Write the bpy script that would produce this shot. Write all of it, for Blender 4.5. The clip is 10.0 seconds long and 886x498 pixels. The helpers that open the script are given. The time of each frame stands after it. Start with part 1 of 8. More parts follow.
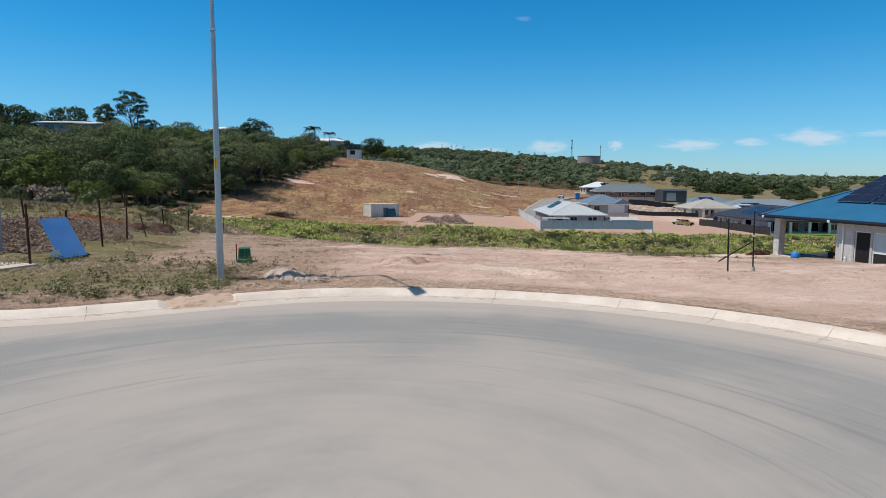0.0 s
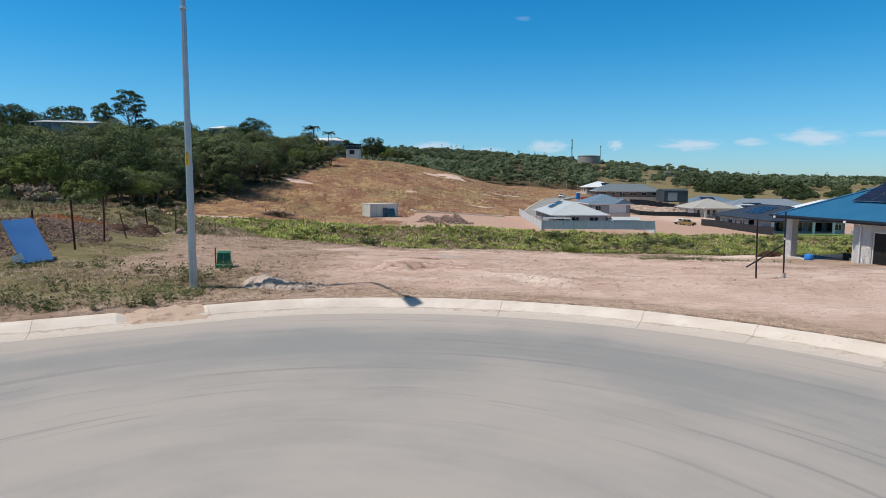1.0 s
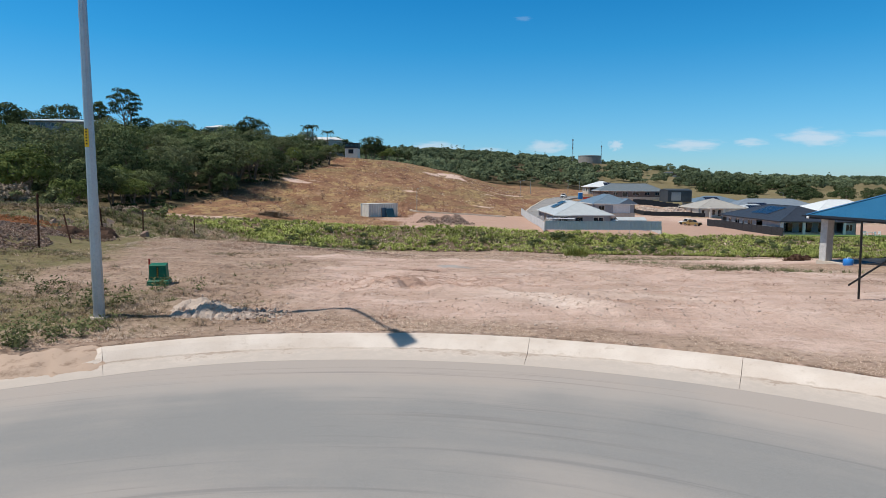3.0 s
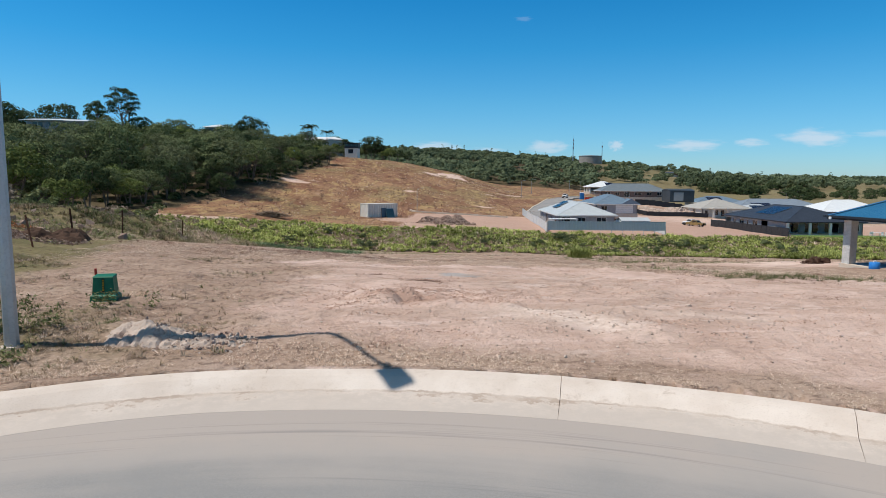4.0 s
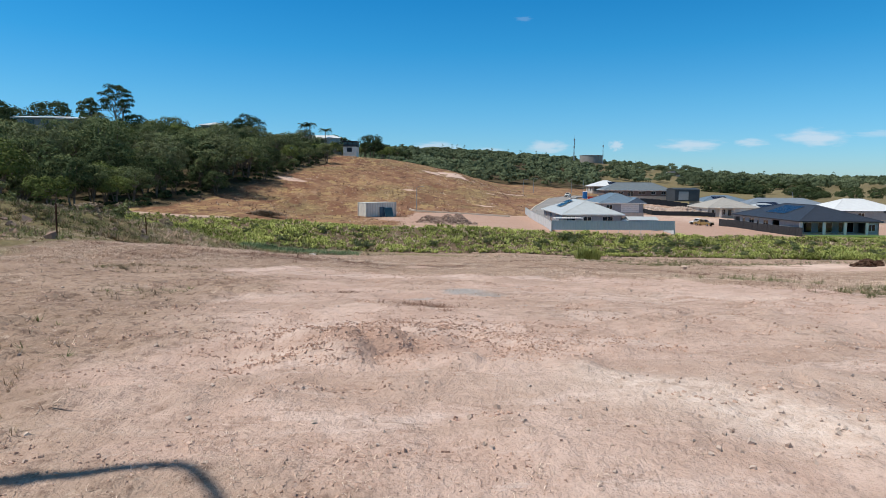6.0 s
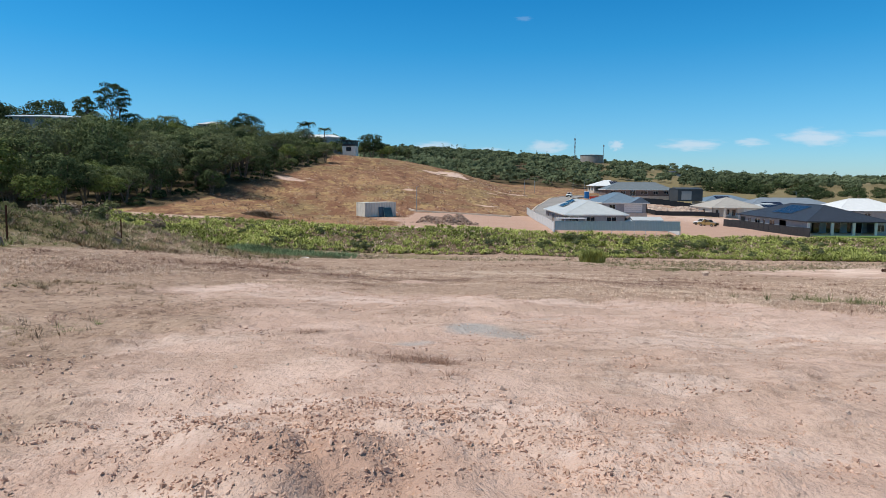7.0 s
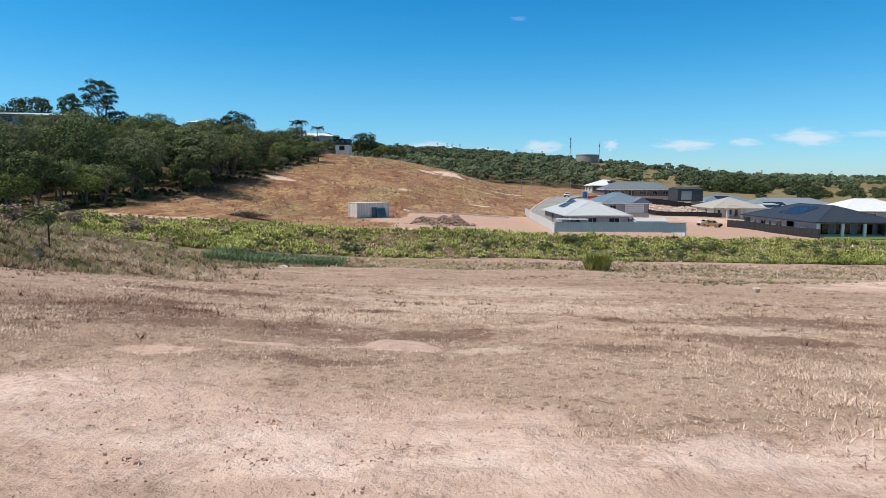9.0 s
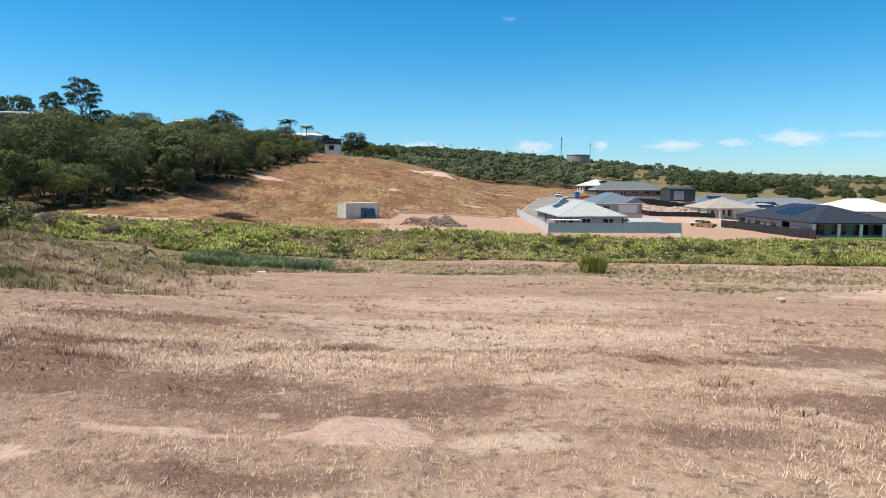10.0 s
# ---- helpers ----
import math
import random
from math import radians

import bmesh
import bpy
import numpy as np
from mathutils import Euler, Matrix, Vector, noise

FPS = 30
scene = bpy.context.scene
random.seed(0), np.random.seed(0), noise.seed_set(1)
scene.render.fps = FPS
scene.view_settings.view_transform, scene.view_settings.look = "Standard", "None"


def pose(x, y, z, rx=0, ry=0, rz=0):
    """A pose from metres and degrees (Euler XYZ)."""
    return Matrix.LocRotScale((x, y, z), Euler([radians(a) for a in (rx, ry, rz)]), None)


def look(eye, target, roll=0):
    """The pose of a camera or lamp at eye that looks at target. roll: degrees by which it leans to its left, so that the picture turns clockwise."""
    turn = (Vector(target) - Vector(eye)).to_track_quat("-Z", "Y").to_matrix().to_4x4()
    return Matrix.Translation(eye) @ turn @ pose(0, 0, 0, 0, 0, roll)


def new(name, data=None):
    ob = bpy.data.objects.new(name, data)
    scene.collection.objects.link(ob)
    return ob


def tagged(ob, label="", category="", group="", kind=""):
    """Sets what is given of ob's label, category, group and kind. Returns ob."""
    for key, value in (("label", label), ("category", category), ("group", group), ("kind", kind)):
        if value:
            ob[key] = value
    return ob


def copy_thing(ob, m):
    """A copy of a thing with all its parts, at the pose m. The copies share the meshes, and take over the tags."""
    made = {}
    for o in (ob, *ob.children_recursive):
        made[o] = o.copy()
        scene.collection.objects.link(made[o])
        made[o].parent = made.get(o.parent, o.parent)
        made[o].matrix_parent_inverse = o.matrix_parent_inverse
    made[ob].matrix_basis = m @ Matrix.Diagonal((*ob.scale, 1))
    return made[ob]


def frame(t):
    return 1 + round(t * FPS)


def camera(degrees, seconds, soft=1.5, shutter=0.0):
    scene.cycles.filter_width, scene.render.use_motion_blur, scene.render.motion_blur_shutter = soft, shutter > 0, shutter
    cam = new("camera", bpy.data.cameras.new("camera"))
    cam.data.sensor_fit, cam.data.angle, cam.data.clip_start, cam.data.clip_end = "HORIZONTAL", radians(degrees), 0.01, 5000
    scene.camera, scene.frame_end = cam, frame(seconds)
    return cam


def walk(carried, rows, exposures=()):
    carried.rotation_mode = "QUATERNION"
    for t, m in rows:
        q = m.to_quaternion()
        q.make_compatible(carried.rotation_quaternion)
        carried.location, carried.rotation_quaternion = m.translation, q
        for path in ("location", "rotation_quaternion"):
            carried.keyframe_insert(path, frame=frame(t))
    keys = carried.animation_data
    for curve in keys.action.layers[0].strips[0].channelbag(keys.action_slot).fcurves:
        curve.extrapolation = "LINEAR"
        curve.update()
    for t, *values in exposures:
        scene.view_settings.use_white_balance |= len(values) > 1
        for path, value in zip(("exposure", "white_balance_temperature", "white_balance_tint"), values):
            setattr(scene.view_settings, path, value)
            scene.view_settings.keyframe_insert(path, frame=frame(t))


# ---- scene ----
cam = camera(70.8, 10.0, soft=0.7)
ROWS = [
    (0, 0.000, 0.000, 2.550, 0.03, -6.22, -0.35),
    (0.5, -0.004, 0.786, 2.522, 0.02, -6.22, -0.35),
    (1, 0.021, 1.636, 2.487, 0.02, -6.23, -0.35),
    (1.5, 0.011, 2.523, 2.444, 0.02, -6.22, -0.35),
    (2, 0.008, 3.482, 2.396, 0.02, -6.22, -0.35),
    (2.5, 0.005, 4.509, 2.335, 0.02, -6.23, -0.35),
    (4, -0.071, 7.642, 2.197, 0.06, -6.20, -0.35),
    (4.5, -0.096, 8.881, 2.085, 0.06, -6.20, -0.35),
    (5, -0.113, 10.134, 1.935, 0.06, -6.20, -0.35),
    (5.5, -0.136, 11.355, 1.795, 0.06, -6.19, -0.35),
    (7, -0.179, 15.407, 1.662, 0.08, -6.22, -0.35),
    (7.5, -0.201, 16.762, 1.638, 0.08, -6.22, -0.35),
    (8, -0.252, 18.111, 1.632, 0.08, -6.22, -0.35),
    (8.5, -0.298, 19.537, 1.573, 0.09, -6.22, -0.35),
    (9, -0.298, 20.972, 1.560, -0.38, -6.23, -0.35),
    (9.5, -0.293, 22.399, 1.550, -0.86, -6.20, -0.35),
    (10, -0.271, 23.796, 1.497, -1.21, -6.21, -0.35),
]
walk(cam, [(t, pose(x, y, z, 90 + pitch, roll, yaw)) for t, x, y, z, yaw, pitch, roll in ROWS],
     exposures=((0.0, -0.06, 6500, 10), (5.0, -0.05, 6500, 10), (7.5, 0.0, 6500, 10), (8.6, 0.08, 6580, 10), (10.0, 0.28, 7050, 12)))

# ---- light ----
SUN_EL, SUN_AZ = radians(62.5), radians(260.0)
SUN_DIR = Vector((math.sin(SUN_AZ) * math.cos(SUN_EL), math.cos(SUN_AZ) * math.cos(SUN_EL), math.sin(SUN_EL)))
sun = new("sun", bpy.data.lights.new("sun", "SUN"))
sun.data.energy, sun.data.angle, sun.data.color = 4.2, radians(0.53), (1.0, 0.95, 0.87)
sun.matrix_world = look(SUN_DIR * 100, (0, 0, 0))

world = bpy.data.worlds.new("world")
scene.world = world
world.use_nodes = True
wn, wl = world.node_tree.nodes, world.node_tree.links
wn.clear()
sky = wn.new("ShaderNodeTexSky")
sky.sky_type, sky.sun_disc = "NISHITA", False
sky.sun_elevation, sky.sun_rotation = SUN_EL, SUN_AZ
sky.air_density, sky.dust_density, sky.ozone_density = 1.0, 0.2, 2.5
tone = wn.new("ShaderNodeMix")
tone.data_type, tone.blend_type = "RGBA", "MULTIPLY"
tone.inputs[0].default_value = 1.0
up = wn.new("ShaderNodeSeparateXYZ")
lift = wn.new("ShaderNodeValToRGB")
for place, shade in ((0.0, (0.64, 0.94, 1.3, 1)), (0.05, (0.5, 0.94, 1.32, 1)), (0.12, (0.36, 0.95, 1.28, 1)), (0.2, (0.17, 0.9, 1.28, 1)), (0.3, (0.07, 0.82, 1.26, 1)), (0.48, (0.4, 0.68, 0.74, 1)), (0.75, (0.66, 0.72, 0.64, 1))):
    stop = lift.color_ramp.elements[0] if place == 0.0 else lift.color_ramp.elements[-1] if place == 0.75 else lift.color_ramp.elements.new(place)
    stop.position, stop.color = place, shade
wl.new(sky.outputs[0], tone.inputs[6])
geo = wn.new("ShaderNodeTexCoord")
wl.new(geo.outputs["Generated"], up.inputs[0])
wl.new(up.outputs[2], lift.inputs[0])
wl.new(lift.outputs[0], tone.inputs[7])
last = tone.outputs[2]


def cloud(az, el, wide, high, dense, seed):
    """One low cloud in the sky, at a bearing and a height in degrees: a soft, broken oval."""
    global last
    cx, cz = math.sin(radians(az)) / math.cos(radians(az)), math.tan(radians(el)) / math.cos(radians(az))
    sep = wn.new("ShaderNodeSeparateXYZ")
    wl.new(geo.outputs["Generated"], sep.inputs[0])
    safe = wn.new("ShaderNodeMath"); safe.operation = "MAXIMUM"; safe.inputs[1].default_value = 0.05
    wl.new(sep.outputs[1], safe.inputs[0])
    parts = []
    for out, c, size in ((0, cx, wide), (2, cz, high)):
        d = wn.new("ShaderNodeMath"); d.operation = "DIVIDE"
        wl.new(sep.outputs[out], d.inputs[0]); wl.new(safe.outputs[0], d.inputs[1])
        s = wn.new("ShaderNodeMath"); s.operation = "SUBTRACT"; s.inputs[1].default_value = c
        wl.new(d.outputs[0], s.inputs[0])
        q = wn.new("ShaderNodeMath"); q.operation = "DIVIDE"; q.inputs[1].default_value = size
        wl.new(s.outputs[0], q.inputs[0])
        parts.append(q)
    vec = wn.new("ShaderNodeCombineXYZ")
    wl.new(parts[0].outputs[0], vec.inputs[0]); wl.new(parts[1].outputs[0], vec.inputs[1])
    vec.inputs[2].default_value = seed
    r = wn.new("ShaderNodeVectorMath"); r.operation = "LENGTH"
    flat = wn.new("ShaderNodeCombineXYZ")
    wl.new(parts[0].outputs[0], flat.inputs[0]); wl.new(parts[1].outputs[0], flat.inputs[1])
    wl.new(flat.outputs[0], r.inputs[0])
    nz = wn.new("ShaderNodeTexNoise"); nz.inputs["Scale"].default_value = 1.7; nz.inputs["Detail"].default_value = 6
    wl.new(vec.outputs[0], nz.inputs["Vector"])
    add = wn.new("ShaderNodeMath"); add.operation = "MULTIPLY_ADD"; add.inputs[1].default_value = 1.5
    wl.new(nz.outputs["Fac"], add.inputs[0]); wl.new(r.outputs["Value"], add.inputs[2])
    ramp = wn.new("ShaderNodeMapRange"); ramp.interpolation_type = "SMOOTHSTEP"
    for k, v in ((1, 1.75), (2, 0.95), (3, 0.0), (4, 0.72 * dense)):
        ramp.inputs[k].default_value = v
    wl.new(add.outputs[0], ramp.inputs[0])
    mix = wn.new("ShaderNodeMix"); mix.data_type = "RGBA"
    mix.inputs[7].default_value = (7.6, 8.0, 8.8, 1)
    wl.new(ramp.outputs[0], mix.inputs[0]); wl.new(last, mix.inputs[6])
    last = mix.outputs[2]


for spec in ((21.5, 3.15, 0.06, 0.011, 0.75, 0), (15.3, 3.2, 0.014, 0.011, 0.7, 3), (26.0, 3.3, 0.032, 0.008, 0.6, 5), (30.4, 3.6, 0.06, 0.016, 0.8, 8),
             (35.0, 3.7, 0.06, 0.008, 0.4, 11), (9.3, 3.1, 0.04, 0.012, 0.7, 14), (-1.0, 3.1, 0.05, 0.01, 0.7, 17), (7.0, 14.0, 0.016, 0.005, 0.16, 20), (4.0, 2.8, 0.03, 0.006, 0.5, 23)):
    cloud(*spec)
bg = wn.new("ShaderNodeBackground")
bg.inputs[1].default_value = 0.1
wl.new(last, bg.inputs[0])
out = wn.new("ShaderNodeOutputWorld")
wl.new(bg.outputs[0], out.inputs[0])


# ---- materials ----
class Nodes:
    """A node material, wired step by step."""

    def __init__(self, name):
        self.m = bpy.data.materials.new(name)
        self.m.use_nodes = True
        self.t = self.m.node_tree
        self.b = self.t.nodes["Principled BSDF"]
        self.coord = self.t.nodes.new("ShaderNodeTexCoord").outputs["Object"]

    def put(self, socket, value):
        if isinstance(value, bpy.types.NodeSocket):
            self.t.links.new(value, socket)
        elif value is not None:
            socket.default_value = (*value, 1) if isinstance(value, tuple) and len(value) == 3 and socket.type == "RGBA" else value

    def noise(self, scale, detail=4, vector=None, rough=0.6):
        n = self.t.nodes.new("ShaderNodeTexNoise")
        self.put(n.inputs["Vector"], vector or self.coord)
        n.inputs["Scale"].default_value, n.inputs["Detail"].default_value, n.inputs["Roughness"].default_value = scale, detail, rough
        return n.outputs["Fac"]

    def voronoi(self, scale, vector=None):
        n = self.t.nodes.new("ShaderNodeTexVoronoi")
        self.put(n.inputs["Vector"], vector or self.coord)
        n.inputs["Scale"].default_value = scale
        return n.outputs["Distance"]

    def stretch(self, scale, vector=None):
        n = self.t.nodes.new("ShaderNodeMapping")
        self.put(n.inputs["Vector"], vector or self.coord)
        n.inputs["Scale"].default_value = scale
        return n.outputs[0]

    def mix(self, fac, a, b, kind="MIX"):
        n = self.t.nodes.new("ShaderNodeMix")
        n.data_type, n.blend_type = "RGBA", kind
        self.put(n.inputs[0], fac), self.put(n.inputs[6], a), self.put(n.inputs[7], b)
        return n.outputs[2]

    def math(self, kind, a, b=None, c=None):
        n = self.t.nodes.new("ShaderNodeMath")
        n.operation = kind
        for i, v in enumerate((a, b, c)):
            self.put(n.inputs[i], v)
        return n.outputs[0]

    def step(self, value, low, high, a=0.0, b=1.0):
        n = self.t.nodes.new("ShaderNodeMapRange")
        n.interpolation_type = "SMOOTHSTEP"
        for i, v in enumerate((value, low, high, a, b)):
            self.put(n.inputs[i], v)
        return n.outputs[0]

    def attribute(self, name):
        n = self.t.nodes.new("ShaderNodeAttribute")
        n.attribute_name = name
        s = self.t.nodes.new("ShaderNodeSeparateColor")
        self.t.links.new(n.outputs["Color"], s.inputs[0])
        return (*s.outputs, n.outputs["Alpha"])

    def random(self):
        return self.t.nodes.new("ShaderNodeObjectInfo").outputs["Random"]

    def island(self):
        return self.t.nodes.new("ShaderNodeNewGeometry").outputs["Random Per Island"]

    def bump(self, height, strength, distance):
        n = self.t.nodes.new("ShaderNodeBump")
        n.inputs["Strength"].default_value, n.inputs["Distance"].default_value = strength, distance
        self.put(n.inputs["Height"], height)
        self.put(self.b.inputs["Normal"], n.outputs[0])

    def done(self, colour=None, rough=0.8, metal=0.0, spec=0.3):
        self.put(self.b.inputs["Base Color"], colour)
        self.put(self.b.inputs["Roughness"], rough)
        self.b.inputs["Metallic"].default_value = metal
        self.b.inputs["Specular IOR Level"].default_value = spec
        return self.m


def plain(name, a, b, scale=3.0, rough=0.7, metal=0.0, bump=0.0, fine=40.0, spec=0.3):
    """Paint, metal, concrete and such: broad stains and fine grain between two near colours."""
    n = Nodes(name)
    broad, grain = n.noise(scale, 5), n.noise(fine, 3)
    col = n.mix(n.step(broad, 0.3, 0.7), a, b)
    col = n.mix(n.math("MULTIPLY", n.step(grain, 0.45, 0.75), 0.35), col, tuple(v * 0.7 for v in a))
    if bump:
        n.bump(grain, 0.5, bump)
    return n.done(col, n.step(broad, 0.2, 0.8, rough - 0.08, min(1, rough + 0.08)), metal, spec)


def ribbed(name, a, b, pitch, axis, rough=0.45, metal=0.0, depth=0.015):
    """Profiled steel sheet with ribs across the given axis of the part."""
    n = Nodes(name)
    w = n.t.nodes.new("ShaderNodeTexWave")
    w.bands_direction = axis
    w.inputs["Scale"].default_value = 0.314 / pitch
    n.put(w.inputs["Vector"], n.coord)
    dirt = n.noise(0.7, 5)
    n.bump(w.outputs["Fac"], 0.6, depth)
    return n.done(n.mix(n.step(dirt, 0.35, 0.75), a, b), rough, metal, 0.4)


def leafy(name, a, b, dry=None, patch=0.5):
    """Leaves: two greens from leaf to leaf, a tint from plant to plant, some light passing through."""
    n = Nodes(name)
    col = n.mix(n.island(), tuple(v * 0.72 for v in a), tuple(v * 1.22 for v in b))
    col = n.mix(n.math("MULTIPLY", n.random(), 0.7), col, dry or tuple(v * 0.55 for v in a))
    col = n.mix(n.step(n.noise(patch * 0.3, 2), 0.45, 0.62, 0.0, 0.6), col, tuple(v * 0.45 for v in a))
    big = n.noise(patch, 2)
    col = n.mix(n.step(big, 0.45, 0.75, 0.0, 0.5), col, tuple(min(1, v * 1.5) for v in b))
    n.done(col, 0.75, 0.0, 0.06)
    t = n.t.nodes.new("ShaderNodeBsdfTranslucent")
    n.put(t.inputs["Color"], col)
    mix = n.t.nodes.new("ShaderNodeMixShader")
    mix.inputs[0].default_value = 0.16
    n.t.links.new(n.b.outputs[0], mix.inputs[1])
    n.t.links.new(t.outputs[0], mix.inputs[2])
    n.t.links.new(mix.outputs[0], n.t.nodes["Material Output"].inputs[0])
    return n.m


def glassy(name, colour, rough=0.06):
    n = Nodes(name)
    n.b.inputs["Coat Weight"].default_value = 0.15
    n.b.inputs["Coat Roughness"].default_value = 0.03
    return n.done(n.mix(n.noise(0.8, 3), colour, tuple(v * 1.4 for v in colour)), rough, 0.0, 0.6)


CONCRETE = plain("concrete", (0.55, 0.46, 0.37), (0.63, 0.55, 0.47), 1.3, 0.9, 0, 0.004, 60)
def kerb_concrete():
    """Cast concrete, with road dust lying in the low channel."""
    n = Nodes("kerb_concrete")
    sep = n.t.nodes.new("ShaderNodeSeparateXYZ")
    n.put(sep.inputs[0], n.coord)
    broad, grain, blot = n.noise(1.3, 5), n.noise(60, 3), n.noise(5, 6, rough=0.75)
    col = n.mix(n.step(broad, 0.3, 0.7), (0.62, 0.525, 0.45), (0.73, 0.64, 0.565))
    col = n.mix(n.step(grain, 0.5, 0.75, 0.0, 0.3), col, (0.42, 0.35, 0.28))
    col = n.mix(n.step(blot, 0.56, 0.72, 0.0, 0.6), col, (0.45, 0.355, 0.28))
    low = n.math("MULTIPLY_ADD", n.math("SUBTRACT", blot, 0.5), 0.05, sep.outputs[2])
    col = n.mix(n.step(low, -0.12, -0.142, 0.0, 0.9), col, n.mix(blot, (0.46, 0.4, 0.35), (0.6, 0.52, 0.455)))
    seam = n.math("MULTIPLY", n.step(low, -0.116, -0.123), n.step(low, -0.133, -0.128))
    col = n.mix(n.math("MULTIPLY", seam, n.step(n.noise(2.2, 4), 0.35, 0.6, 0.2, 0.6)), col, (0.3, 0.215, 0.16))
    n.bump(n.math("ADD", grain, blot), 0.5, 0.006)
    return n.done(col, 0.93, 0, 0.2)


KERB_CONCRETE = kerb_concrete()
GALV = plain("galvanised_steel", (0.33, 0.36, 0.39), (0.42, 0.45, 0.48), 2.0, 0.42, 0.6, 0.001, 30)
LAMP_GREY = plain("lamp_grey", (0.3, 0.31, 0.32), (0.38, 0.39, 0.4), 5, 0.5)
RUST = plain("rusted_steel", (0.11, 0.045, 0.025), (0.05, 0.028, 0.02), 6, 0.85, 0.2, 0.002)
BLACK_STEEL = plain("black_steel", (0.012, 0.012, 0.013), (0.035, 0.028, 0.024), 5, 0.6, 0.2)
GREEN_PLASTIC = plain("green_plastic", (0.008, 0.12, 0.062), (0.014, 0.17, 0.09), 3, 0.5)
YELLOW = plain("yellow_sign", (0.75, 0.47, 0.02), (0.6, 0.4, 0.03), 12, 0.5)
RED_PAINT = plain("red_paint", (0.5, 0.05, 0.02), (0.3, 0.03, 0.02), 8, 0.6)
BLUE_SHEET = plain("blue_sheet", (0.055, 0.17, 0.43), (0.075, 0.21, 0.48), 1.0, 0.4, 0.1)
WHITE = plain("white_paint", (0.74, 0.74, 0.73), (0.8, 0.79, 0.77), 1.5, 0.5)
CREAM = plain("cream_render", (0.6, 0.57, 0.52), (0.68, 0.65, 0.6), 1.0, 0.85)
GREY_WALL = plain("grey_render", (0.3, 0.31, 0.33), (0.36, 0.37, 0.39), 1.0, 0.85)
BROWN_WALL = plain("brown_brick_far", (0.16, 0.12, 0.11), (0.22, 0.17, 0.15), 1.2, 0.9)
BRICK = plain("white_brick", (0.58, 0.56, 0.54), (0.7, 0.67, 0.64), 4, 0.9, 0, 0.004, 30)
MORTAR = plain("mortar", (0.46, 0.44, 0.42), (0.54, 0.52, 0.49), 6, 0.95)
# dark copy of the brick: the patio's shade is put into this colour
SHADED_BRICK = plain("shaded_brick", (0.06, 0.055, 0.055), (0.1, 0.09, 0.085), 4, 0.9, 0, 0.004, 30)
GLASS = glassy("dark_glass", (0.012, 0.016, 0.02))
BLIND = plain("pale_blind", (0.55, 0.62, 0.66), (0.62, 0.68, 0.7), 1, 0.5)
SOLAR = plain("solar_cells", (0.009, 0.014, 0.036), (0.014, 0.02, 0.048), 2, 0.25, 0, 0, 10, 0.32)
ALUMINIUM = plain("aluminium", (0.55, 0.56, 0.57), (0.62, 0.63, 0.64), 3, 0.35, 0.9)
DARK_TRIM = plain("dark_trim", (0.02, 0.025, 0.035), (0.03, 0.035, 0.045), 3, 0.45)
ROOF_BLUE = ribbed("blue_steel_roof", (0.02, 0.125, 0.25), (0.028, 0.15, 0.285), 0.076, "X", 0.4)
ROOF_BLUE_EDGE = plain("blue_steel_edge", (0.03, 0.13, 0.28), (0.05, 0.17, 0.33), 2, 0.35)
ROOF_WHITE = ribbed("white_steel_roof", (0.47, 0.5, 0.51), (0.53, 0.56, 0.57), 0.2, "X", 0.45)
ROOF_BRIGHT = ribbed("bright_white_roof", (0.7, 0.72, 0.73), (0.78, 0.8, 0.8), 0.2, "X", 0.45)
ROOF_GREY = ribbed("grey_steel_roof", (0.15, 0.18, 0.2), (0.19, 0.22, 0.24), 0.2, "X", 0.5)
ROOF_BLUEGREY = ribbed("bluegrey_steel_roof", (0.14, 0.2, 0.26), (0.19, 0.25, 0.31), 0.2, "X", 0.45)
ROOF_LIGHT = ribbed("light_grey_roof", (0.2, 0.24, 0.29), (0.25, 0.29, 0.33), 0.2, "X", 0.5)
ROOF_CREAM = plain("cream_roof_tiles", (0.36, 0.34, 0.31), (0.43, 0.41, 0.38), 1.2, 0.8)
ROOF_DARK = ribbed("dark_steel_roof", (0.03, 0.037, 0.052), (0.042, 0.05, 0.068), 0.2, "X", 0.5)
FENCE_WHITE = ribbed("pale_fence_sheet", (0.6, 0.63, 0.65), (0.68, 0.7, 0.72), 0.3, "X", 0.5, 0, 0.03)
FENCE_GREY = ribbed("grey_fence_sheet", (0.36, 0.42, 0.47), (0.41, 0.47, 0.51), 0.3, "X", 0.5, 0, 0.03)
FENCE_DARK = ribbed("dark_fence_sheet", (0.02, 0.023, 0.027), (0.032, 0.035, 0.04), 0.3, "X", 0.5, 0, 0.03)
BOX_WHITE = ribbed("container_sheet", (0.6, 0.57, 0.5), (0.68, 0.65, 0.58), 0.28, "X", 0.5, 0, 0.05)
BOX_ROOF = plain("container_roof", (0.62, 0.6, 0.55), (0.7, 0.68, 0.62), 1, 0.6)
TEAL = plain("teal_panel", (0.03, 0.09, 0.12), (0.05, 0.13, 0.16), 2, 0.5)
BARK = plain("bark", (0.12, 0.095, 0.075), (0.22, 0.18, 0.15), 2.0, 0.95, 0, 0.02, 12)
LEAF = leafy("gum_leaves", (0.086, 0.119, 0.0482), (0.194, 0.231, 0.101), (0.138, 0.144, 0.086))
LEAF_DARK = leafy("dark_leaves", (0.0482, 0.0756, 0.0327), (0.112, 0.144, 0.0654))
LEAF_BRIGHT = leafy("bright_leaves", (0.12, 0.16, 0.045), (0.225, 0.265, 0.085))
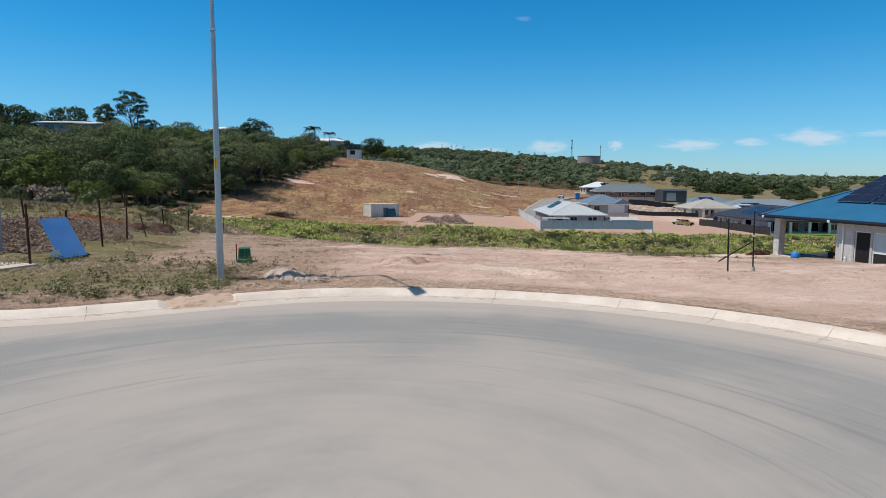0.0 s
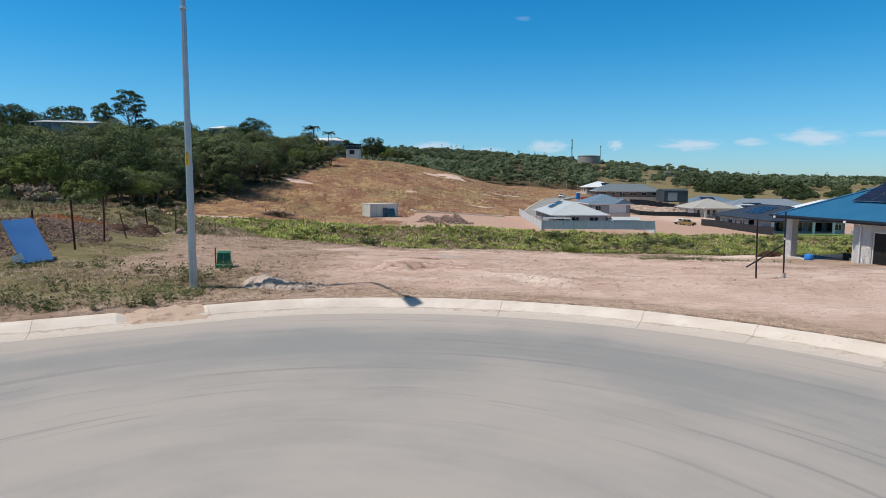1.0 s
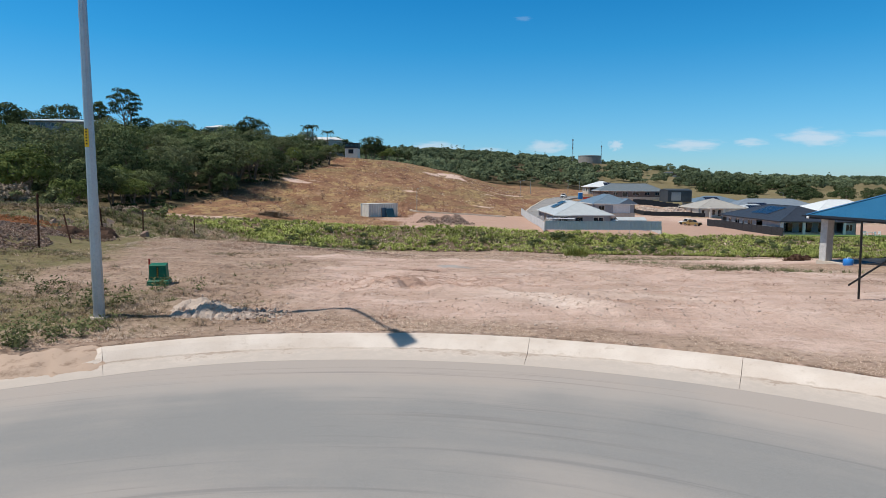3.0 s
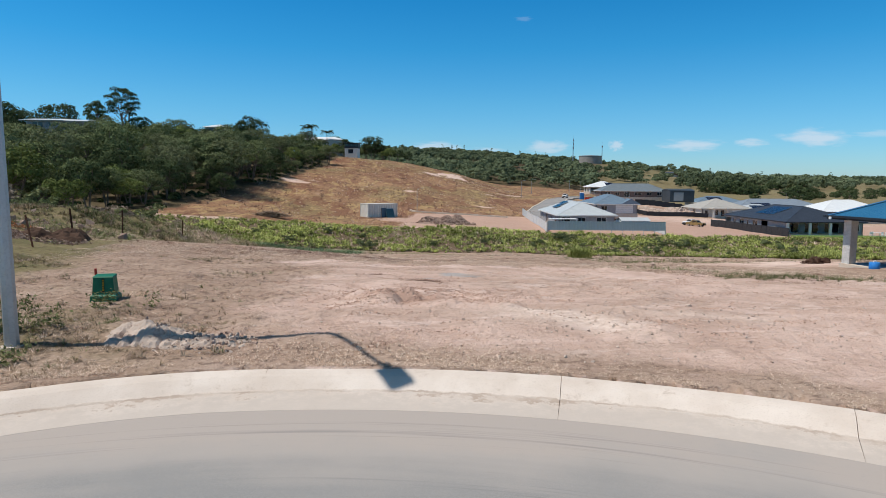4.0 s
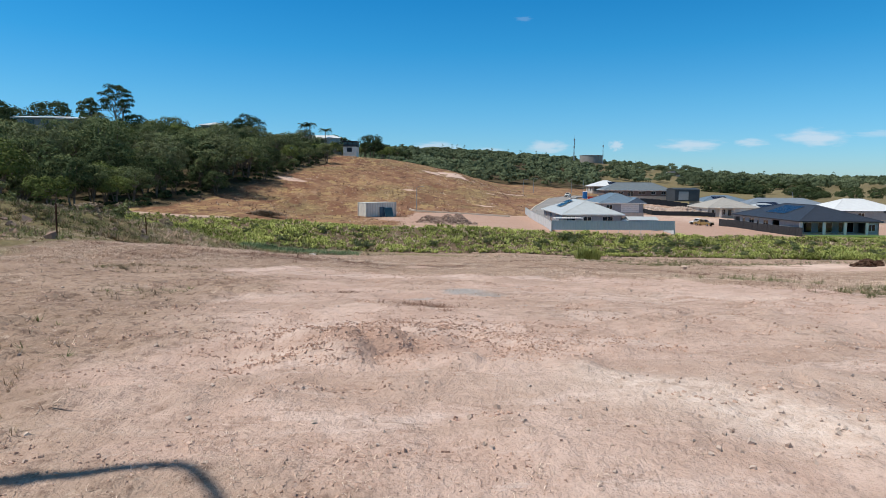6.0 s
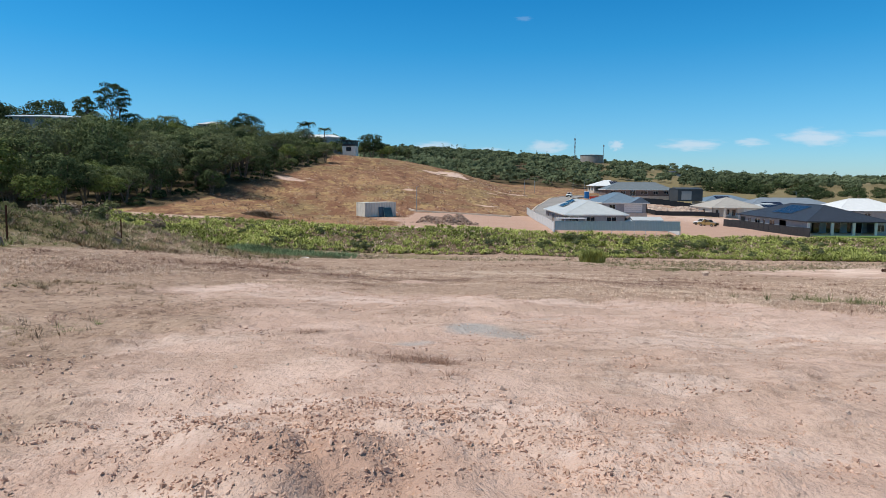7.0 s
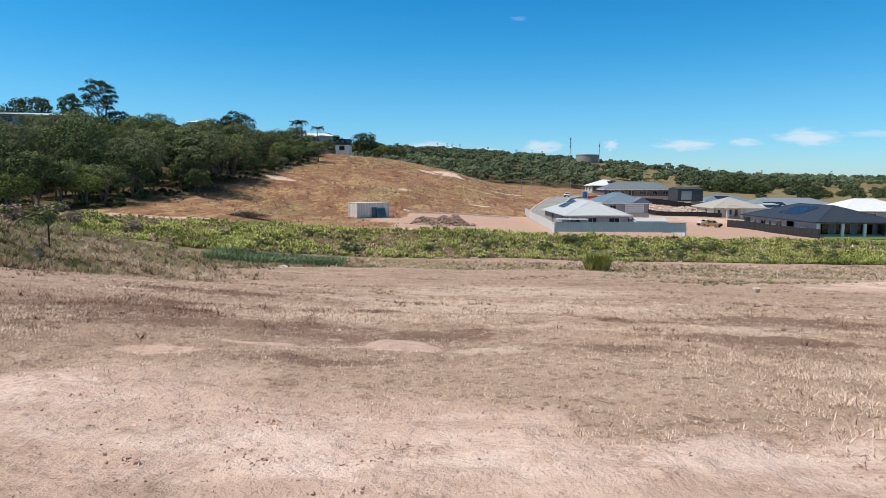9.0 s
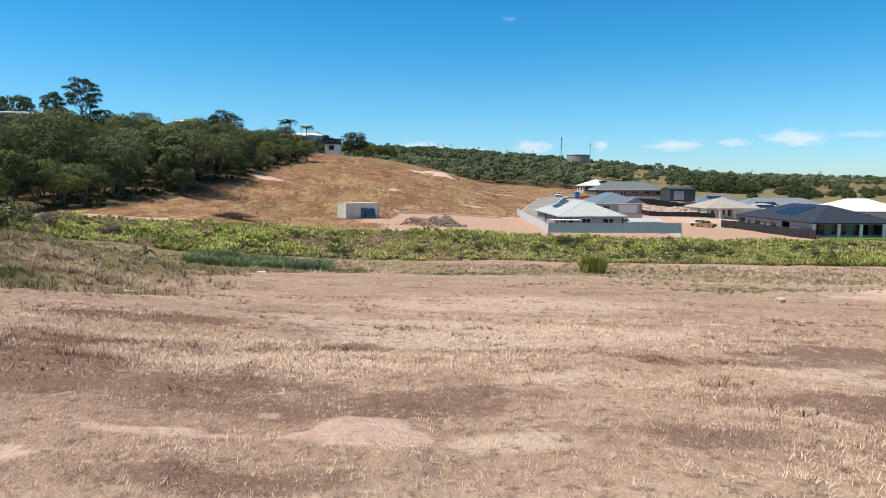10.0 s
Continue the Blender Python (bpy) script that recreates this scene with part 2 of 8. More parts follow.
# paler, bluer greens: the haze of distance is mixed into the leaf colour
LEAF_HAZED = leafy("hazed_far_leaves", (0.125, 0.165, 0.088), (0.185, 0.22, 0.125), None, 0.02)
STRAP = leafy("strappy_leaves", (0.19, 0.25, 0.055), (0.46, 0.49, 0.17), (0.33, 0.33, 0.12), 0.35)
WEED = leafy("weed_leaves", (0.115, 0.14, 0.055), (0.21, 0.23, 0.1), (0.2, 0.185, 0.1))
REED = leafy("reed_leaves", (0.13, 0.2, 0.1), (0.24, 0.32, 0.18), (0.26, 0.26, 0.15))


def straw(name, a, b, c):
    n = Nodes(name)
    col = n.mix(n.island(), a, b)
    return n.done(n.mix(n.step(n.noise(0.35, 3), 0.4, 0.65, 0.0, 0.5), col, c), 0.8, 0, 0.15)


DRY = straw("dry_grass", (0.36, 0.25, 0.185), (0.98, 0.8, 0.65), (0.54, 0.37, 0.28))
MATTED = straw("matted_grass", (0.22, 0.16, 0.1), (0.42, 0.31, 0.2), (0.19, 0.155, 0.085))
DEAD = straw("dead_stems", (0.14, 0.08, 0.06), (0.4, 0.255, 0.19), (0.21, 0.12, 0.085))
GREYDRY = straw("grey_dry_brush", (0.25, 0.19, 0.14), (0.37, 0.29, 0.22), (0.21, 0.16, 0.115))


def stony(name, a, b, c):
    n = Nodes(name)
    col = n.mix(n.island(), a, b)
    col = n.mix(n.step(n.noise(6, 4), 0.5, 0.75), col, c)
    n.bump(n.noise(25, 4), 0.5, 0.01)
    return n.done(col, 0.95, 0, 0.2)


STONE = stony("pale_stone", (0.48, 0.36, 0.29), (0.62, 0.5, 0.42), (0.4, 0.29, 0.23))
SPOIL = stony("spoil_crust", (0.43, 0.335, 0.275), (0.58, 0.47, 0.395), (0.28, 0.2, 0.16))
CLOD = stony("soil_clods", (0.5, 0.335, 0.255), (0.7, 0.5, 0.4), (0.4, 0.26, 0.195))
RUBBLE = stony("pink_rubble", (0.28, 0.19, 0.15), (0.42, 0.31, 0.25), (0.18, 0.115, 0.085))
ROOT_SOIL = stony("root_soil", (0.055, 0.03, 0.02), (0.11, 0.065, 0.045), (0.035, 0.019, 0.014))
MULCH = stony("mulch_chips", (0.17, 0.1, 0.072), (0.44, 0.32, 0.255), (0.13, 0.075, 0.052))
MULCH_RED = stony("orange_chips", (0.33, 0.12, 0.05), (0.45, 0.19, 0.09), (0.22, 0.09, 0.045))


def asphalt():
    n = Nodes("dusty_asphalt")
    sep = n.t.nodes.new("ShaderNodeSeparateXYZ")
    n.put(sep.inputs[0], n.coord)
    dx, dy = n.math("SUBTRACT", sep.outputs[0], BULB[0]), n.math("SUBTRACT", sep.outputs[1], BULB[1])
    r = n.math("SQRT", n.math("ADD", n.math("MULTIPLY", dx, dx), n.math("MULTIPLY", dy, dy)))
    ang = n.math("ARCTAN2", dy, dx)
    v = n.t.nodes.new("ShaderNodeCombineXYZ")
    n.put(v.inputs[0], n.math("MULTIPLY", r, 2.2)), n.put(v.inputs[1], n.math("MULTIPLY", ang, 1.5))
    sweep = n.noise(1.0, 5, v.outputs[0], 0.62)
    v2 = n.t.nodes.new("ShaderNodeCombineXYZ")
    n.put(v2.inputs[0], n.math("MULTIPLY", r, 6.0)), n.put(v2.inputs[1], n.math("MULTIPLY", ang, 1.0))
    lines = n.noise(1.0, 4, v2.outputs[0], 0.7)
    dust, specks, grain = n.noise(0.28, 5), n.noise(120, 2), n.noise(14, 5)
    base = n.mix(n.step(specks, 0.35, 0.7), (0.242, 0.236, 0.229), (0.3, 0.291, 0.28))
    film = n.math("ADD", n.math("MULTIPLY", sweep, 0.32), n.math("ADD", n.math("MULTIPLY", dust, 0.55), 0.12))
    rim = n.math("MULTIPLY", n.step(r, 7.7, 9.5, 0.0, 0.85), n.noise(0.6, 5))
    worn = n.step(r, 4.6, 7.4, 0.1, -0.07)
    film = n.math("ADD", n.math("ADD", film, rim), worn)
    col = n.mix(n.step(film, 0.42, 0.72), base, (0.385, 0.346, 0.316))
    col = n.mix(n.step(film, 0.66, 0.84, 0.0, 0.7), col, (0.43, 0.368, 0.325))
    col = n.mix(n.math("MULTIPLY", n.step(lines, 0.55, 0.68), n.step(r, 3.2, 5.0, 0.0, 0.5)), col, (0.2, 0.19, 0.187))
    col = n.mix(n.step(grain, 0.55, 0.8, 0.0, 0.25), col, (0.33, 0.31, 0.29))
    n.bump(n.math("ADD", n.math("MULTIPLY", specks, 0.7), n.math("MULTIPLY", grain, 0.6)), 0.4, 0.006)
    return n.done(col, 0.92, 0, 0.25)


def ground_surface():
    """Bare pink soil, gravel, dry grass, herbs, mulch and forest litter, by how much of each grows where."""
    n = Nodes("ground")
    dry, green, pale, litter = n.attribute("cover")
    brown, belt, red, grey = n.attribute("earth")
    burnt, straw_pale = n.attribute("sward")[:2]
    wide, mid, fine, grit = n.noise(0.12, 5), n.noise(0.9, 6, rough=0.68), n.noise(7, 6, rough=0.7), n.noise(45, 3)
    flat = n.stretch((0.45, 1.5, 1.0))
    streak = n.noise(0.55, 6, flat, 0.7)
    lumps = n.noise(3.1, 6, rough=0.72)
    soil = n.mix(n.step(mid, 0.36, 0.62), (0.561, 0.393, 0.319), (0.671, 0.492, 0.412))
    soil = n.mix(n.step(n.noise(0.3, 6, flat, 0.72), 0.49, 0.58, 0.0, 0.7), soil, (0.484, 0.342, 0.27))
    soil = n.mix(n.step(n.noise(0.45, 6, n.stretch((0.5, 1.4, 1)), 0.72), 0.54, 0.62, 0.0, 0.8), soil, (0.722, 0.56, 0.487))
    soil = n.mix(n.step(streak, 0.57, 0.66, 0.0, 0.55), soil, (0.722, 0.569, 0.496))
    soil = n.mix(n.step(lumps, 0.57, 0.63, 0.0, 0.4), soil, (0.425, 0.295, 0.235))
    soil = n.mix(n.step(fine, 0.58, 0.66, 0.0, 0.4), soil, (0.399, 0.265, 0.208))
    soil = n.mix(n.step(n.noise(5, 5, flat, 0.75), 0.58, 0.68, 0.0, 0.5), soil, (0.739, 0.598, 0.531))
    soil = n.mix(n.step(grit, 0.58, 0.68, 0.0, 0.2), soil, (0.722, 0.598, 0.531))
    soil = n.mix(n.step(n.noise(17, 5, rough=0.78), 0.64, 0.68, 0.0, 0.5), soil, (0.255, 0.162, 0.124))
    nests = n.math("MULTIPLY", n.step(n.noise(1.3, 5, n.stretch((0.7, 1.5, 1)), 0.7), 0.5, 0.62), n.step(n.noise(13, 5, n.stretch((0.8, 1.3, 1)), 0.7), 0.5, 0.57, 0.0, 0.5))
    soil = n.mix(nests, soil, (0.33, 0.215, 0.16))
    edge = n.math("MULTIPLY_ADD", mid, 0.9, n.math("MULTIPLY", fine, 0.5))
    edge = n.math("SUBTRACT", edge, 0.7)
    def over(base, weight, colour, hard=0.25, most=1.0):
        f = n.step(n.math("ADD", weight, edge), 0.5 - hard, 0.5 + hard, 0.0, most)
        return n.mix(f, base, colour)
    gravel = n.mix(n.step(fine, 0.35, 0.7), (0.86, 0.71, 0.62), (0.62, 0.46, 0.37))
    soil = over(soil, pale, gravel, 0.4, 0.8)
    soil = over(soil, red, n.mix(fine, (0.378, 0.23, 0.169), (0.504, 0.34, 0.268)), 0.3, 0.8)
    soil = over(soil, grey, n.mix(fine, (0.288, 0.285, 0.282), (0.54, 0.511, 0.489)), 0.3, 0.85)
    hill = n.mix(n.step(n.noise(0.06, 6, rough=0.7), 0.38, 0.64), (0.236, 0.124, 0.0767), (0.362, 0.216, 0.121))
    hill = n.mix(n.step(n.noise(0.25, 6, rough=0.75), 0.5, 0.72, 0.0, 0.8), hill, (0.417, 0.275, 0.184))
    hill = n.mix(n.step(n.noise(0.033, 4), 0.44, 0.62, 0.0, 0.75), hill, (0.25, 0.19, 0.095))
    hill = n.mix(n.step(n.noise(0.8, 6, n.stretch((1, 0.25, 1)), 0.8), 0.5, 0.66, 0.0, 0.75), hill, (0.142, 0.0732, 0.0472))
    hill = n.mix(n.step(n.noise(1.0, 5, n.stretch((1, 0.25, 1)), 0.8), 0.55, 0.7, 0.0, 0.7), hill, (0.505, 0.356, 0.242))
    hill = n.mix(n.step(fine, 0.5, 0.8, 0.0, 0.3), hill, (0.132, 0.0712, 0.0472))
    hill = n.mix(n.step(n.noise(0.09, 5, n.stretch((0.6, 1.6, 1))), 0.66, 0.74, 0.0, 0.8), hill, (0.505, 0.356, 0.284))
    hill = n.mix(n.step(n.noise(0.13, 6, n.stretch((1, 0.5, 1)), 0.75), 0.5, 0.58, 0.0, 0.85), hill, (0.208, 0.102, 0.0631))
    hill = n.mix(n.step(n.noise(0.3, 5, n.stretch((1, 0.35, 1)), 0.8), 0.53, 0.6, 0.0, 0.75), hill, (0.439, 0.305, 0.147))
    hill = n.mix(n.step(n.noise(0.5, 5, n.stretch((1, 0.3, 1)), 0.8), 0.55, 0.62, 0.0, 0.85), hill, (0.121, 0.0661, 0.0472))
    col = over(soil, brown, hill, 0.25)
    hay = n.mix(n.step(streak, 0.3, 0.7), (0.32, 0.22, 0.16), (0.46, 0.335, 0.255))
    patchy = n.math("MULTIPLY_ADD", mid, 0.9, -0.45)
    hay = n.mix(n.step(n.math("ADD", straw_pale, patchy), 0.3, 0.7, 0.0, 0.8), hay, (0.62, 0.49, 0.395))
    hay = n.mix(n.step(n.math("ADD", burnt, patchy), 0.2, 0.5, 0.0, 0.9), hay, (0.2, 0.125, 0.092))
    hay = n.mix(n.step(fine, 0.5, 0.62, 0.0, 0.7), hay, (0.15, 0.095, 0.07))
    hay = n.mix(n.step(n.noise(11, 5, rough=0.75), 0.56, 0.66, 0.0, 0.5), hay, (0.72, 0.575, 0.46))
    col = over(col, dry, hay, 0.35, 0.92)
    herb = n.mix(n.step(mid, 0.3, 0.7), (0.15, 0.14, 0.062), (0.265, 0.215, 0.115))
    herb = n.mix(n.step(fine, 0.5, 0.62, 0.0, 0.8), herb, (0.13, 0.1, 0.06))
    herb = n.mix(n.step(streak, 0.56, 0.66, 0.0, 0.6), herb, (0.36, 0.25, 0.17))
    col = over(col, green, herb, 0.3, 0.95)
    bark = n.mix(n.step(fine, 0.35, 0.7), (0.13, 0.09, 0.06), (0.22, 0.16, 0.105))
    col = over(col, belt, bark, 0.2)
    leaf = n.mix(n.step(mid, 0.3, 0.7), (0.075, 0.06, 0.035), (0.13, 0.1, 0.06))
    col = over(col, litter, leaf, 0.2)
    crumb = n.noise(19, 4, rough=0.75)
    height = n.math("ADD", n.math("MULTIPLY_ADD", mid, 1.0, n.math("MULTIPLY", lumps, 1.3)), n.math("MULTIPLY", fine, 0.5))
    height = n.math("ADD", height, n.math("MULTIPLY_ADD", crumb, 0.2, n.math("MULTIPLY", grit, 0.03)))
    n.bump(height, 1.0, 0.072)
    return n.done(col, 0.97, 0, 0.1)


# ---- builders ----
def joined(lots):
    """One vertex and face list out of several."""
    vs, fs, k = [], [], 0
    for v, f in lots:
        vs += [tuple(p) for p in v]
        fs += [tuple(i + k for i in q) for q in f]
        k += len(v)
    return vs, fs


def mesh_of(name, shape, material, smooth=False):
    me = bpy.data.meshes.new(name)
    me.from_pydata(*([list(map(tuple, shape[0])), [], list(map(tuple, shape[1]))]))
    for m in material if isinstance(material, (list, tuple)) else [material]:
        me.materials.append(m)
    if smooth:
        me.polygons.foreach_set("use_smooth", [True] * len(me.polygons))
    me.update()
    return me


def part(name, shape, material, parent=None, label="", smooth=False, at=None):
    ob = new(name, mesh_of(name, shape, material, smooth))
    if parent:
        ob.parent = parent
    if at is not None:
        ob.matrix_basis = at
    return tagged(ob, label)


def thing(name, m, label, category, group="", kind=""):
    ob = new(name)
    ob.empty_display_size = 0.2
    ob.matrix_basis = m
    return tagged(ob, label, category, group, kind)


def box(x0, x1, y0, y1, z0, z1, c=0.0):
    """A block; c chamfers its upright and top edges."""
    if c <= 0:
        v = [(x, y, z) for z in (z0, z1) for x, y in ((x0, y0), (x1, y0), (x1, y1), (x0, y1))]
        return v, [(3, 2, 1, 0), (4, 5, 6, 7)] + [(i, (i + 1) % 4, 4 + (i + 1) % 4, 4 + i) for i in range(4)]
    rings = []
    for z, g in ((z0, c), (z0 + c, 0), (z1 - c, 0), (z1, c)):
        a, b, d, e = x0 + g, x1 - g, y0 + g, y1 - g
        k = c * 0.7
        rings += [(a + k, d, z), (b - k, d, z), (b, d + k, z), (b, e - k, z), (b - k, e, z), (a + k, e, z), (a, e - k, z), (a, d + k, z)]
    f = [tuple(range(7, -1, -1)), tuple(range(24, 32))]
    for r in range(3):
        f += [(r * 8 + i, r * 8 + (i + 1) % 8, r * 8 + 8 + (i + 1) % 8, r * 8 + 8 + i) for i in range(8)]
    return rings, f


def tube(points, radii, sides=8, caps=True):
    """A round bar along points, with a radius at each."""
    pts = [Vector(p) for p in points]
    vs, fs = [], []
    for i, p in enumerate(pts):
        d = (pts[min(i + 1, len(pts) - 1)] - pts[max(i - 1, 0)]).normalized()
        a = d.cross(Vector((0, 1, 0)) if abs(d.y) < 0.9 else Vector((1, 0, 0))).normalized()
        b = d.cross(a)
        r = radii[i] if isinstance(radii, (list, tuple)) else radii
        vs += [p + r * (math.cos(t) * a + math.sin(t) * b) for t in (2 * math.pi * (k + 0.5) / sides for k in range(sides))]
    for i in range(len(pts) - 1):
        for k in range(sides):
            j = (k + 1) % sides
            fs.append((i * sides + k, i * sides + j, (i + 1) * sides + j, (i + 1) * sides + k))
    if caps:
        fs += [tuple(range(sides - 1, -1, -1)), tuple((len(pts) - 1) * sides + k for k in range(sides))]
    return [tuple(v) for v in vs], [tuple(reversed(f)) for f in fs]


def wall_panel(length, height, holes, thick):
    """An upright wall along x from 0, outer face at y = 0, with openings (x0, x1, z0, z1) through it."""
    xs = sorted({0, length, *(h[0] for h in holes), *(h[1] for h in holes)})
    zs = sorted({0, height, *(h[2] for h in holes), *(h[3] for h in holes)})
    def solid(i, k):
        if not (0 <= i < len(xs) - 1 and 0 <= k < len(zs) - 1):
            return False
        mx, mz = (xs[i] + xs[i + 1]) / 2, (zs[k] + zs[k + 1]) / 2
        return not any(h[0] < mx < h[1] and h[2] < mz < h[3] for h in holes)
    v, f = [], []
    def quad(*p):
        f.append(tuple(range(len(v), len(v) + 4)))
        v.extend(p)
    for i in range(len(xs) - 1):
        for k in range(len(zs) - 1):
            if not solid(i, k):
                continue
            a, b, c, d = xs[i], xs[i + 1], zs[k], zs[k + 1]
            quad((a, 0, c), (b, 0, c), (b, 0, d), (a, 0, d))
            quad((b, thick, c), (a, thick, c), (a, thick, d), (b, thick, d))
            if not solid(i - 1, k):
                quad((a, thick, c), (a, 0, c), (a, 0, d), (a, thick, d))
            if not solid(i + 1, k):
                quad((b, 0, c), (b, thick, c), (b, thick, d), (b, 0, d))
            if not solid(i, k - 1):
                quad((a, thick, c), (b, thick, c), (b, 0, c), (a, 0, c))
            if not solid(i, k + 1):
                quad((a, 0, d), (b, 0, d), (b, thick, d), (a, thick, d))
    return v, f


def moved(shape, m):
    return [tuple(m @ Vector(p)) for p in shape[0]], shape[1]


def frame_ring(x0, x1, z0, z1, y0, y1, w):
    """A window's or door's frame in the plane of x and z."""
    return joined([box(x0, x0 + w, y0, y1, z0, z1), box(x1 - w, x1, y0, y1, z0, z1), box(x0 + w, x1 - w, y0, y1, z0, z0 + w), box(x0 + w, x1 - w, y0, y1, z1 - w, z1)])


# ---- the lie of the land ----
def lattice(x, y, seed):
    """Smooth value noise on arrays, 0 to 1."""
    tab = np.random.RandomState(seed).rand(256, 256)
    i, j = np.floor(x).astype(int), np.floor(y).astype(int)
    u, v = x - i, y - j
    u, v = u * u * (3 - 2 * u), v * v * (3 - 2 * v)
    g = lambda a, b: tab[a % 256, b % 256]
    return (g(i, j) * (1 - u) + g(i + 1, j) * u) * (1 - v) + (g(i, j + 1) * (1 - u) + g(i + 1, j + 1) * u) * v


def rough(x, y, size, seed, octaves=4):
    total, amp = 0, 0.5
    for o in range(octaves):
        total = total + amp * (lattice(x / size + 7.3 * o, y / size - 3.1 * o, seed + o) * 2 - 1)
        size, amp = size / 2.07, amp / 2
    return total


def curve(pairs, q):
    """A smooth line through (place, height) pairs that never overshoots."""
    px, pz = np.array(pairs[0::2], float), np.array(pairs[1::2], float)
    h, d = np.diff(px), np.diff(pz) / np.diff(px)
    s = np.zeros(len(px))
    s[0], s[-1] = d[0], d[-1]
    same = d[:-1] * d[1:] > 0
    s[1:-1][same] = 2 * d[:-1][same] * d[1:][same] / (d[:-1][same] + d[1:][same])
    q = np.clip(q, px[0], px[-1])
    k = np.clip(np.searchsorted(px, q) - 1, 0, len(h) - 1)
    t = (q - px[k]) / h[k]
    return ((1 + 2 * t) * (1 - t) ** 2) * pz[k] + t * (1 - t) ** 2 * h[k] * s[k] + t * t * (3 - 2 * t) * pz[k + 1] + t * t * (t - 1) * h[k] * s[k + 1]


# long sections through the valley, by metres to the right of the walk: distance ahead, height
SECTIONS = {
    -130: (-60, 0.5, 40, 1.6, 90, 0.2, 120, -1.2, 150, 0.5, 200, 7, 250, 15, 300, 20, 400, 22),
    -60: (-60, 0.2, 20, 0.4, 40, 1.2, 52, 1.4, 62, 1.2, 76, 0.3, 90, -1.6, 104, -3.8, 114, -4.4, 130, -3.2, 160, -1, 200, 4, 250, 9.3, 300, 14.4, 340, 16.5, 400, 16),
    -42: (-60, 0.1, 20, 0.3, 32, 0.9, 40, 1.1, 52, 0.9, 60, 0.3, 68, -0.9, 78, -3.0, 90, -5.4, 104, -6.3, 114, -6.3, 130, -4.9, 160, -4.2, 172, -3.0, 200, 0.7, 250, 7.4, 300, 13.0, 340, 14.6, 400, 13),
    -30: (-60, 0, 12, 0, 20, 0.1, 26, 0.4, 32, 0.7, 40, 0.8, 46, 0.5, 52, 0.0, 56, -0.5, 60, -1.6, 66, -4.2, 78, -6.5, 92, -7.8, 104, -8.2, 108, -8.0, 127, -6, 135, -6.1, 160, -6.2, 172, -5.2, 200, -1.5, 245, 5.5, 265, 7.8, 304, 12.2, 340, 13.5, 400, 11),
    -20: (-60, 0, 12, 0, 20, 0.04, 26, 0.12, 30, 0.16, 36, 0.12, 40, -0.05, 46, -0.6, 50, -0.9, 54, -1.3, 58, -2.2, 62, -3.8, 66, -5.2, 72, -6.2, 80, -7.2, 92, -8.4, 104, -9.0, 110, -8.8, 130, -6.65, 137, -6.7, 165, -6.7, 200, -2.5, 245, 4.0, 280, 8.0, 308, 10.8, 338, 11.7, 400, 9),
    -12: (-60, 0, 12, 0, 17, 0.06, 20, 0.0, 25, -0.08, 30, -0.15, 36, -0.65, 46, -2.6, 52, -3.3, 58, -3.9, 66, -4.9, 78, -7.0, 92, -8.9, 104, -9.5, 112, -9.3, 132, -7.05, 138, -7.1, 165, -6.95, 200, -3.2, 240, 1.7, 280, 6.3, 312, 9.4, 335, 10.2, 400, 7),
    0: (-60, 0, 14.6, 0, 16.5, 0.1, 20, 0.1, 22.5, -0.02, 26, -0.26, 29, -0.53, 32, -0.92, 40, -2.0, 50, -3.15, 56, -3.75, 62, -4.4, 72, -6.5, 84, -8.7, 94, -9.6, 108, -9.95, 112, -9.9, 115, -9.5, 136, -7.45, 142, -7.5, 168, -7.3, 176, -6.6, 200, -4.4, 232, -1.4, 280, 4.2, 312, 7.4, 330, 8.2, 360, 7, 400, 4),
    30: (-60, 0, 12, 0, 17, -0.12, 22, -0.6, 28, -1.5, 34, -2.15, 40, -2.6, 50, -3.15, 58, -4.3, 66, -5.5, 76, -7.1, 90, -9.5, 106, -10.9, 119, -11.1, 139, -8.75, 144, -8.3, 176, -7.9, 195, -6.8, 232, -4.6, 272, -3.2, 300, -2.4, 340, -3, 400, -2),
    75: (-60, -0.4, 15, -0.6, 30, -2, 60, -5.2, 80, -8, 100, -10.5, 118, -11.2, 142, -9.7, 165, -10, 188, -10.3, 212, -9.2, 226, -8.2, 240, -6.2, 290, -5, 330, -3.4, 400, -3),
    105: (-60, -0.5, 30, -2.2, 60, -5.4, 100, -10.4, 118, -11.2, 142, -9.8, 188, -10.3, 226, -9.9, 260, -9.5, 300, -8.5, 400, -7),
    260: (-60, -0.5, 60, -6, 100, -10.5, 140, -10.5, 220, -10.5, 300, -9.5, 400, -7.5),
}
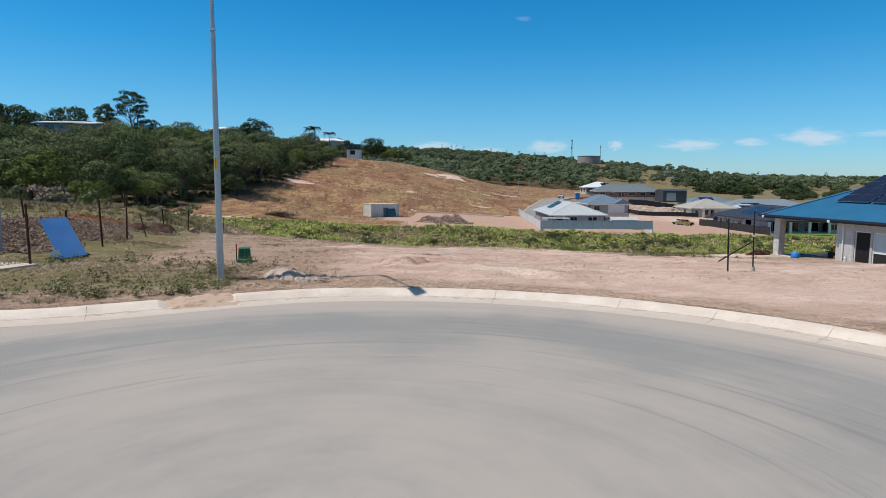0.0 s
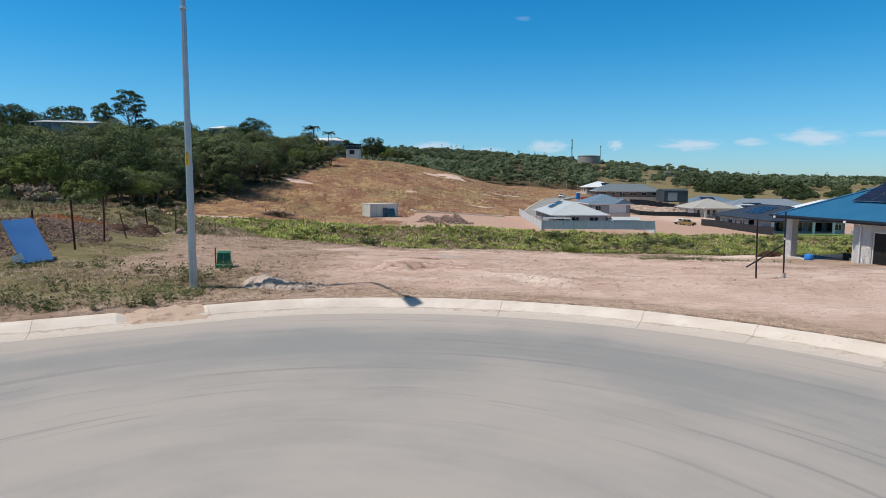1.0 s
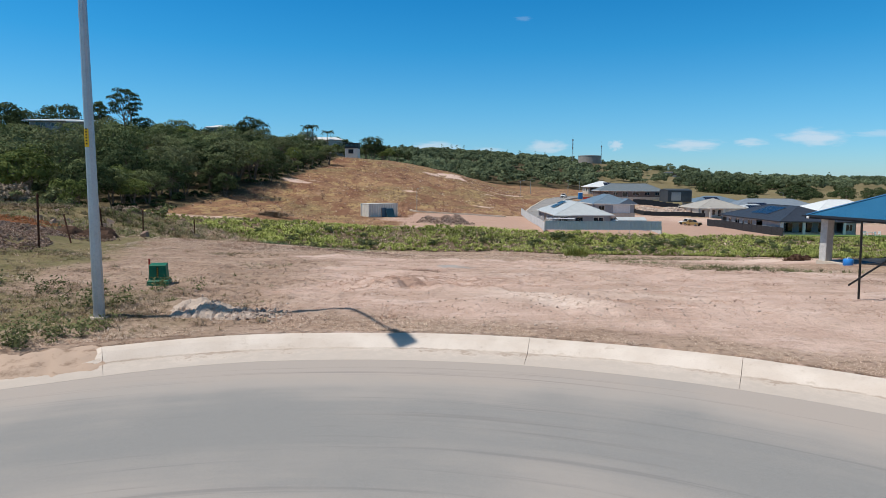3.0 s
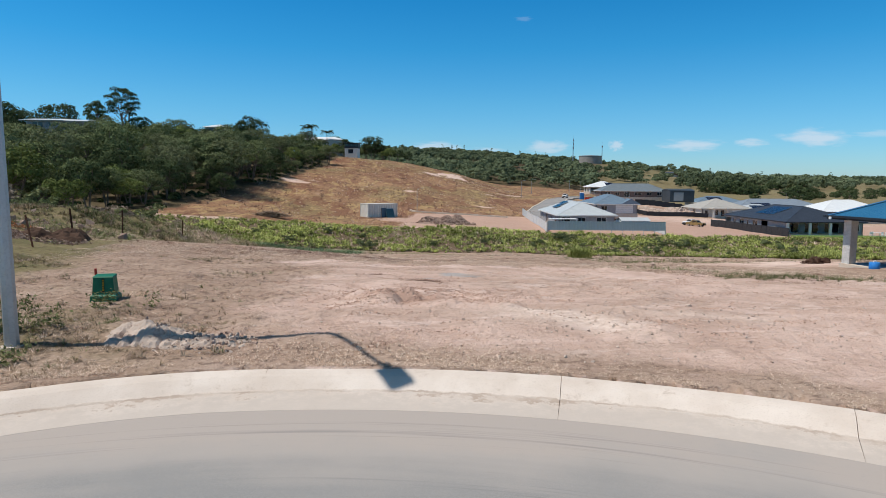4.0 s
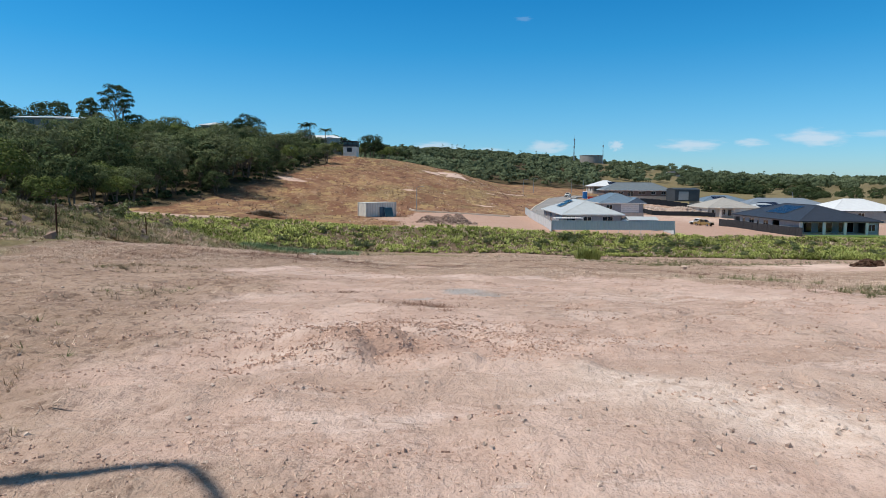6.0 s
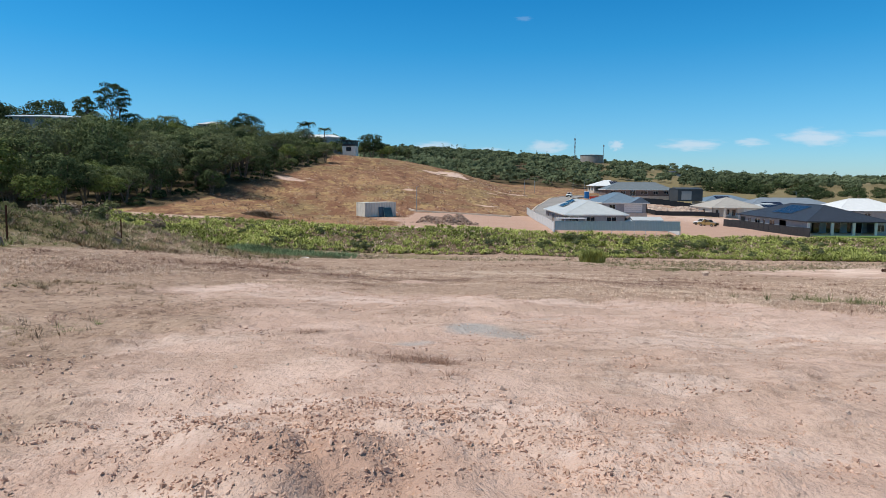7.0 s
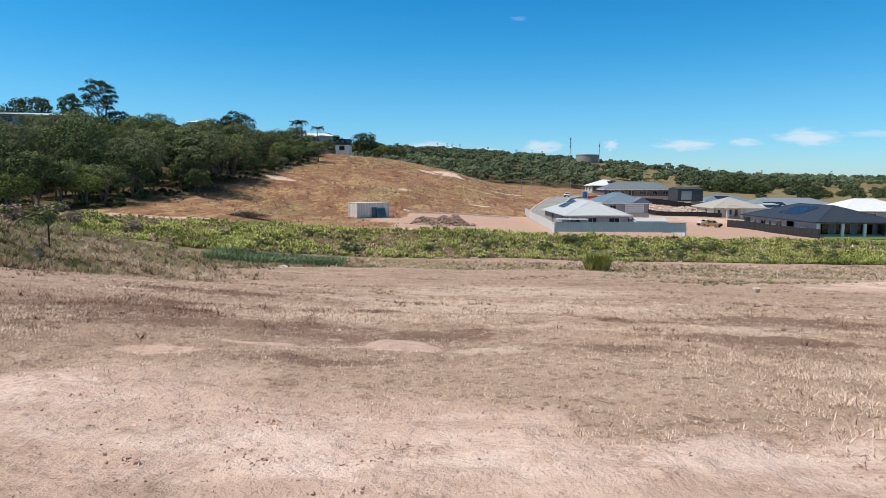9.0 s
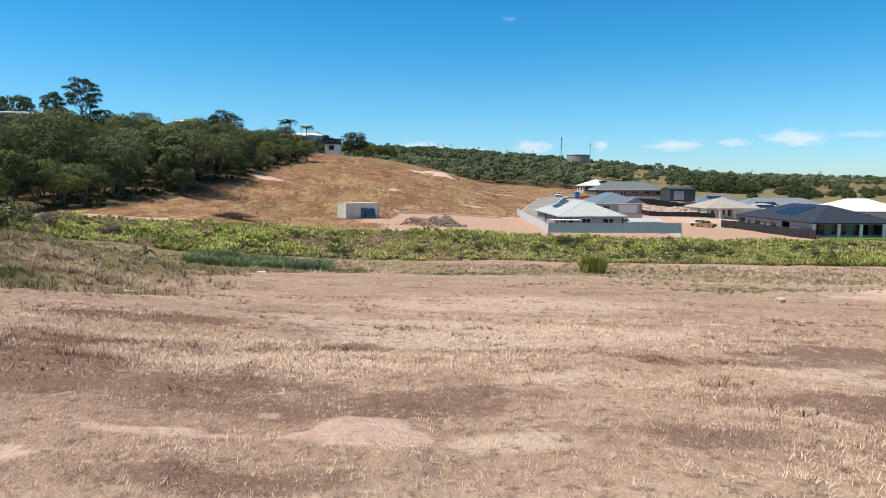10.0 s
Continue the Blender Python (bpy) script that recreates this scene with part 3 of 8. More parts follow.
# the same farther off, by how far to the right for every metre ahead
FAR = {
    -0.8: (250, 18, 400, 22, 3000, 30, 6000, 20),
    -0.3: (250, 11, 350, 13.5, 500, 18, 800, 32, 1200, 40, 3000, 35, 6000, 20),
    -0.08: (250, 7, 310, 11, 340, 11.5, 420, 7, 520, 12, 700, 28, 900, 42, 1100, 49, 1500, 45, 6000, 20),
    0.03: (250, 2, 350, 6, 420, 2, 520, 8, 700, 24, 900, 38, 1100, 46, 1500, 42, 6000, 20),
    0.13: (250, -3, 350, -2, 420, 0, 520, 6, 700, 20, 900, 33, 1050, 36, 1500, 32, 6000, 15),
    0.25: (250, -5, 350, -4, 450, -3, 600, 5, 800, 17, 950, 27, 1027, 31, 1200, 28, 6000, 12),
    0.37: (250, -7, 350, -6, 500, -4, 700, 4, 900, 12, 1144, 22, 1400, 16, 6000, 10),
    0.5: (250, -9, 350, -7.5, 456, -6, 560, -3, 640, -1, 800, 1, 1000, 3, 1400, 6, 6000, 10),
    0.9: (250, -10, 350, -8, 500, -7, 800, -3, 1400, 4, 6000, 10),
}


def blend_sections(table, pos, along):
    keys = sorted(table)
    rows = np.array([curve(table[k], along) for k in keys])
    at = np.interp(pos, keys, np.arange(len(keys)))
    i = np.clip(at.astype(int), 0, len(keys) - 2)
    t = at - i
    t = t * t * (3 - 2 * t) * 0.6 + t * 0.4
    n = np.arange(len(pos))
    return rows[i, n] * (1 - t) + rows[i + 1, n] * t


# the turning circle and its road
BULB, BULB_R = (-1.02, 4.32), 10.5
def kerb_line():
    """Back of the kerb, from behind the start round the bulb's far side and away along the road."""
    pts = [(BULB[0] + BULB_R * math.cos(radians(a)), BULB[1] + BULB_R * math.sin(radians(a))) for a in np.arange(-165, 100.1, 1.5)]
    x, y = pts[-1]
    head = radians(99 + 90)
    for bend in (4, 4, 4, 4, 4, 1, 0, 0, 0, 0, -1, -3, -4, -4, -4, -2):
        head += radians(bend)
        x, y = x + 0.45 * math.cos(head), y + 0.45 * math.sin(head)
        pts.append((x, y))
    for i in range(24):
        x, y = x + 2.4 * math.cos(head), y + 2.4 * math.sin(head)
        pts.append((x, y))
    side = (math.sin(head) * -9, math.cos(head) * 9)
    back = [(x + side[0] - 2.4 * k * math.cos(head), y + side[1] - 2.4 * k * math.sin(head)) for k in range(24)]
    back = [p for p in back if math.hypot(p[0] - BULB[0], p[1] - BULB[1]) > BULB_R]
    return pts, back


KERB, ROAD_SIDE = kerb_line()
EDGE = np.array(KERB + ROAD_SIDE)


def road_distance(x, y):
    """Metres from the kerb's back: negative on the road."""
    d = np.full(x.shape, 1e9)
    inside = np.zeros(x.shape, bool)
    for (ax, ay), (bx, by) in zip(EDGE, np.roll(EDGE, -1, 0)):
        ux, uy = bx - ax, by - ay
        t = np.clip(((x - ax) * ux + (y - ay) * uy) / (ux * ux + uy * uy), 0, 1)
        d = np.minimum(d, np.hypot(x - ax - t * ux, y - ay - t * uy))
        if ay != by:
            inside ^= ((ay > y) != (by > y)) & (x < ax + (y - ay) / (by - ay) * (bx - ax))
    return np.where(inside, -d, d)


def spot(x, y, cx, cy, rx, ry=None, turn=0.0):
    """1 in the middle of an oval patch, 0 outside."""
    c, s = math.cos(radians(turn)), math.sin(radians(turn))
    u, v = (x - cx) * c + (y - cy) * s, -(x - cx) * s + (y - cy) * c
    return np.exp(-((u / rx) ** 2 + (v / (ry or rx)) ** 2))


def ramp(v, a, b):
    t = np.clip((v - a) / (b - a), 0, 1)
    return t * t * (3 - 2 * t)


def belt_low(x):
    return np.interp(x, (-70, -45, 0, 34, 75, 160), (100, 103, 112, 120, 118, 118))


def belt_high(x):
    return np.interp(x, (-70, -45, 0, 22, 75, 160), (118, 126, 135, 138, 141, 142))


def forest_edge(y):
    """The wood on the hillside lies left of this line."""
    return np.interp(y, (60, 118, 135, 200, 265, 300, 330), (-75, -62, -54, -50, -46, -48, -40)) + 3.5 * rough(y, y * 0.3, 18, 91)


def heights(x, y):
    near = blend_sections(SECTIONS, x, y)
    far = blend_sections(FAR, x / np.maximum(y, 50), np.clip(y, 250, 6000))
    t = ramp(y, 290, 400)
    z = near * (1 - t) + far * t
    # heaps, ruts and lumps
    z = z + 0.5 * rough(x, y, 22, 5) * ramp(y, 26, 60) + 1.2 * rough(x, y, 60, 9) * ramp(y, 150, 260)
    lot = ramp(y, 13.5, 17) * (1 - ramp(y, 90, 140))
    fine = ramp(y, 14.8, 16.5) * (1 - ramp(y, 34, 44)) * (1 - ramp(np.abs(x), 12, 16))
    crumb = rough(x, y, 0.75, 31, 3)
    z = z + lot * (0.07 * rough(x, y, 2.2, 21) + 0.055 * crumb) + fine * 0.08 * np.maximum(0, rough(x, y, 0.5, 36, 2) - 0.12) * (1 + 2 * np.maximum(0, rough(x, y, 3.5, 38)))
    # broken crust of the bare soil
    bare = fine * (1 - ramp(y, 25, 27)) * ramp(rough(x, y, 1.7, 209), -0.12, 0.2)
    z = z + bare * (0.02 * ramp(rough(x * 0.7, y * 1.3, 0.45, 205), -0.03, 0.04) + 0.09 * np.maximum(0, rough(x * 0.8, y, 0.26, 211, 3) - 0.16))
    z = z + 0.07 * spot(x, y, -0.85, 18.7, 1.2, 0.7) * (1 + 4.0 * rough(x, y, 0.6, 41)) + 0.05 * spot(x, y, 0.9, 17.6, 2.3, 0.5, -35)
    z = z + 0.75 * spot(x, y, -17.0, 27.5, 3.0, 3.4, 20) + 0.55 * spot(x, y, -14.9, 24.6, 1.5, 2.0, 10) + 0.9 * spot(x, y, -15.6, 21.3, 2.2, 2.4) + 0.5 * spot(x, y, -18.8, 23.0, 2.6, 3.0) + 0.5 * spot(x, y, -18.6, 32, 2.4, 2.0)
    z = z + 0.7 * spot(x, y, -22, 44.5, 4.5, 5) * (1 + rough(x, y, 3, 51))
    z = z + 0.3 * spot(x, y, 26, 42, 6.5, 5) + 0.08 * ramp(-x, 4.3, 6.0) * ramp(y, 14.4, 16.0) * (1 - ramp(y, 20, 27))
    return z


def ground_z(x, y):
    return float(heights(np.array([float(x)]), np.array([float(y)]))[0])


def steps(pairs):
    out = [pairs[0][0]]
    for (a, s), (b, _) in zip(pairs, pairs[1:]):
        n = max(1, round((b - a) / s))
        out += [a + (b - a) * (i + 1) / n for i in range(n)]
    return out


def grow(a, b, s, f):
    out = [a]
    while out[-1] < b:
        out.append(out[-1] + s)
        s *= f
    return out


# where the lower lot's grass has browned off: middle and half widths
BROWNED = ((-0.05, 29.6, 1.0, 0.6), (-2.9, 29.9, 1.4, 0.6), (-1.7, 29.2, 0.8, 0.25), (2.0, 28.5, 0.55, 0.35), (-4.8, 32.2, 1.4, 0.4), (-4.7, 30.9, 0.8, 0.35), (-1.9, 27.6, 1.0, 0.25), (2.7, 32.4, 1.6, 0.5), (-1.2, 32.8, 0.8, 0.3), (4.8, 29.6, 1.3, 0.6), (-6.5, 31.0, 1.6, 0.8), (7.5, 33.5, 2.5, 0.8), (-5.2, 35.0, 2.0, 0.8))
# and where it lies bleached
BLEACHED = ((-1.3, 31.4, 1.1, 0.5), (0.2, 34.0, 2.4, 1.4), (3.0, 36.0, 3.0, 1.6), (-1.5, 37, 3.0, 1.4), (1.3, 30.7, 0.9, 0.5), (0.3, 28.35, 0.6, 0.3), (3.2, 29.2, 0.9, 0.4), (5.2, 31.5, 1.6, 0.8), (-3.3, 31.4, 0.8, 0.3), (2.2, 45, 6, 4))


def browned_off(x, y):
    return np.clip(sum(spot(x, y, *p) for p in BROWNED) * (0.9 + 1.1 * rough(x, y, 0.7, 87)) + 0.3 * ramp(rough(x / 1.6, y, 1.3, 83), 0.08, 0.32), 0, 1)


def worn_bare(x, y):
    """Where feet and wheels have worn the lower lot's grass away."""
    w = spot(x, y, -0.76, 28.62, 0.62, 0.42) + 0.75 * spot(x, y, -2.7, 28.55, 1.3, 0.16, -2) + 0.8 * spot(x, y, -1.65, 29.05, 0.24, 0.13) + 0.9 * spot(x, y, -3.4, 28.0, 0.6, 0.3)
    return ramp(w * (1 + 0.9 * rough(x, y, 0.45, 89)), 0.42, 0.6)


def build_ground():
    right = grow(30, 5200, 0.7, 1.075)
    xs = np.array([-v for v in reversed(right)] + steps(((-30, 0.6), (-12, 0.15), (-5.5, 0.06), (5.5, 0.15), (12, 0.45), (30, 0)))[1:-1] + right)
    ys = np.array([-v for v in reversed(grow(8, 3000, 3, 1.3))] + steps(((-8, 1.2), (8, 0.25), (14.2, 0.1), (16.6, 0.055), (23.5, 0.1), (31, 0.3), (44, 0.5), (80, 1.0), (150, 2.0), (340, 0)))[1:] + grow(340, 6000, 3.2, 1.05)[1:])
    X, Y = np.meshgrid(xs, ys)
    X, Y = X.ravel(), Y.ravel()
    Z = heights(X, Y)
    close = (np.abs(X) < 80) & (Y > -70) & (Y < 25)
    d = np.full(X.shape, 50.0)
    d[close] = road_distance(X[close], Y[close])
    verge = np.clip(d / 1.0, 0, 1)
    Z = np.where(d < 20, Z * verge + 0.0 * (1 - verge), Z)
    Z = np.where(d < -0.02, -0.6, Z)
    w, h = len(xs), len(ys)
    k = (np.arange(h - 1)[:, None] * w + np.arange(w - 1)).ravel()
    faces = np.stack((k, k + 1, k + w + 1, k + w), 1)
    me = bpy.data.meshes.new("ground")
    me.from_pydata(np.stack((X, Y, Z), 1).tolist(), [], faces.tolist())
    me.polygons.foreach_set("use_smooth", np.ones(len(faces), bool))
    n1, n2 = rough(X, Y, 6, 61), rough(X, Y, 1.6, 71)
    low, high = belt_low(X), belt_high(X)
    lot_grass = ramp(Y + 1.3 * n1 + 0.9 * n2 + 0.3 * np.clip(X, 0, 8), 25.3, 26.8) * (1 - ramp(Y - low, -1.0, 1.0))
    lot_grass = lot_grass * (1 - worn_bare(X, Y)) * (1 - spot(X, Y, 23.5, 50, 7, 5))
    stubble = (0.38 * ramp(rough(X, Y, 3.2, 121), 0.06, 0.32) + 0.25 * ramp(X, 6, 9)) * (Y > 13.5) * (Y < 30) * (X > -14) * (1 - spot(X, Y, 2.2, 17.3, 2.4, 1.2, -35)) * (1 - spot(X, Y, 4.6, 16.6, 2.3, 1.2, -15))
    strip = 0.7 * ramp(1.6 - d + 0.8 * n2, 0, 1) * (d > 0) * (Y < 24)
    verge_dry = 0.85 * ramp(-X + 2.5 * n1 + 1.5 * n2, 2.2 - 0.4 * ramp(18 - Y, 0, 2), 4.8) * (1 - ramp(Y, 40, 60))
    fields = ramp(Y, 170, 240) * ramp(X + 10 * n1, 82, 100)
    dry = np.clip(np.maximum.reduce([lot_grass * 0.95, strip, stubble, verge_dry, fields * 0.95]), 0, 1)
    green = np.clip(0.6 * spot(X, Y, -7.5, 15.5, 3.5, 1.6) + 0.22 * ramp(-X + 2.5 * n1 + 2 * n2, 3.4, 6.2) * (1 - ramp(Y, 21, 26)) + ramp(-X + 3 * n1 - 0.1 * (Y - 25), 9.0, 13.5) * (1 - ramp(Y, 110, 125)) * (1 - 0.5 * np.clip(0.8 * spot(X, Y, -30, 42, 9, 9) + 0.75 * spot(X, Y, -24, 33, 6, 5) + spot(X, Y, -9, 17.2, 2.5, 1.2), 0, 1) * ramp(n2, -0.35, 0.1)) + 0.62 * ramp(Y + 4 * n1, 70, 86) * (1 - ramp(Y, 108, 114)) + 0.5 * spot(X, Y, 12, 66, 10, 5) + 0.8 * fields + 0.35 * spot(X, Y, -60, 190, 22, 50), 0, 1)
    pale = np.clip(0.95 * spot(X, Y, 1.9, 17.15, 0.85, 0.3, -42) + 0.5 * spot(X, Y, 1.7, 17.1, 1.8, 0.8, -35) + 0.55 * spot(X, Y, 4.2, 17.4, 1.6, 0.5, -12) + 0.6 * spot(X, Y, -1.55, 18.25, 0.7, 0.3) + 0.6 * spot(X, Y, 0.5, 27.3, 3.5, 0.8) + 0.8 * spot(X, Y, 22, 50.5, 6, 4) * ramp(n1 + n2, -0.35, 0.15) + 0.55 * spot(X, Y, 5, 22, 2.5, 0.5, -8) + 0.5 * spot(X, Y, 2, 288, 13, 8) + 0.7 * ramp(Y - low, -4.5, -3.0) * (1 - ramp(Y - low, -1.2, -0.3)) * ramp(n1 + 0.6 * n2, -0.2, 0.2), 0, 1)
    red = np.clip(0.8 * spot(X, Y, -0.8, 18.6, 1.1, 0.6) + 0.7 * spot(X, Y, 17, 47, 4, 2) + 0.5 * spot(X, Y, 4, 70, 14, 5) + 0.6 * spot(X, Y, -18, 29, 4, 4) + 0.4 * spot(X, Y, 60, 215, 25, 10) + 0.45 * spot(X, Y, 20, 146, 6, 8), 0, 1)
    grey = np.clip(1.0 * spot(X, Y, 0.17, 22.45, 0.38, 0.3) + 0.75 * spot(X, Y, 0.6, 22.1, 0.3, 0.2) + 0.75 * spot(X, Y, -0.5, 21.75, 0.36, 0.16) + 0.5 * spot(X, Y, 1.1, 23.2, 0.6, 0.2) + 0.5 * spot(X, Y, -7.5, 15.6, 3, 1.3) + 0.35 * spot(X, Y, 15, 62, 4, 2) + 0.8 * spot(X, Y, 11.5, 52, 1.8, 0.8), 0, 1)
    hill = np.maximum(ramp(Y + 4 * n1 - 0.12 * np.maximum(X, 0), 172, 180) * (1 - ramp(X, 26 + 0.08 * (Y - 180), 32 + 0.1 * (Y - 180))), ramp(Y - belt_high(X) + 2 * n1, 0, 3) * ramp(-X + 4 * n1, 5, 11) * (1 - 0.9 * spot(X, Y, -9, 158, 8, 8)))
    hill = np.maximum(hill, 0.9 * ramp(Y + 8 * n1, 200, 225) * ramp(X, 8, 20) * (1 - 0.75 * spot(X, Y, 80, 262, 26, 34)))
    hill = np.maximum(hill, ramp(Y, 300, 340))
    bench = ramp(Y, 134, 140) * (1 - ramp(Y, 180, 220)) * (1 - hill) * ramp(X, -40, -20)
    red = np.clip(red + 0.85 * bench, 0, 1)
    brown = np.clip(hill * (1 - 0.75 * ramp(X / np.maximum(Y, 1), 0.3, 0.36) * (Y > 260)) * (1 - 0.95 * ramp(spot(X, Y, 2, 290, 13, 11) * (1 + 1.3 * n1), 0.4, 0.65)) * (1 - 0.6 * ramp(spot(X, Y, 29, 268, 6, 5) * (1 + 0.9 * n1), 0.5, 0.8)) * (1 - 0.8 * ramp((0.9 * spot(X, Y, -10.8, 220, 3.5, 2.5) + spot(X, Y, 16.5, 243, 4, 3) + spot(X, Y, 27, 263, 7, 3) + spot(X, Y, -46, 205, 7, 4) + spot(X, Y, -30, 196, 4, 2) + spot(X, Y, 13.4, 200, 5, 2) + 0.8 * spot(X, Y, -2, 212, 3, 2)) * (1 + 1.6 * n1), 0.45, 0.75)), 0, 1)
    belt = ((Y > low + 0.8 * n2) & (Y < high + 0.8 * n2) & (X > -58)) * 1.0
    litter = np.clip(np.maximum(ramp(forest_edge(Y) - X, -3, 3) * ramp(Y, 110, 124), ramp(Y, 380, 450) * (1 - ramp(X / np.maximum(Y, 1), 0.2, 0.3))), 0, 1)
    burnt = browned_off(X, Y)
    bleached = np.clip(sum(spot(X, Y, *p) for p in BLEACHED), 0, 1)
    for name, rgba in (("cover", (dry, green, pale, litter)), ("earth", (brown, belt, red, grey)), ("sward", (burnt, bleached, 0 * X, 0 * X))):
        at = me.color_attributes.new(name, "FLOAT_COLOR", "POINT")
        at.data.foreach_set("color", np.stack([np.asarray(c, float) for c in rgba], 1).ravel())
    me.materials.append(ground_surface())
    ob = new("ground", me)
    return tagged(ob, "bare pink-tan soil falling to a planted gully and dry brown hills", "ground", kind="structure")


build_ground()


def inset(line, depth):
    """The line moved to the road's side."""
    p = np.array(line)
    t = np.gradient(p, axis=0)
    t /= np.linalg.norm(t, axis=1)[:, None]
    return p + depth * np.stack((-t[:, 1], t[:, 0]), 1)


def build_road():
    side = np.array([p for p in inset(ROAD_SIDE, 0.4) if math.hypot(p[0] - BULB[0], p[1] - BULB[1]) > BULB_R])
    bm = bmesh.new()
    bm.faces.new([bm.verts.new((x, y, -0.147)) for x, y in np.concatenate((inset(KERB, 0.4), side))])
    bmesh.ops.triangulate(bm, faces=bm.faces[:])
    me = bpy.data.meshes.new("road")
    bm.to_mesh(me)
    bm.free()
    me.materials.append(asphalt())
    tagged(new("road", me), "worn grey asphalt turning circle under a film of pale dust", "road", kind="structure")


build_road()


def build_kerb():
    """Cast concrete roll kerb with its channel, a piece from joint to joint."""
    holder = thing("kerb", pose(0, 0, 0), "pale cast concrete roll kerb with dusty channel", "kerb", kind="structure")
    prof = [(0.0, -0.3), (0.0, -0.015), (0.015, 0.0), (0.12, -0.004), (0.22, -0.022), (0.33, -0.068), (0.42, -0.112), (0.47, -0.128), (0.6, -0.133), (0.98, -0.1455), (0.985, -0.3)]
    line = np.array(KERB)
    s = np.r_[0, np.cumsum(np.linalg.norm(np.diff(line, axis=0), axis=1))]
    top = s[np.argmin(np.hypot(line[:, 0] + 2.14, line[:, 1] - 14.75))]
    cuts = sorted({top, top - 3.43, top - 6.3, top - 8.3, top - 10.37, top - 13.8, top + 2.75, top + 5.65, top + 9.3, *(top - 13.8 - 3.2 * k for k in range(1, 12)), *(top + 9.3 + 3.2 * k for k in range(1, 15))})
    def at(q):
        i = np.clip(np.searchsorted(s, q) - 1, 0, len(s) - 2)
        t = (q - s[i]) / (s[i + 1] - s[i])
        p = line[i] * (1 - t) + line[i + 1] * t
        d = line[i + 1] - line[i]
        d = d / np.linalg.norm(d)
        return p, np.array((-d[1], d[0]))
    for a, b in zip(cuts, cuts[1:]):
        if a < 0.5 or b > s[-1] - 1:
            continue
        n = max(2, int((b - a) / 0.3))
        v = []
        crumble = abs((a + b) / 2 - (top + 4.2)) < 1.6
        for i in range(n + 1):
            q = a + 0.003 + (b - a - 0.006) * i / n
            p, side = at(q)
            lift = 0.004 * math.sin(q * 1.7) + (0.004 if i in (0, n) else 0)
            for k, (u, z) in enumerate(prof):
                e = 0.006 * noise.noise(Vector((q * 3, u * 9, 0)))
                cut = crumble and top + 2.8 < q < top + 4.05 and k < 6
                v.append((*(p + side * (u + (e if 1 < k < 9 else 0))), z + (lift - 0.004 if 0 < k < 9 else 0) - (0.12 + 0.03 * noise.noise(Vector((q * 8, k, 3))) if cut and z > -0.11 else 0)))
        m = len(prof)
        f = [(i * m + k, i * m + k + 1, (i + 1) * m + k + 1, (i + 1) * m + k) for i in range(n) for k in range(m - 1)]
        f += [tuple(range(m - 1, -1, -1)), tuple(n * m + k for k in range(m))]
        part("kerb_stone", (v, f), KERB_CONCRETE, holder)
    # soil spilt through the broken piece
    v, w, h = [], 26, 16
    for i in range(w):
        for j in range(h):
            q, u = top + 2.55 + 1.75 * i / (w - 1), -0.35 + 1.2 * j / (h - 1)
            p, side = at(q)
            rim = max(abs(i / (w - 1) - 0.5) * 2, abs(j / (h - 1) - 0.5) * 2) ** 3
            z = 0.015 - 0.15 * min(1, max(0, (u + 0.05) / 0.75)) + 0.04 * noise.noise(Vector((q * 4, u * 4, 1))) + 0.025 * noise.noise(Vector((q * 11, u * 11, 2))) - 0.07 * rim
            v.append((*(p + side * u), z))
    spill = part("soil_spill", (v, [(i * h + j, (i + 1) * h + j, (i + 1) * h + j + 1, i * h + j + 1) for i in range(w - 1) for j in range(h - 1)]), stony("spilt_soil", (0.42, 0.3, 0.225), (0.56, 0.42, 0.33), (0.28, 0.19, 0.135)), smooth=True)
    tagged(spill, "brown soil spilt over the broken kerb", "soil", kind="stuff")


build_kerb()


# ---- near the turning circle ----
def on_ground(x, y, turn=0.0, sink=0.0):
    return pose(x, y, ground_z(x, y) - sink, 0, 0, turn)


def smooth_path(knots, n):
    k = [Vector(p) for p in knots]
    out = []
    for i in range(len(k) - 1):
        a, b, c, d = k[max(i - 1, 0)], k[i], k[i + 1], k[min(i + 2, len(k) - 1)]
        for j in range(n):
            t = j / n
            out.append(0.5 * ((2 * b) + (c - a) * t + (2 * a - 5 * b + 4 * c - d) * t * t + (3 * b - a - 3 * c + d) * t ** 3))
    return out + [k[-1]]


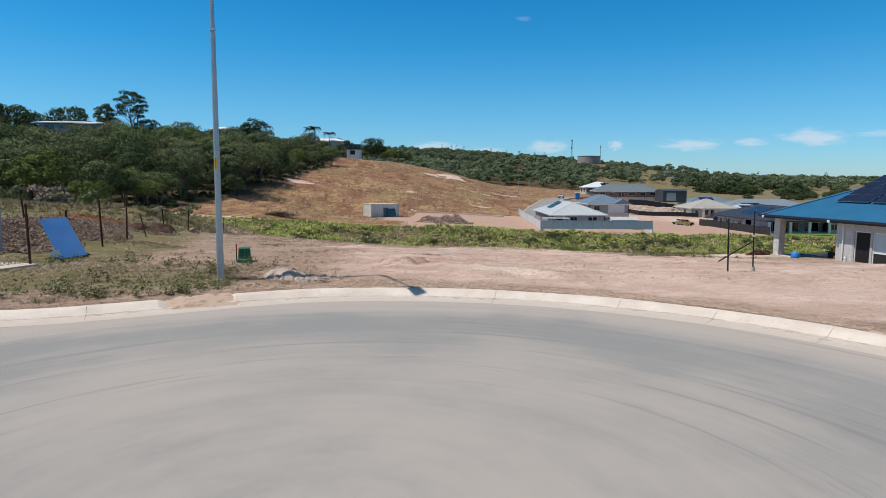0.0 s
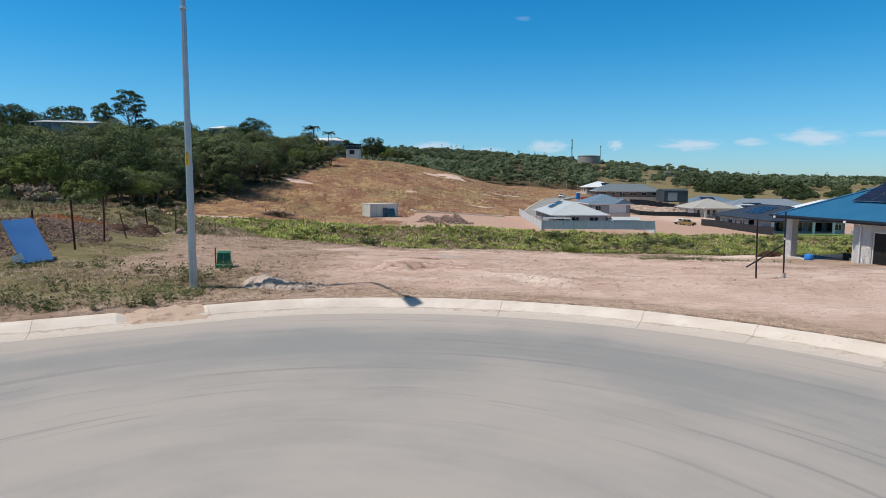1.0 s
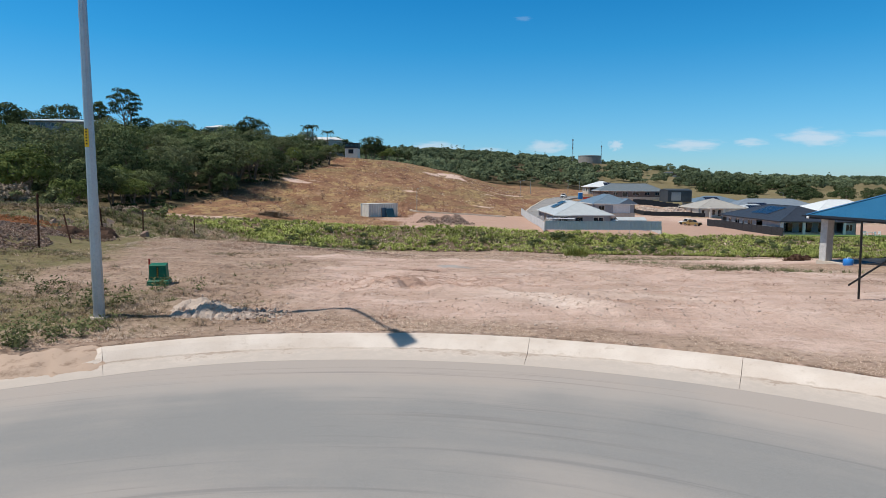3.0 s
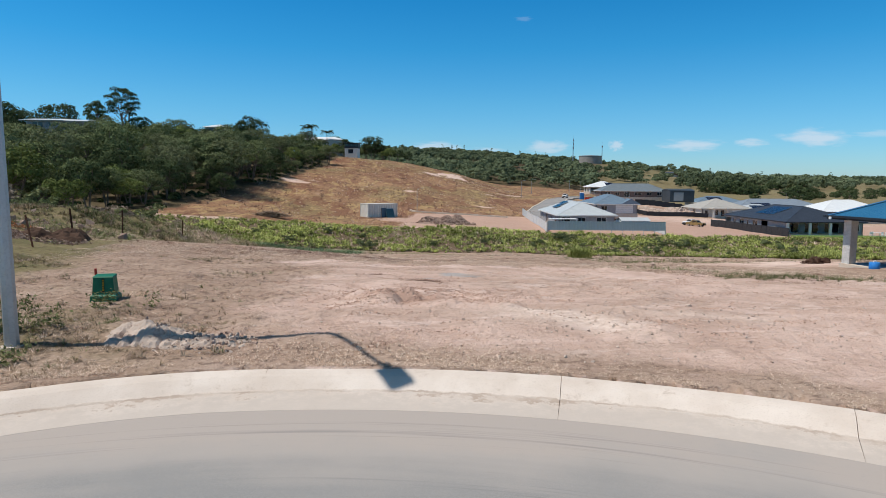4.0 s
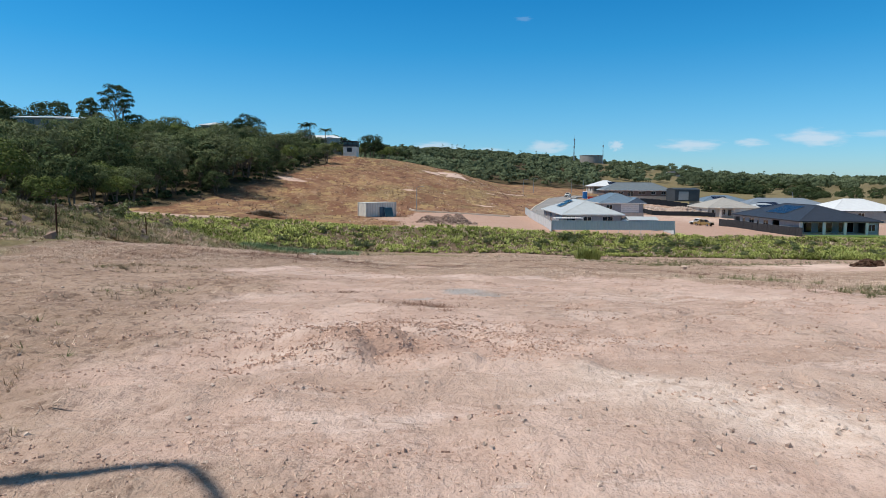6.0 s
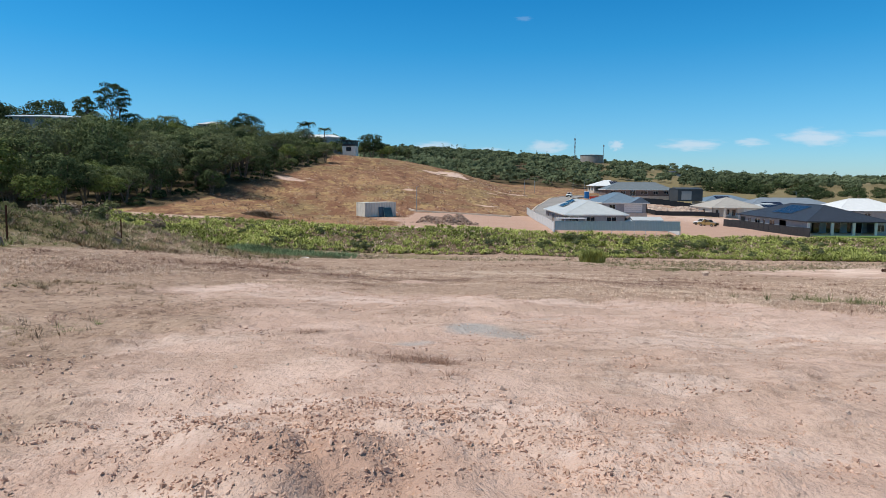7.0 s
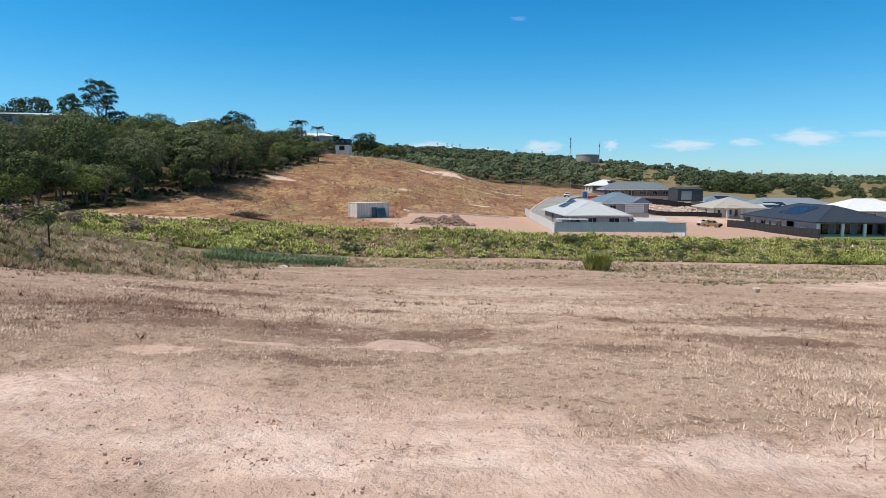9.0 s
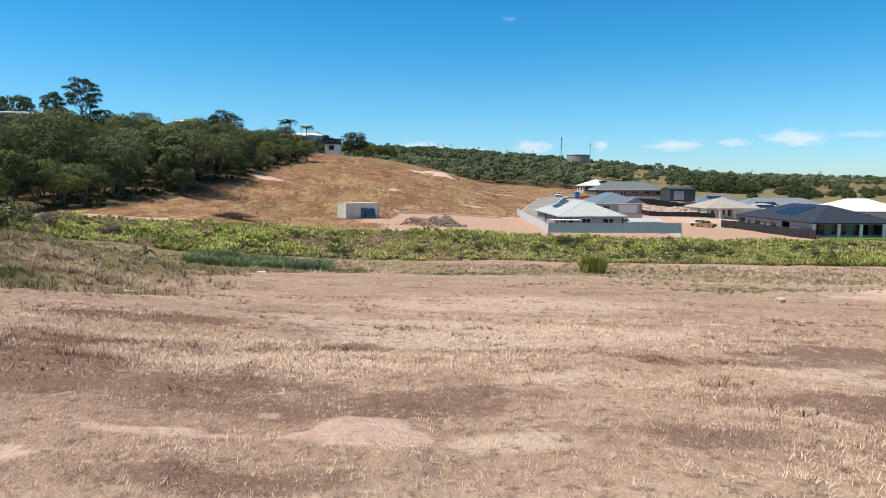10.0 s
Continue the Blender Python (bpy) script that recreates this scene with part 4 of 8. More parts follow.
def street_lamp():
    x, y = -5.53, 15.36
    lamp = thing("street_lamp", pose(x, y, ground_z(x, y) - 0.03), "tall tapered octagonal galvanised street lamp on the weedy verge", "street lamp")
    part("pole", tube([(0, 0, -0.3), (0, 0, 0.02), (0, 0, 6.05), (0, 0, 6.06), (0, 0, 7.45)], [0.088, 0.086, 0.055, 0.048, 0.042], 8), GALV, lamp)
    part("base_collar", tube([(0, 0, -0.05), (0, 0, 0.03)], [0.16, 0.15], 8), CONCRETE, lamp, "concrete collar")
    arm = smooth_path([(0, 0, 7.4), (0.04, -0.08, 7.75), (0.27, -0.55, 7.97), (0.64, -1.32, 8.06)], 6)
    part("arm", tube(arm, [0.043 - 0.0007 * i for i in range(len(arm))], 8), GALV, lamp, smooth=True)
    turn = pose(0.67, -1.33, 8.06, 0, 0, -158)
    head = part("luminaire", moved(joined([box(-0.16, 0.16, -0.06, 0.38, -0.06, 0.05, 0.04), box(-0.05, 0.05, -0.22, 0.0, -0.04, 0.04)]), turn), LAMP_GREY, lamp, "flat grey LED luminaire")
    part("lens", moved(box(-0.12, 0.12, 0.03, 0.34, -0.066, -0.058), turn), BLIND, head)
    sign = part("number_strip", box(-0.032, 0.032, -0.092, -0.08, 2.72, 3.0), YELLOW, lamp, "yellow strip with dark marks")
    for k in range(6):
        part("mark", box(-0.012, 0.012, -0.095, -0.092, 2.76 + 0.045 * k, 2.778 + 0.045 * k), BLACK_STEEL, sign)
    part("band", tube([(0, 0, 6.02), (0, 0, 6.08)], 0.075, 8), ALUMINIUM, lamp)


street_lamp()


def service_pillar():
    """Green plastic electricity pillar: flared foot, tapered body, sloping lid."""
    m = on_ground(-5.78, 18.05, 12)
    ob = thing("service_pillar", m @ Matrix.Scale(0.65, 4), "squat green plastic electrical service pillar in dry weeds", "service pillar")
    def taper(w0, d0, z0, w1, d1, z1, tip=0.0):
        v = [(-w0, -d0, z0), (w0, -d0, z0), (w0, d0, z0), (-w0, d0, z0), (-w1, -d1, z1), (w1, -d1, z1), (w1, d1, z1 + tip), (-w1, d1, z1 + tip)]
        return v, box(0, 1, 0, 1, 0, 1)[1]
    part("foot", joined([taper(0.32, 0.25, -0.05, 0.31, 0.24, 0.12), taper(0.31, 0.24, 0.12, 0.27, 0.2, 0.16)]), GREEN_PLASTIC, ob)
    body = part("body", taper(0.265, 0.195, 0.16, 0.235, 0.165, 0.6), GREEN_PLASTIC, ob)
    part("lid", taper(0.25, 0.185, 0.6, 0.235, 0.165, 0.625, 0.03), GREEN_PLASTIC, ob, "slightly sloping lid")
    strip = part("warning_strip", (
        [(-0.03, -0.196, 0.22), (0.03, -0.196, 0.22), (0.03, -0.172, 0.57), (-0.03, -0.172, 0.57), (-0.03, -0.18, 0.22), (0.03, -0.18, 0.22), (0.03, -0.16, 0.57), (-0.03, -0.16, 0.57)],
        [(0, 1, 2, 3), (1, 5, 6, 2), (4, 0, 3, 7), (3, 2, 6, 7)]), BLACK_STEEL, body, "dark strip with yellow marks")
    for k in range(5):
        z = 0.26 + 0.062 * k
        part("mark", box(-0.018, 0.018, -0.199 + 0.069 * (z - 0.2), -0.19 + 0.069 * (z - 0.2), z, z + 0.03), YELLOW, strip)
    stake = thing("marker_stake", on_ground(-6.14, 18.42), "short square timber stake with a red painted top", "stake")
    part("shaft", box(-0.014, 0.014, -0.014, 0.014, -0.2, 0.3), RUST, stake)
    part("painted_top", box(-0.016, 0.016, -0.016, 0.016, 0.3, 0.5, 0.004), RED_PAINT, stake, "red painted top")


service_pillar()


def lump(rng, r, flat=0.65, chip=0.35):
    """A broken stone: a knocked-about block with chipped corners."""
    v, f = box(-1, 1, -1, 1, -1, 1, chip)
    j = rng.uniform(0.72 if chip else 0.45, 1.18, (len(v), 3))
    s = r * rng.uniform(0.7, 1.3, 3) * (1, 1, flat)
    return (np.array(v) * j * s), f


def turned(v, rng):
    q = Euler(rng.uniform(0, 6.28, 3)).to_matrix()
    return v @ np.array(q).T


def scatter_stones(name, spots, material, seed, label, category, flat=0.65):
    """Many loose pieces in one mesh; spots are (x, y, size, lift)."""
    rng = np.random.RandomState(seed)
    kinds = [lump(rng, 1.0, flat, 0.0) for _ in range(12)]
    xs = np.array([s[0] for s in spots]); ys = np.array([s[1] for s in spots])
    zs = heights(xs, ys)
    vs, fs, k = [], [], 0
    for (x, y, r, lift), z in zip(spots, zs):
        v, f = kinds[rng.randint(12)]
        v = turned(v, rng) * r + (x, y, z + lift)
        vs.append(v)
        fs += [tuple(i + k for i in q) for q in f]
        k += len(v)
    return tagged(part(name, (np.concatenate(vs).tolist(), fs), material), label, category, kind="stuff")


def spoil_heap():
    rng = np.random.RandomState(4)
    m = thing("spoil_heap", on_ground(-3.55, 15.88), "low heap of grey dried concrete spoil and broken stones", "spoil heap")
    n, v, f = 96, [], []
    def crust(u, w):
        p = Vector((u, w, 0))
        h = 0.24 * math.exp(-abs((u + 0.62) / 0.5) ** 2.6 - abs(w / 0.33) ** 2.4) + 0.12 * math.exp(-((u - 0.25) / 0.75) ** 2 - ((w + 0.08) / 0.3) ** 2)
        h *= 0.8 + 0.55 * noise.noise(p * 3.1 + Vector((0, 0, 1)))
        knobs = 0.075 * abs(noise.noise(p * 5.3 + Vector((0, 0, 5)))) + 0.05 * abs(noise.noise(p * 11 + Vector((0, 0, 9)))) + 0.03 * noise.noise(p * 23 + Vector((0, 0, 3)))
        return h + knobs * min(1, h / 0.05)
    for i in range(n):
        for j in range(n):
            u, w = (i / (n - 1) - 0.5) * 3.4, (j / (n - 1) - 0.5) * 1.4
            v.append((u, w, crust(u, w) - 0.04 - 0.16 * max(abs(u) / 1.7, abs(w) / 0.7) ** 3))
    f = [(i * n + j, (i + 1) * n + j, (i + 1) * n + j + 1, i * n + j + 1) for i in range(n - 1) for j in range(n - 1)]
    part("crust", (v, f), SPOIL, m)
    for k in range(290):
        u = rng.normal(0.45, 0.55)
        w = rng.normal(-0.1, 0.22)
        lv, lf = lump(rng, 0.006 + 0.026 * rng.rand() ** 3, 0.45)
        part("stone", ((turned(lv, rng) + (u, w, crust(u, w) - 0.035)).tolist(), lf), SPOIL if k % 3 else RUBBLE, m)


spoil_heap()


def steel_posts():
    """Two dark posts with a brace, left from a fence line."""
    a, b = (8.03, 17.38), (8.79, 17.5)
    m = thing("braced_posts", on_ground(*a), "two bare dark steel fence posts joined by a low diagonal brace", "fence post")
    g = [ground_z(*p) - ground_z(*a) for p in (a, b)]
    dx, dy = b[0] - a[0], b[1] - a[1]
    part("post", tube([(0, 0, -0.3), (-0.06, 0, 1.5)], 0.021, 8), BLACK_STEEL, m)
    tall = part("post", tube([(dx, dy, g[1] - 0.3), (dx - 0.05, dy, g[1] + 1.7)], 0.019, 8), BLACK_STEEL, m)
    part("tie", tube([(dx - 0.03, dy, g[1] + 0.98), (dx - 0.03, dy, g[1] + 1.03)], 0.03, 8), CREAM, tall, "pale cord tie")
    part("footing", tube([(dx, dy, g[1] - 0.05), (dx, dy, g[1] + 0.12)], 0.045, 8), CONCRETE, tall, "pale concrete footing")
    part("brace", tube([(-0.4, -0.27, 0.32), (dx - 0.03, dy, g[1] + 0.86)], 0.018, 8), BLACK_STEEL, m)


steel_posts()


def star_picket():
    """Y-section steel picket, rusted."""
    ob = thing("star_picket", pose(0, 0, -50), "rusted steel star picket standing in the verge", "star picket", "old fence pickets")
    arms = []
    for a in (90, 210, 330):
        arms.append(moved(box(-0.004, 0.004, 0, 0.034, -0.4, 1.35), pose(0, 0, 0, 0, 0, a)))
    part("shaft", joined(arms), RUST, ob)
    part("tip", tube([(0, 0, 1.33), (0, 0, 1.37)], 0.02, 6), RUST, ob)
    return ob


PICKET = star_picket()
PLACES = ((-11.35, 17.0, -1, 1.25), (-12.2, 20.15, 1, 1.0), (-12.22, 22.25, -1, 1.22), (-12.75, 25.05, 1, 1.25), (-12.95, 27.1, 24, 0.8), (-13.6, 30.35, 4, 0.83), (-14.85, 36.25, -1, 0.88),
          (-16.65, 47.15, 0, 0.72), (-15.6, 23.2, 16, 0.6), (-21.3, 69.3, -8, 0.7))
for k, (x, y, lean, tall) in enumerate(PLACES):
    m = on_ground(x, y) @ pose(0, 0, 0, 2 * math.sin(k * 5), lean, 37 * k) @ Matrix.Diagonal((1, 1, tall, 1))
    if k == 0:
        PICKET.matrix_basis = m
    else:
        c = copy_thing(PICKET, m)
        c.scale = (1, 1, tall)


def leaning_sheet():
    g = ground_z(-11.6, 18.9)
    ob = thing("leaning_sheet", pose(-11.55, 18.65, g, 0, 0, 0), "flat blue painted steel sheet propped aslant against a low frame", "steel sheet")
    a, b, d = Vector((0.0, 0.0, 0.0)), Vector((0.4, 0.75, 0.02)), Vector((-1.05, 0.75, 1.12))
    c = b + (d - a) + Vector((0.0, 0.0, 0.02))
    n = (b - a).cross(d - a).normalized() * 0.02
    q = [a, b, c, d]
    part("sheet", ([tuple(p) for p in q] + [tuple(p + n) for p in q], [(3, 2, 1, 0), (4, 5, 6, 7), (0, 1, 5, 4), (1, 2, 6, 5), (2, 3, 7, 6), (3, 0, 4, 7)]), BLUE_SHEET, ob)
    part("foot_rail", tube([(-0.1, -0.1, 0.03), (0.45, 0.85, 0.03)], 0.02, 6), BLACK_STEEL, ob)
    part("prop", tube([(-1.3, 1.9, 0.0), (-0.95, 1.15, 1.05)], 0.025, 6), RUST, ob)
    part("backing_board", moved(box(-0.28, 0.0, -0.02, 0.02, 0, 0.3), pose(0.02, 0.12, 0, 0, -18, 20)), WHITE, ob, "white board end")


leaning_sheet()


def path_end():
    z = ground_z(-11.6, 16.3)
    ob = thing("path_slab", pose(-11.5, 16.0, z + 0.03, 0, 0, -18), "end of a pale cast concrete driveway slab", "slab")
    part("slab", box(-3.2, 0.0, -1.9, 1.1, -0.12, 0.03, 0.01), CONCRETE, ob)
    post = thing("grey_post", pose(-13.6, 19.0, ground_z(-13.6, 19.0)), "stout grey steel post beside the driveway slab", "post")
    part("shaft", box(-0.07, 0.07, -0.07, 0.07, -0.2, 1.35, 0.01), LAMP_GREY, post)
    part("cap", box(-0.08, 0.08, -0.08, 0.08, 1.35, 1.37), LAMP_GREY, post)


path_end()


def chip_heap():
    """Mulch and soil tipped along the old fence."""
    rng = np.random.RandomState(8)
    spots = []
    for cx, cy, rx, ry, n in ((-17.2, 27.2, 3.2, 3.6, 6500), (-14.7, 24.6, 2.0, 2.8, 5200), (-14.9, 20.8, 2.5, 2.6, 6500), (-18.6, 22.5, 2.6, 3.0, 2600), (-18.4, 32.0, 2.4, 2.0, 1800), (-14.2, 29.4, 1.5, 1.2, 900)):
        for _ in range(n):
            a, r = rng.uniform(0, 6.28), math.sqrt(rng.rand())
            spots.append((cx + rx * r * math.cos(a), cy + ry * r * math.sin(a), rng.uniform(0.014, 0.052), 0.01))
    red = [s for s in spots if math.hypot((s[0] + 18.2) / 2.6, (s[1] - 31.0) / 2.6) < 1]
    rest = [s for s in spots if math.hypot((s[0] + 18.2) / 2.6, (s[1] - 31.0) / 2.6) >= 1]
    scatter_stones("mulch_heap", rest, MULCH, 11, "heap of grey-brown mulch and broken bark", "mulch", 0.3)
    scatter_stones("red_soil_heap", red, MULCH_RED, 12, "orange-red soil clods tipped on the mulch heap", "soil", 0.5)
    m = thing("clod_heap", on_ground(-14.4, 29.9, 12), "undercut lump of dark red-brown soil and roots", "soil heap")
    n, v = 34, []
    for i in range(n):
        for j in range(n):
            u, w = (i / (n - 1) - 0.5) * 3.0, (j / (n - 1) - 0.5) * 1.5
            edge = max(abs(u) / 1.5, abs(w) / 0.75)
            h = 0.42 * (1 - min(1, edge) ** 4) * (0.8 + 0.7 * noise.noise(Vector((u * 1.4, w * 1.4, 2)))) + 0.1 * noise.noise(Vector((u * 5, w * 5, 3))) + 0.06 * noise.noise(Vector((u * 13, w * 13, 4)))
            v.append((u + 0.06 * noise.noise(Vector((u * 6, w * 6, 7))), w, h - 0.12 - 0.2 * edge ** 6))
    part("crust", (v, [(i * n + j, (i + 1) * n + j, (i + 1) * n + j + 1, i * n + j + 1) for i in range(n - 1) for j in range(n - 1)]), ROOT_SOIL, m)
    rocks = []
    for _ in range(700):
        x, y = rng.uniform(-34, -13.5), rng.uniform(31, 60)
        if rng.rand() < 0.25 + 0.75 * (math.sin(x * 0.5 + y * 0.3) > 0.3):
            rocks.append((x, y, 0.03 + 0.2 * rng.rand() ** 3, 0.01))
    scatter_stones("bank_rocks", rocks, RUBBLE, 13, "broken pinkish rocks strewn over the old bank", "rocks", 0.6)


chip_heap()


def loose_stones():
    rng = np.random.RandomState(15)
    pale, clods = [], []
    for _ in range(6500):
        x, y = rng.uniform(-11, 14), 15.0 + 11.5 * rng.rand() ** 1.5
        w = math.exp(-((x - 3.0) / 2.6) ** 2 - ((y - 16.9) / 1.4) ** 2)
        if rng.rand() < 0.06 + w and math.hypot(x - BULB[0], y - BULB[1]) > BULB_R + 0.3:
            pale.append((x, y, rng.uniform(0.006, 0.02) * (2.0 if rng.rand() < 0.03 * w else 1), 0.004))
    # crumbs lie in short rows and nests where the crust has broken
    nests = [(rng.uniform(-9, 11), 15.6 + 10.4 * rng.rand() ** 1.2, rng.uniform(0.08, 0.4), rng.randint(10, 70)) for _ in range(700)]
    nests += [(rng.normal(-0.7, 1.1), rng.normal(18.9, 0.55), rng.uniform(0.1, 0.4), rng.randint(40, 130)) for _ in range(110)]
    nests += [(rng.uniform(-4, 3), rng.uniform(18.6, 20.6), rng.uniform(0.1, 0.35), rng.randint(10, 50)) for _ in range(60)]
    for cx, cy, long, k in nests:
        a = rng.normal(0.15, 0.5)
        big = rng.uniform(0.5, 1.1)
        for _ in range(k):
            u, w = rng.normal(0, long), rng.normal(0, 0.045)
            x, y = cx + u * math.cos(a) - w * math.sin(a), cy + u * math.sin(a) + w * math.cos(a)
            if math.hypot(x - BULB[0], y - BULB[1]) > BULB_R + 0.5:
                clods.append((x, y, big * (0.004 + 0.0125 * rng.rand() ** 2.8), 0.0))
    for _ in range(2600):
        x, y = rng.uniform(-9, 12), 15.3 + 11.0 * rng.rand()
        if math.hypot(x - BULB[0], y - BULB[1]) > BULB_R + 0.5:
            clods.append((x, y, 0.003 + 0.008 * rng.rand() ** 2, 0.0))
    scatter_stones("gravel", pale, STONE, 16, "loose pale gravel lying on the bare soil", "gravel")
    scatter_stones("soil_clods", clods, CLOD, 17, "dry pinkish soil clods on the bare lot", "soil", 0.42)


loose_stones()


def lot_scraps():
    """A lone boulder and two pale scraps left on the lower lot."""
    rng = np.random.RandomState(19)
    rock = thing("boulder", on_ground(13.34, 47.3), "lone pale pinkish rock on the dry lot", "rock")
    v, f = lump(rng, 0.15, 0.7)
    part("stone", ((v + (0, 0, 0.08)).tolist(), f), STONE, rock)
    for x, y, turn, long, label in ((-11.2, 46.2, 20, 0.3, "white plastic scrap lying in the dry grass"), (-10.6, 62, -15, 0.35, "pale strip of plastic at the rim of the lot")):
        ob = thing("plastic_scrap", on_ground(x, y, turn), label, "scrap")
        part("sheet", ([(-long, -0.08, 0.02), (long, -0.1, 0.03), (long * 0.9, 0.1, 0.06), (-long * 0.8, 0.09, 0.05), (0, -0.07, 0.06), (0, 0.1, 0.08)], [(0, 4, 5, 3), (4, 1, 2, 5)]), WHITE, ob)


lot_scraps()


# ---- houses ----
def put_openings(side, holes, parent, glass=GLASS, trim=WHITE, depth=0.12):
    """Frame, pane and, for wide ones, a mullion in each opening of a wall panel."""
    for x0, x1, z0, z1, kind in holes:
        if kind == "gap":
            continue
        if kind == "garage":
            door = part("garage_door", moved(box(x0, x1, depth, depth + 0.05, z0, z1), side), trim, parent, "panelled garage door")
            for k in range(1, 4):
                z = z0 + (z1 - z0) * k / 4
                part("groove", moved(box(x0 + 0.05, x1 - 0.05, depth - 0.012, depth, z - 0.02, z + 0.02), side), LAMP_GREY, door)
            continue
        win = part("door" if z0 < 0.15 else "window", moved(frame_ring(x0, x1, z0, z1, depth - 0.05, depth + 0.05, 0.06), side), trim, parent)
        n = 2 if x1 - x0 > 1.4 else 1
        for k in range(n):
            a, b = x0 + 0.06 + (x1 - x0 - 0.12) * k / n, x0 + 0.06 + (x1 - x0 - 0.12) * (k + 1) / n
            part("pane", moved(box(a + 0.02, b - 0.02, depth - 0.01, depth + 0.01, z0 + 0.06, z1 - 0.06), side), glass, win)
        if n == 2:
            m = (x0 + x1) / 2
            part("mullion", moved(box(m - 0.03, m + 0.03, depth - 0.04, depth + 0.04, z0 + 0.06, z1 - 0.06), side), trim, win)


def hip_roof(L, W, z, pitch):
    """A hipped roof over L by W, eaves at height z, with a flat soffit."""
    a, b = L / 2, W / 2
    h = min(a, b) * math.tan(radians(pitch))
    if L >= W:
        r = [(-(a - b), 0, z + h), (a - b, 0, z + h)]
        f = [(0, 1, 5, 4), (1, 2, 5), (2, 3, 4, 5), (3, 0, 4)]
    else:
        r = [(0, -(b - a), z + h), (0, b - a, z + h)]
        f = [(0, 1, 4), (1, 2, 5, 4), (2, 3, 5), (3, 0, 4, 5)]
    v = [(-a, -b, z), (a, -b, z), (a, b, z), (-a, b, z)] + r
    return v, f, h


def bar_between(p, q, w, h):
    """A thin cap along a ridge or hip."""
    p, q = Vector(p), Vector(q)
    d = (q - p).normalized()
    s = d.cross(Vector((0, 0, 1))).normalized() * w
    u = Vector((0, 0, h))
    c = [p - s, p + u, p + s, p - Vector((0, 0, 0.03)), q - s, q + u, q + s, q - Vector((0, 0, 0.03))]
    return [tuple(x) for x in c], [(0, 1, 5, 4), (1, 2, 6, 5), (2, 3, 7, 6), (3, 0, 4, 7), (3, 2, 1, 0), (4, 5, 6, 7)]


def roof_slopes(L, W, z, pitch, mat, parent, trim, caps=None):
    """Each slope a part of its own, with ribs running down it, then caps, fascia and soffit."""
    v, f, h = hip_roof(L, W, z, pitch)
    roof = part("roof", joined([(box(-L / 2 + 0.02, L / 2 - 0.02, -W / 2 + 0.02, W / 2 - 0.02, z - 0.03, z - 0.012))]), WHITE, parent, "pale soffit")
    for q in f:
        p = [Vector(v[i]) for i in q]
        low = sorted(p, key=lambda c: c.z)[:2]
        e = low[1] - low[0]
        mid = (low[0] + low[1]) / 2
        ux = e.normalized()
        n = (p[1] - p[0]).cross(p[2] - p[0]).normalized()
        if n.z < 0:
            n = -n
        uy = n.cross(ux)
        m = Matrix(((ux.x, uy.x, n.x, mid.x), (ux.y, uy.y, n.y, mid.y), (ux.z, uy.z, n.z, mid.z), (0, 0, 0, 1)))
        inv = m.inverted()
        loc = [inv @ c for c in p]
        k = len(loc)
        part("slope", ([tuple(c) for c in loc] + [(c.x, c.y, c.z - 0.05) for c in loc], [tuple(range(k)), tuple(range(2 * k - 1, k - 1, -1))] + [(i, k + i, k + (i + 1) % k, (i + 1) % k) for i in range(k)]), mat, roof, at=m)
    for i, j in ((0, 4), (1, 5 if L >= W else 4), (2, 5), (3, 4 if L >= W else 5), (4, 5)):
        if (Vector(v[i]) - Vector(v[j])).length > 0.1:
            part("ridge_cap", bar_between(v[i], v[j], 0.16, 0.06), caps or mat, roof)
    part("fascia", joined([box(-L / 2 - 0.03, L / 2 + 0.03, s * W / 2 - 0.03, s * W / 2 + 0.03, z - 0.2, z + 0.03) for s in (-1, 1)] + [box(s * L / 2 - 0.03, s * L / 2 + 0.03, -W / 2 + 0.03, W / 2 - 0.03, z - 0.2, z + 0.03) for s in (-1, 1)]), trim, parent)
    return roof, v, h


def solar_array(m, cols, rows, parent=None, w=1.02, d=1.68, group=""):
    """Framed modules lying in the plane of m (x across, y up the slope)."""
    for c in range(cols):
        for r in range(rows):
            x, y = c * (w + 0.03), r * (d + 0.03)
            mod = part("solar_module", moved(box(x, x + w, y, y + d, 0.08, 0.115), m), ALUMINIUM, parent, "framed dark solar module")
            part("cell_sheet", moved(box(x + 0.014, x + w - 0.014, y + 0.014, y + d - 0.014, 0.115, 0.12), m), SOLAR, mod)


def slope_pose(L, W, z, pitch, side, along, up):
    """A place on a roof slope: side is the way that the slope faces."""
    a, b = L / 2, W / 2
    base = {"south": pose(-a, -b, z, 0, 0, 0), "east": pose(a, -b, z, 0, 0, 90), "north": pose(a, b, z, 0, 0, 180), "west": pose(-a, b, z, 0, 0, -90)}[side]
    return base @ pose(along, 0, 0, pitch, 0, 0) @ pose(0, up, 0)


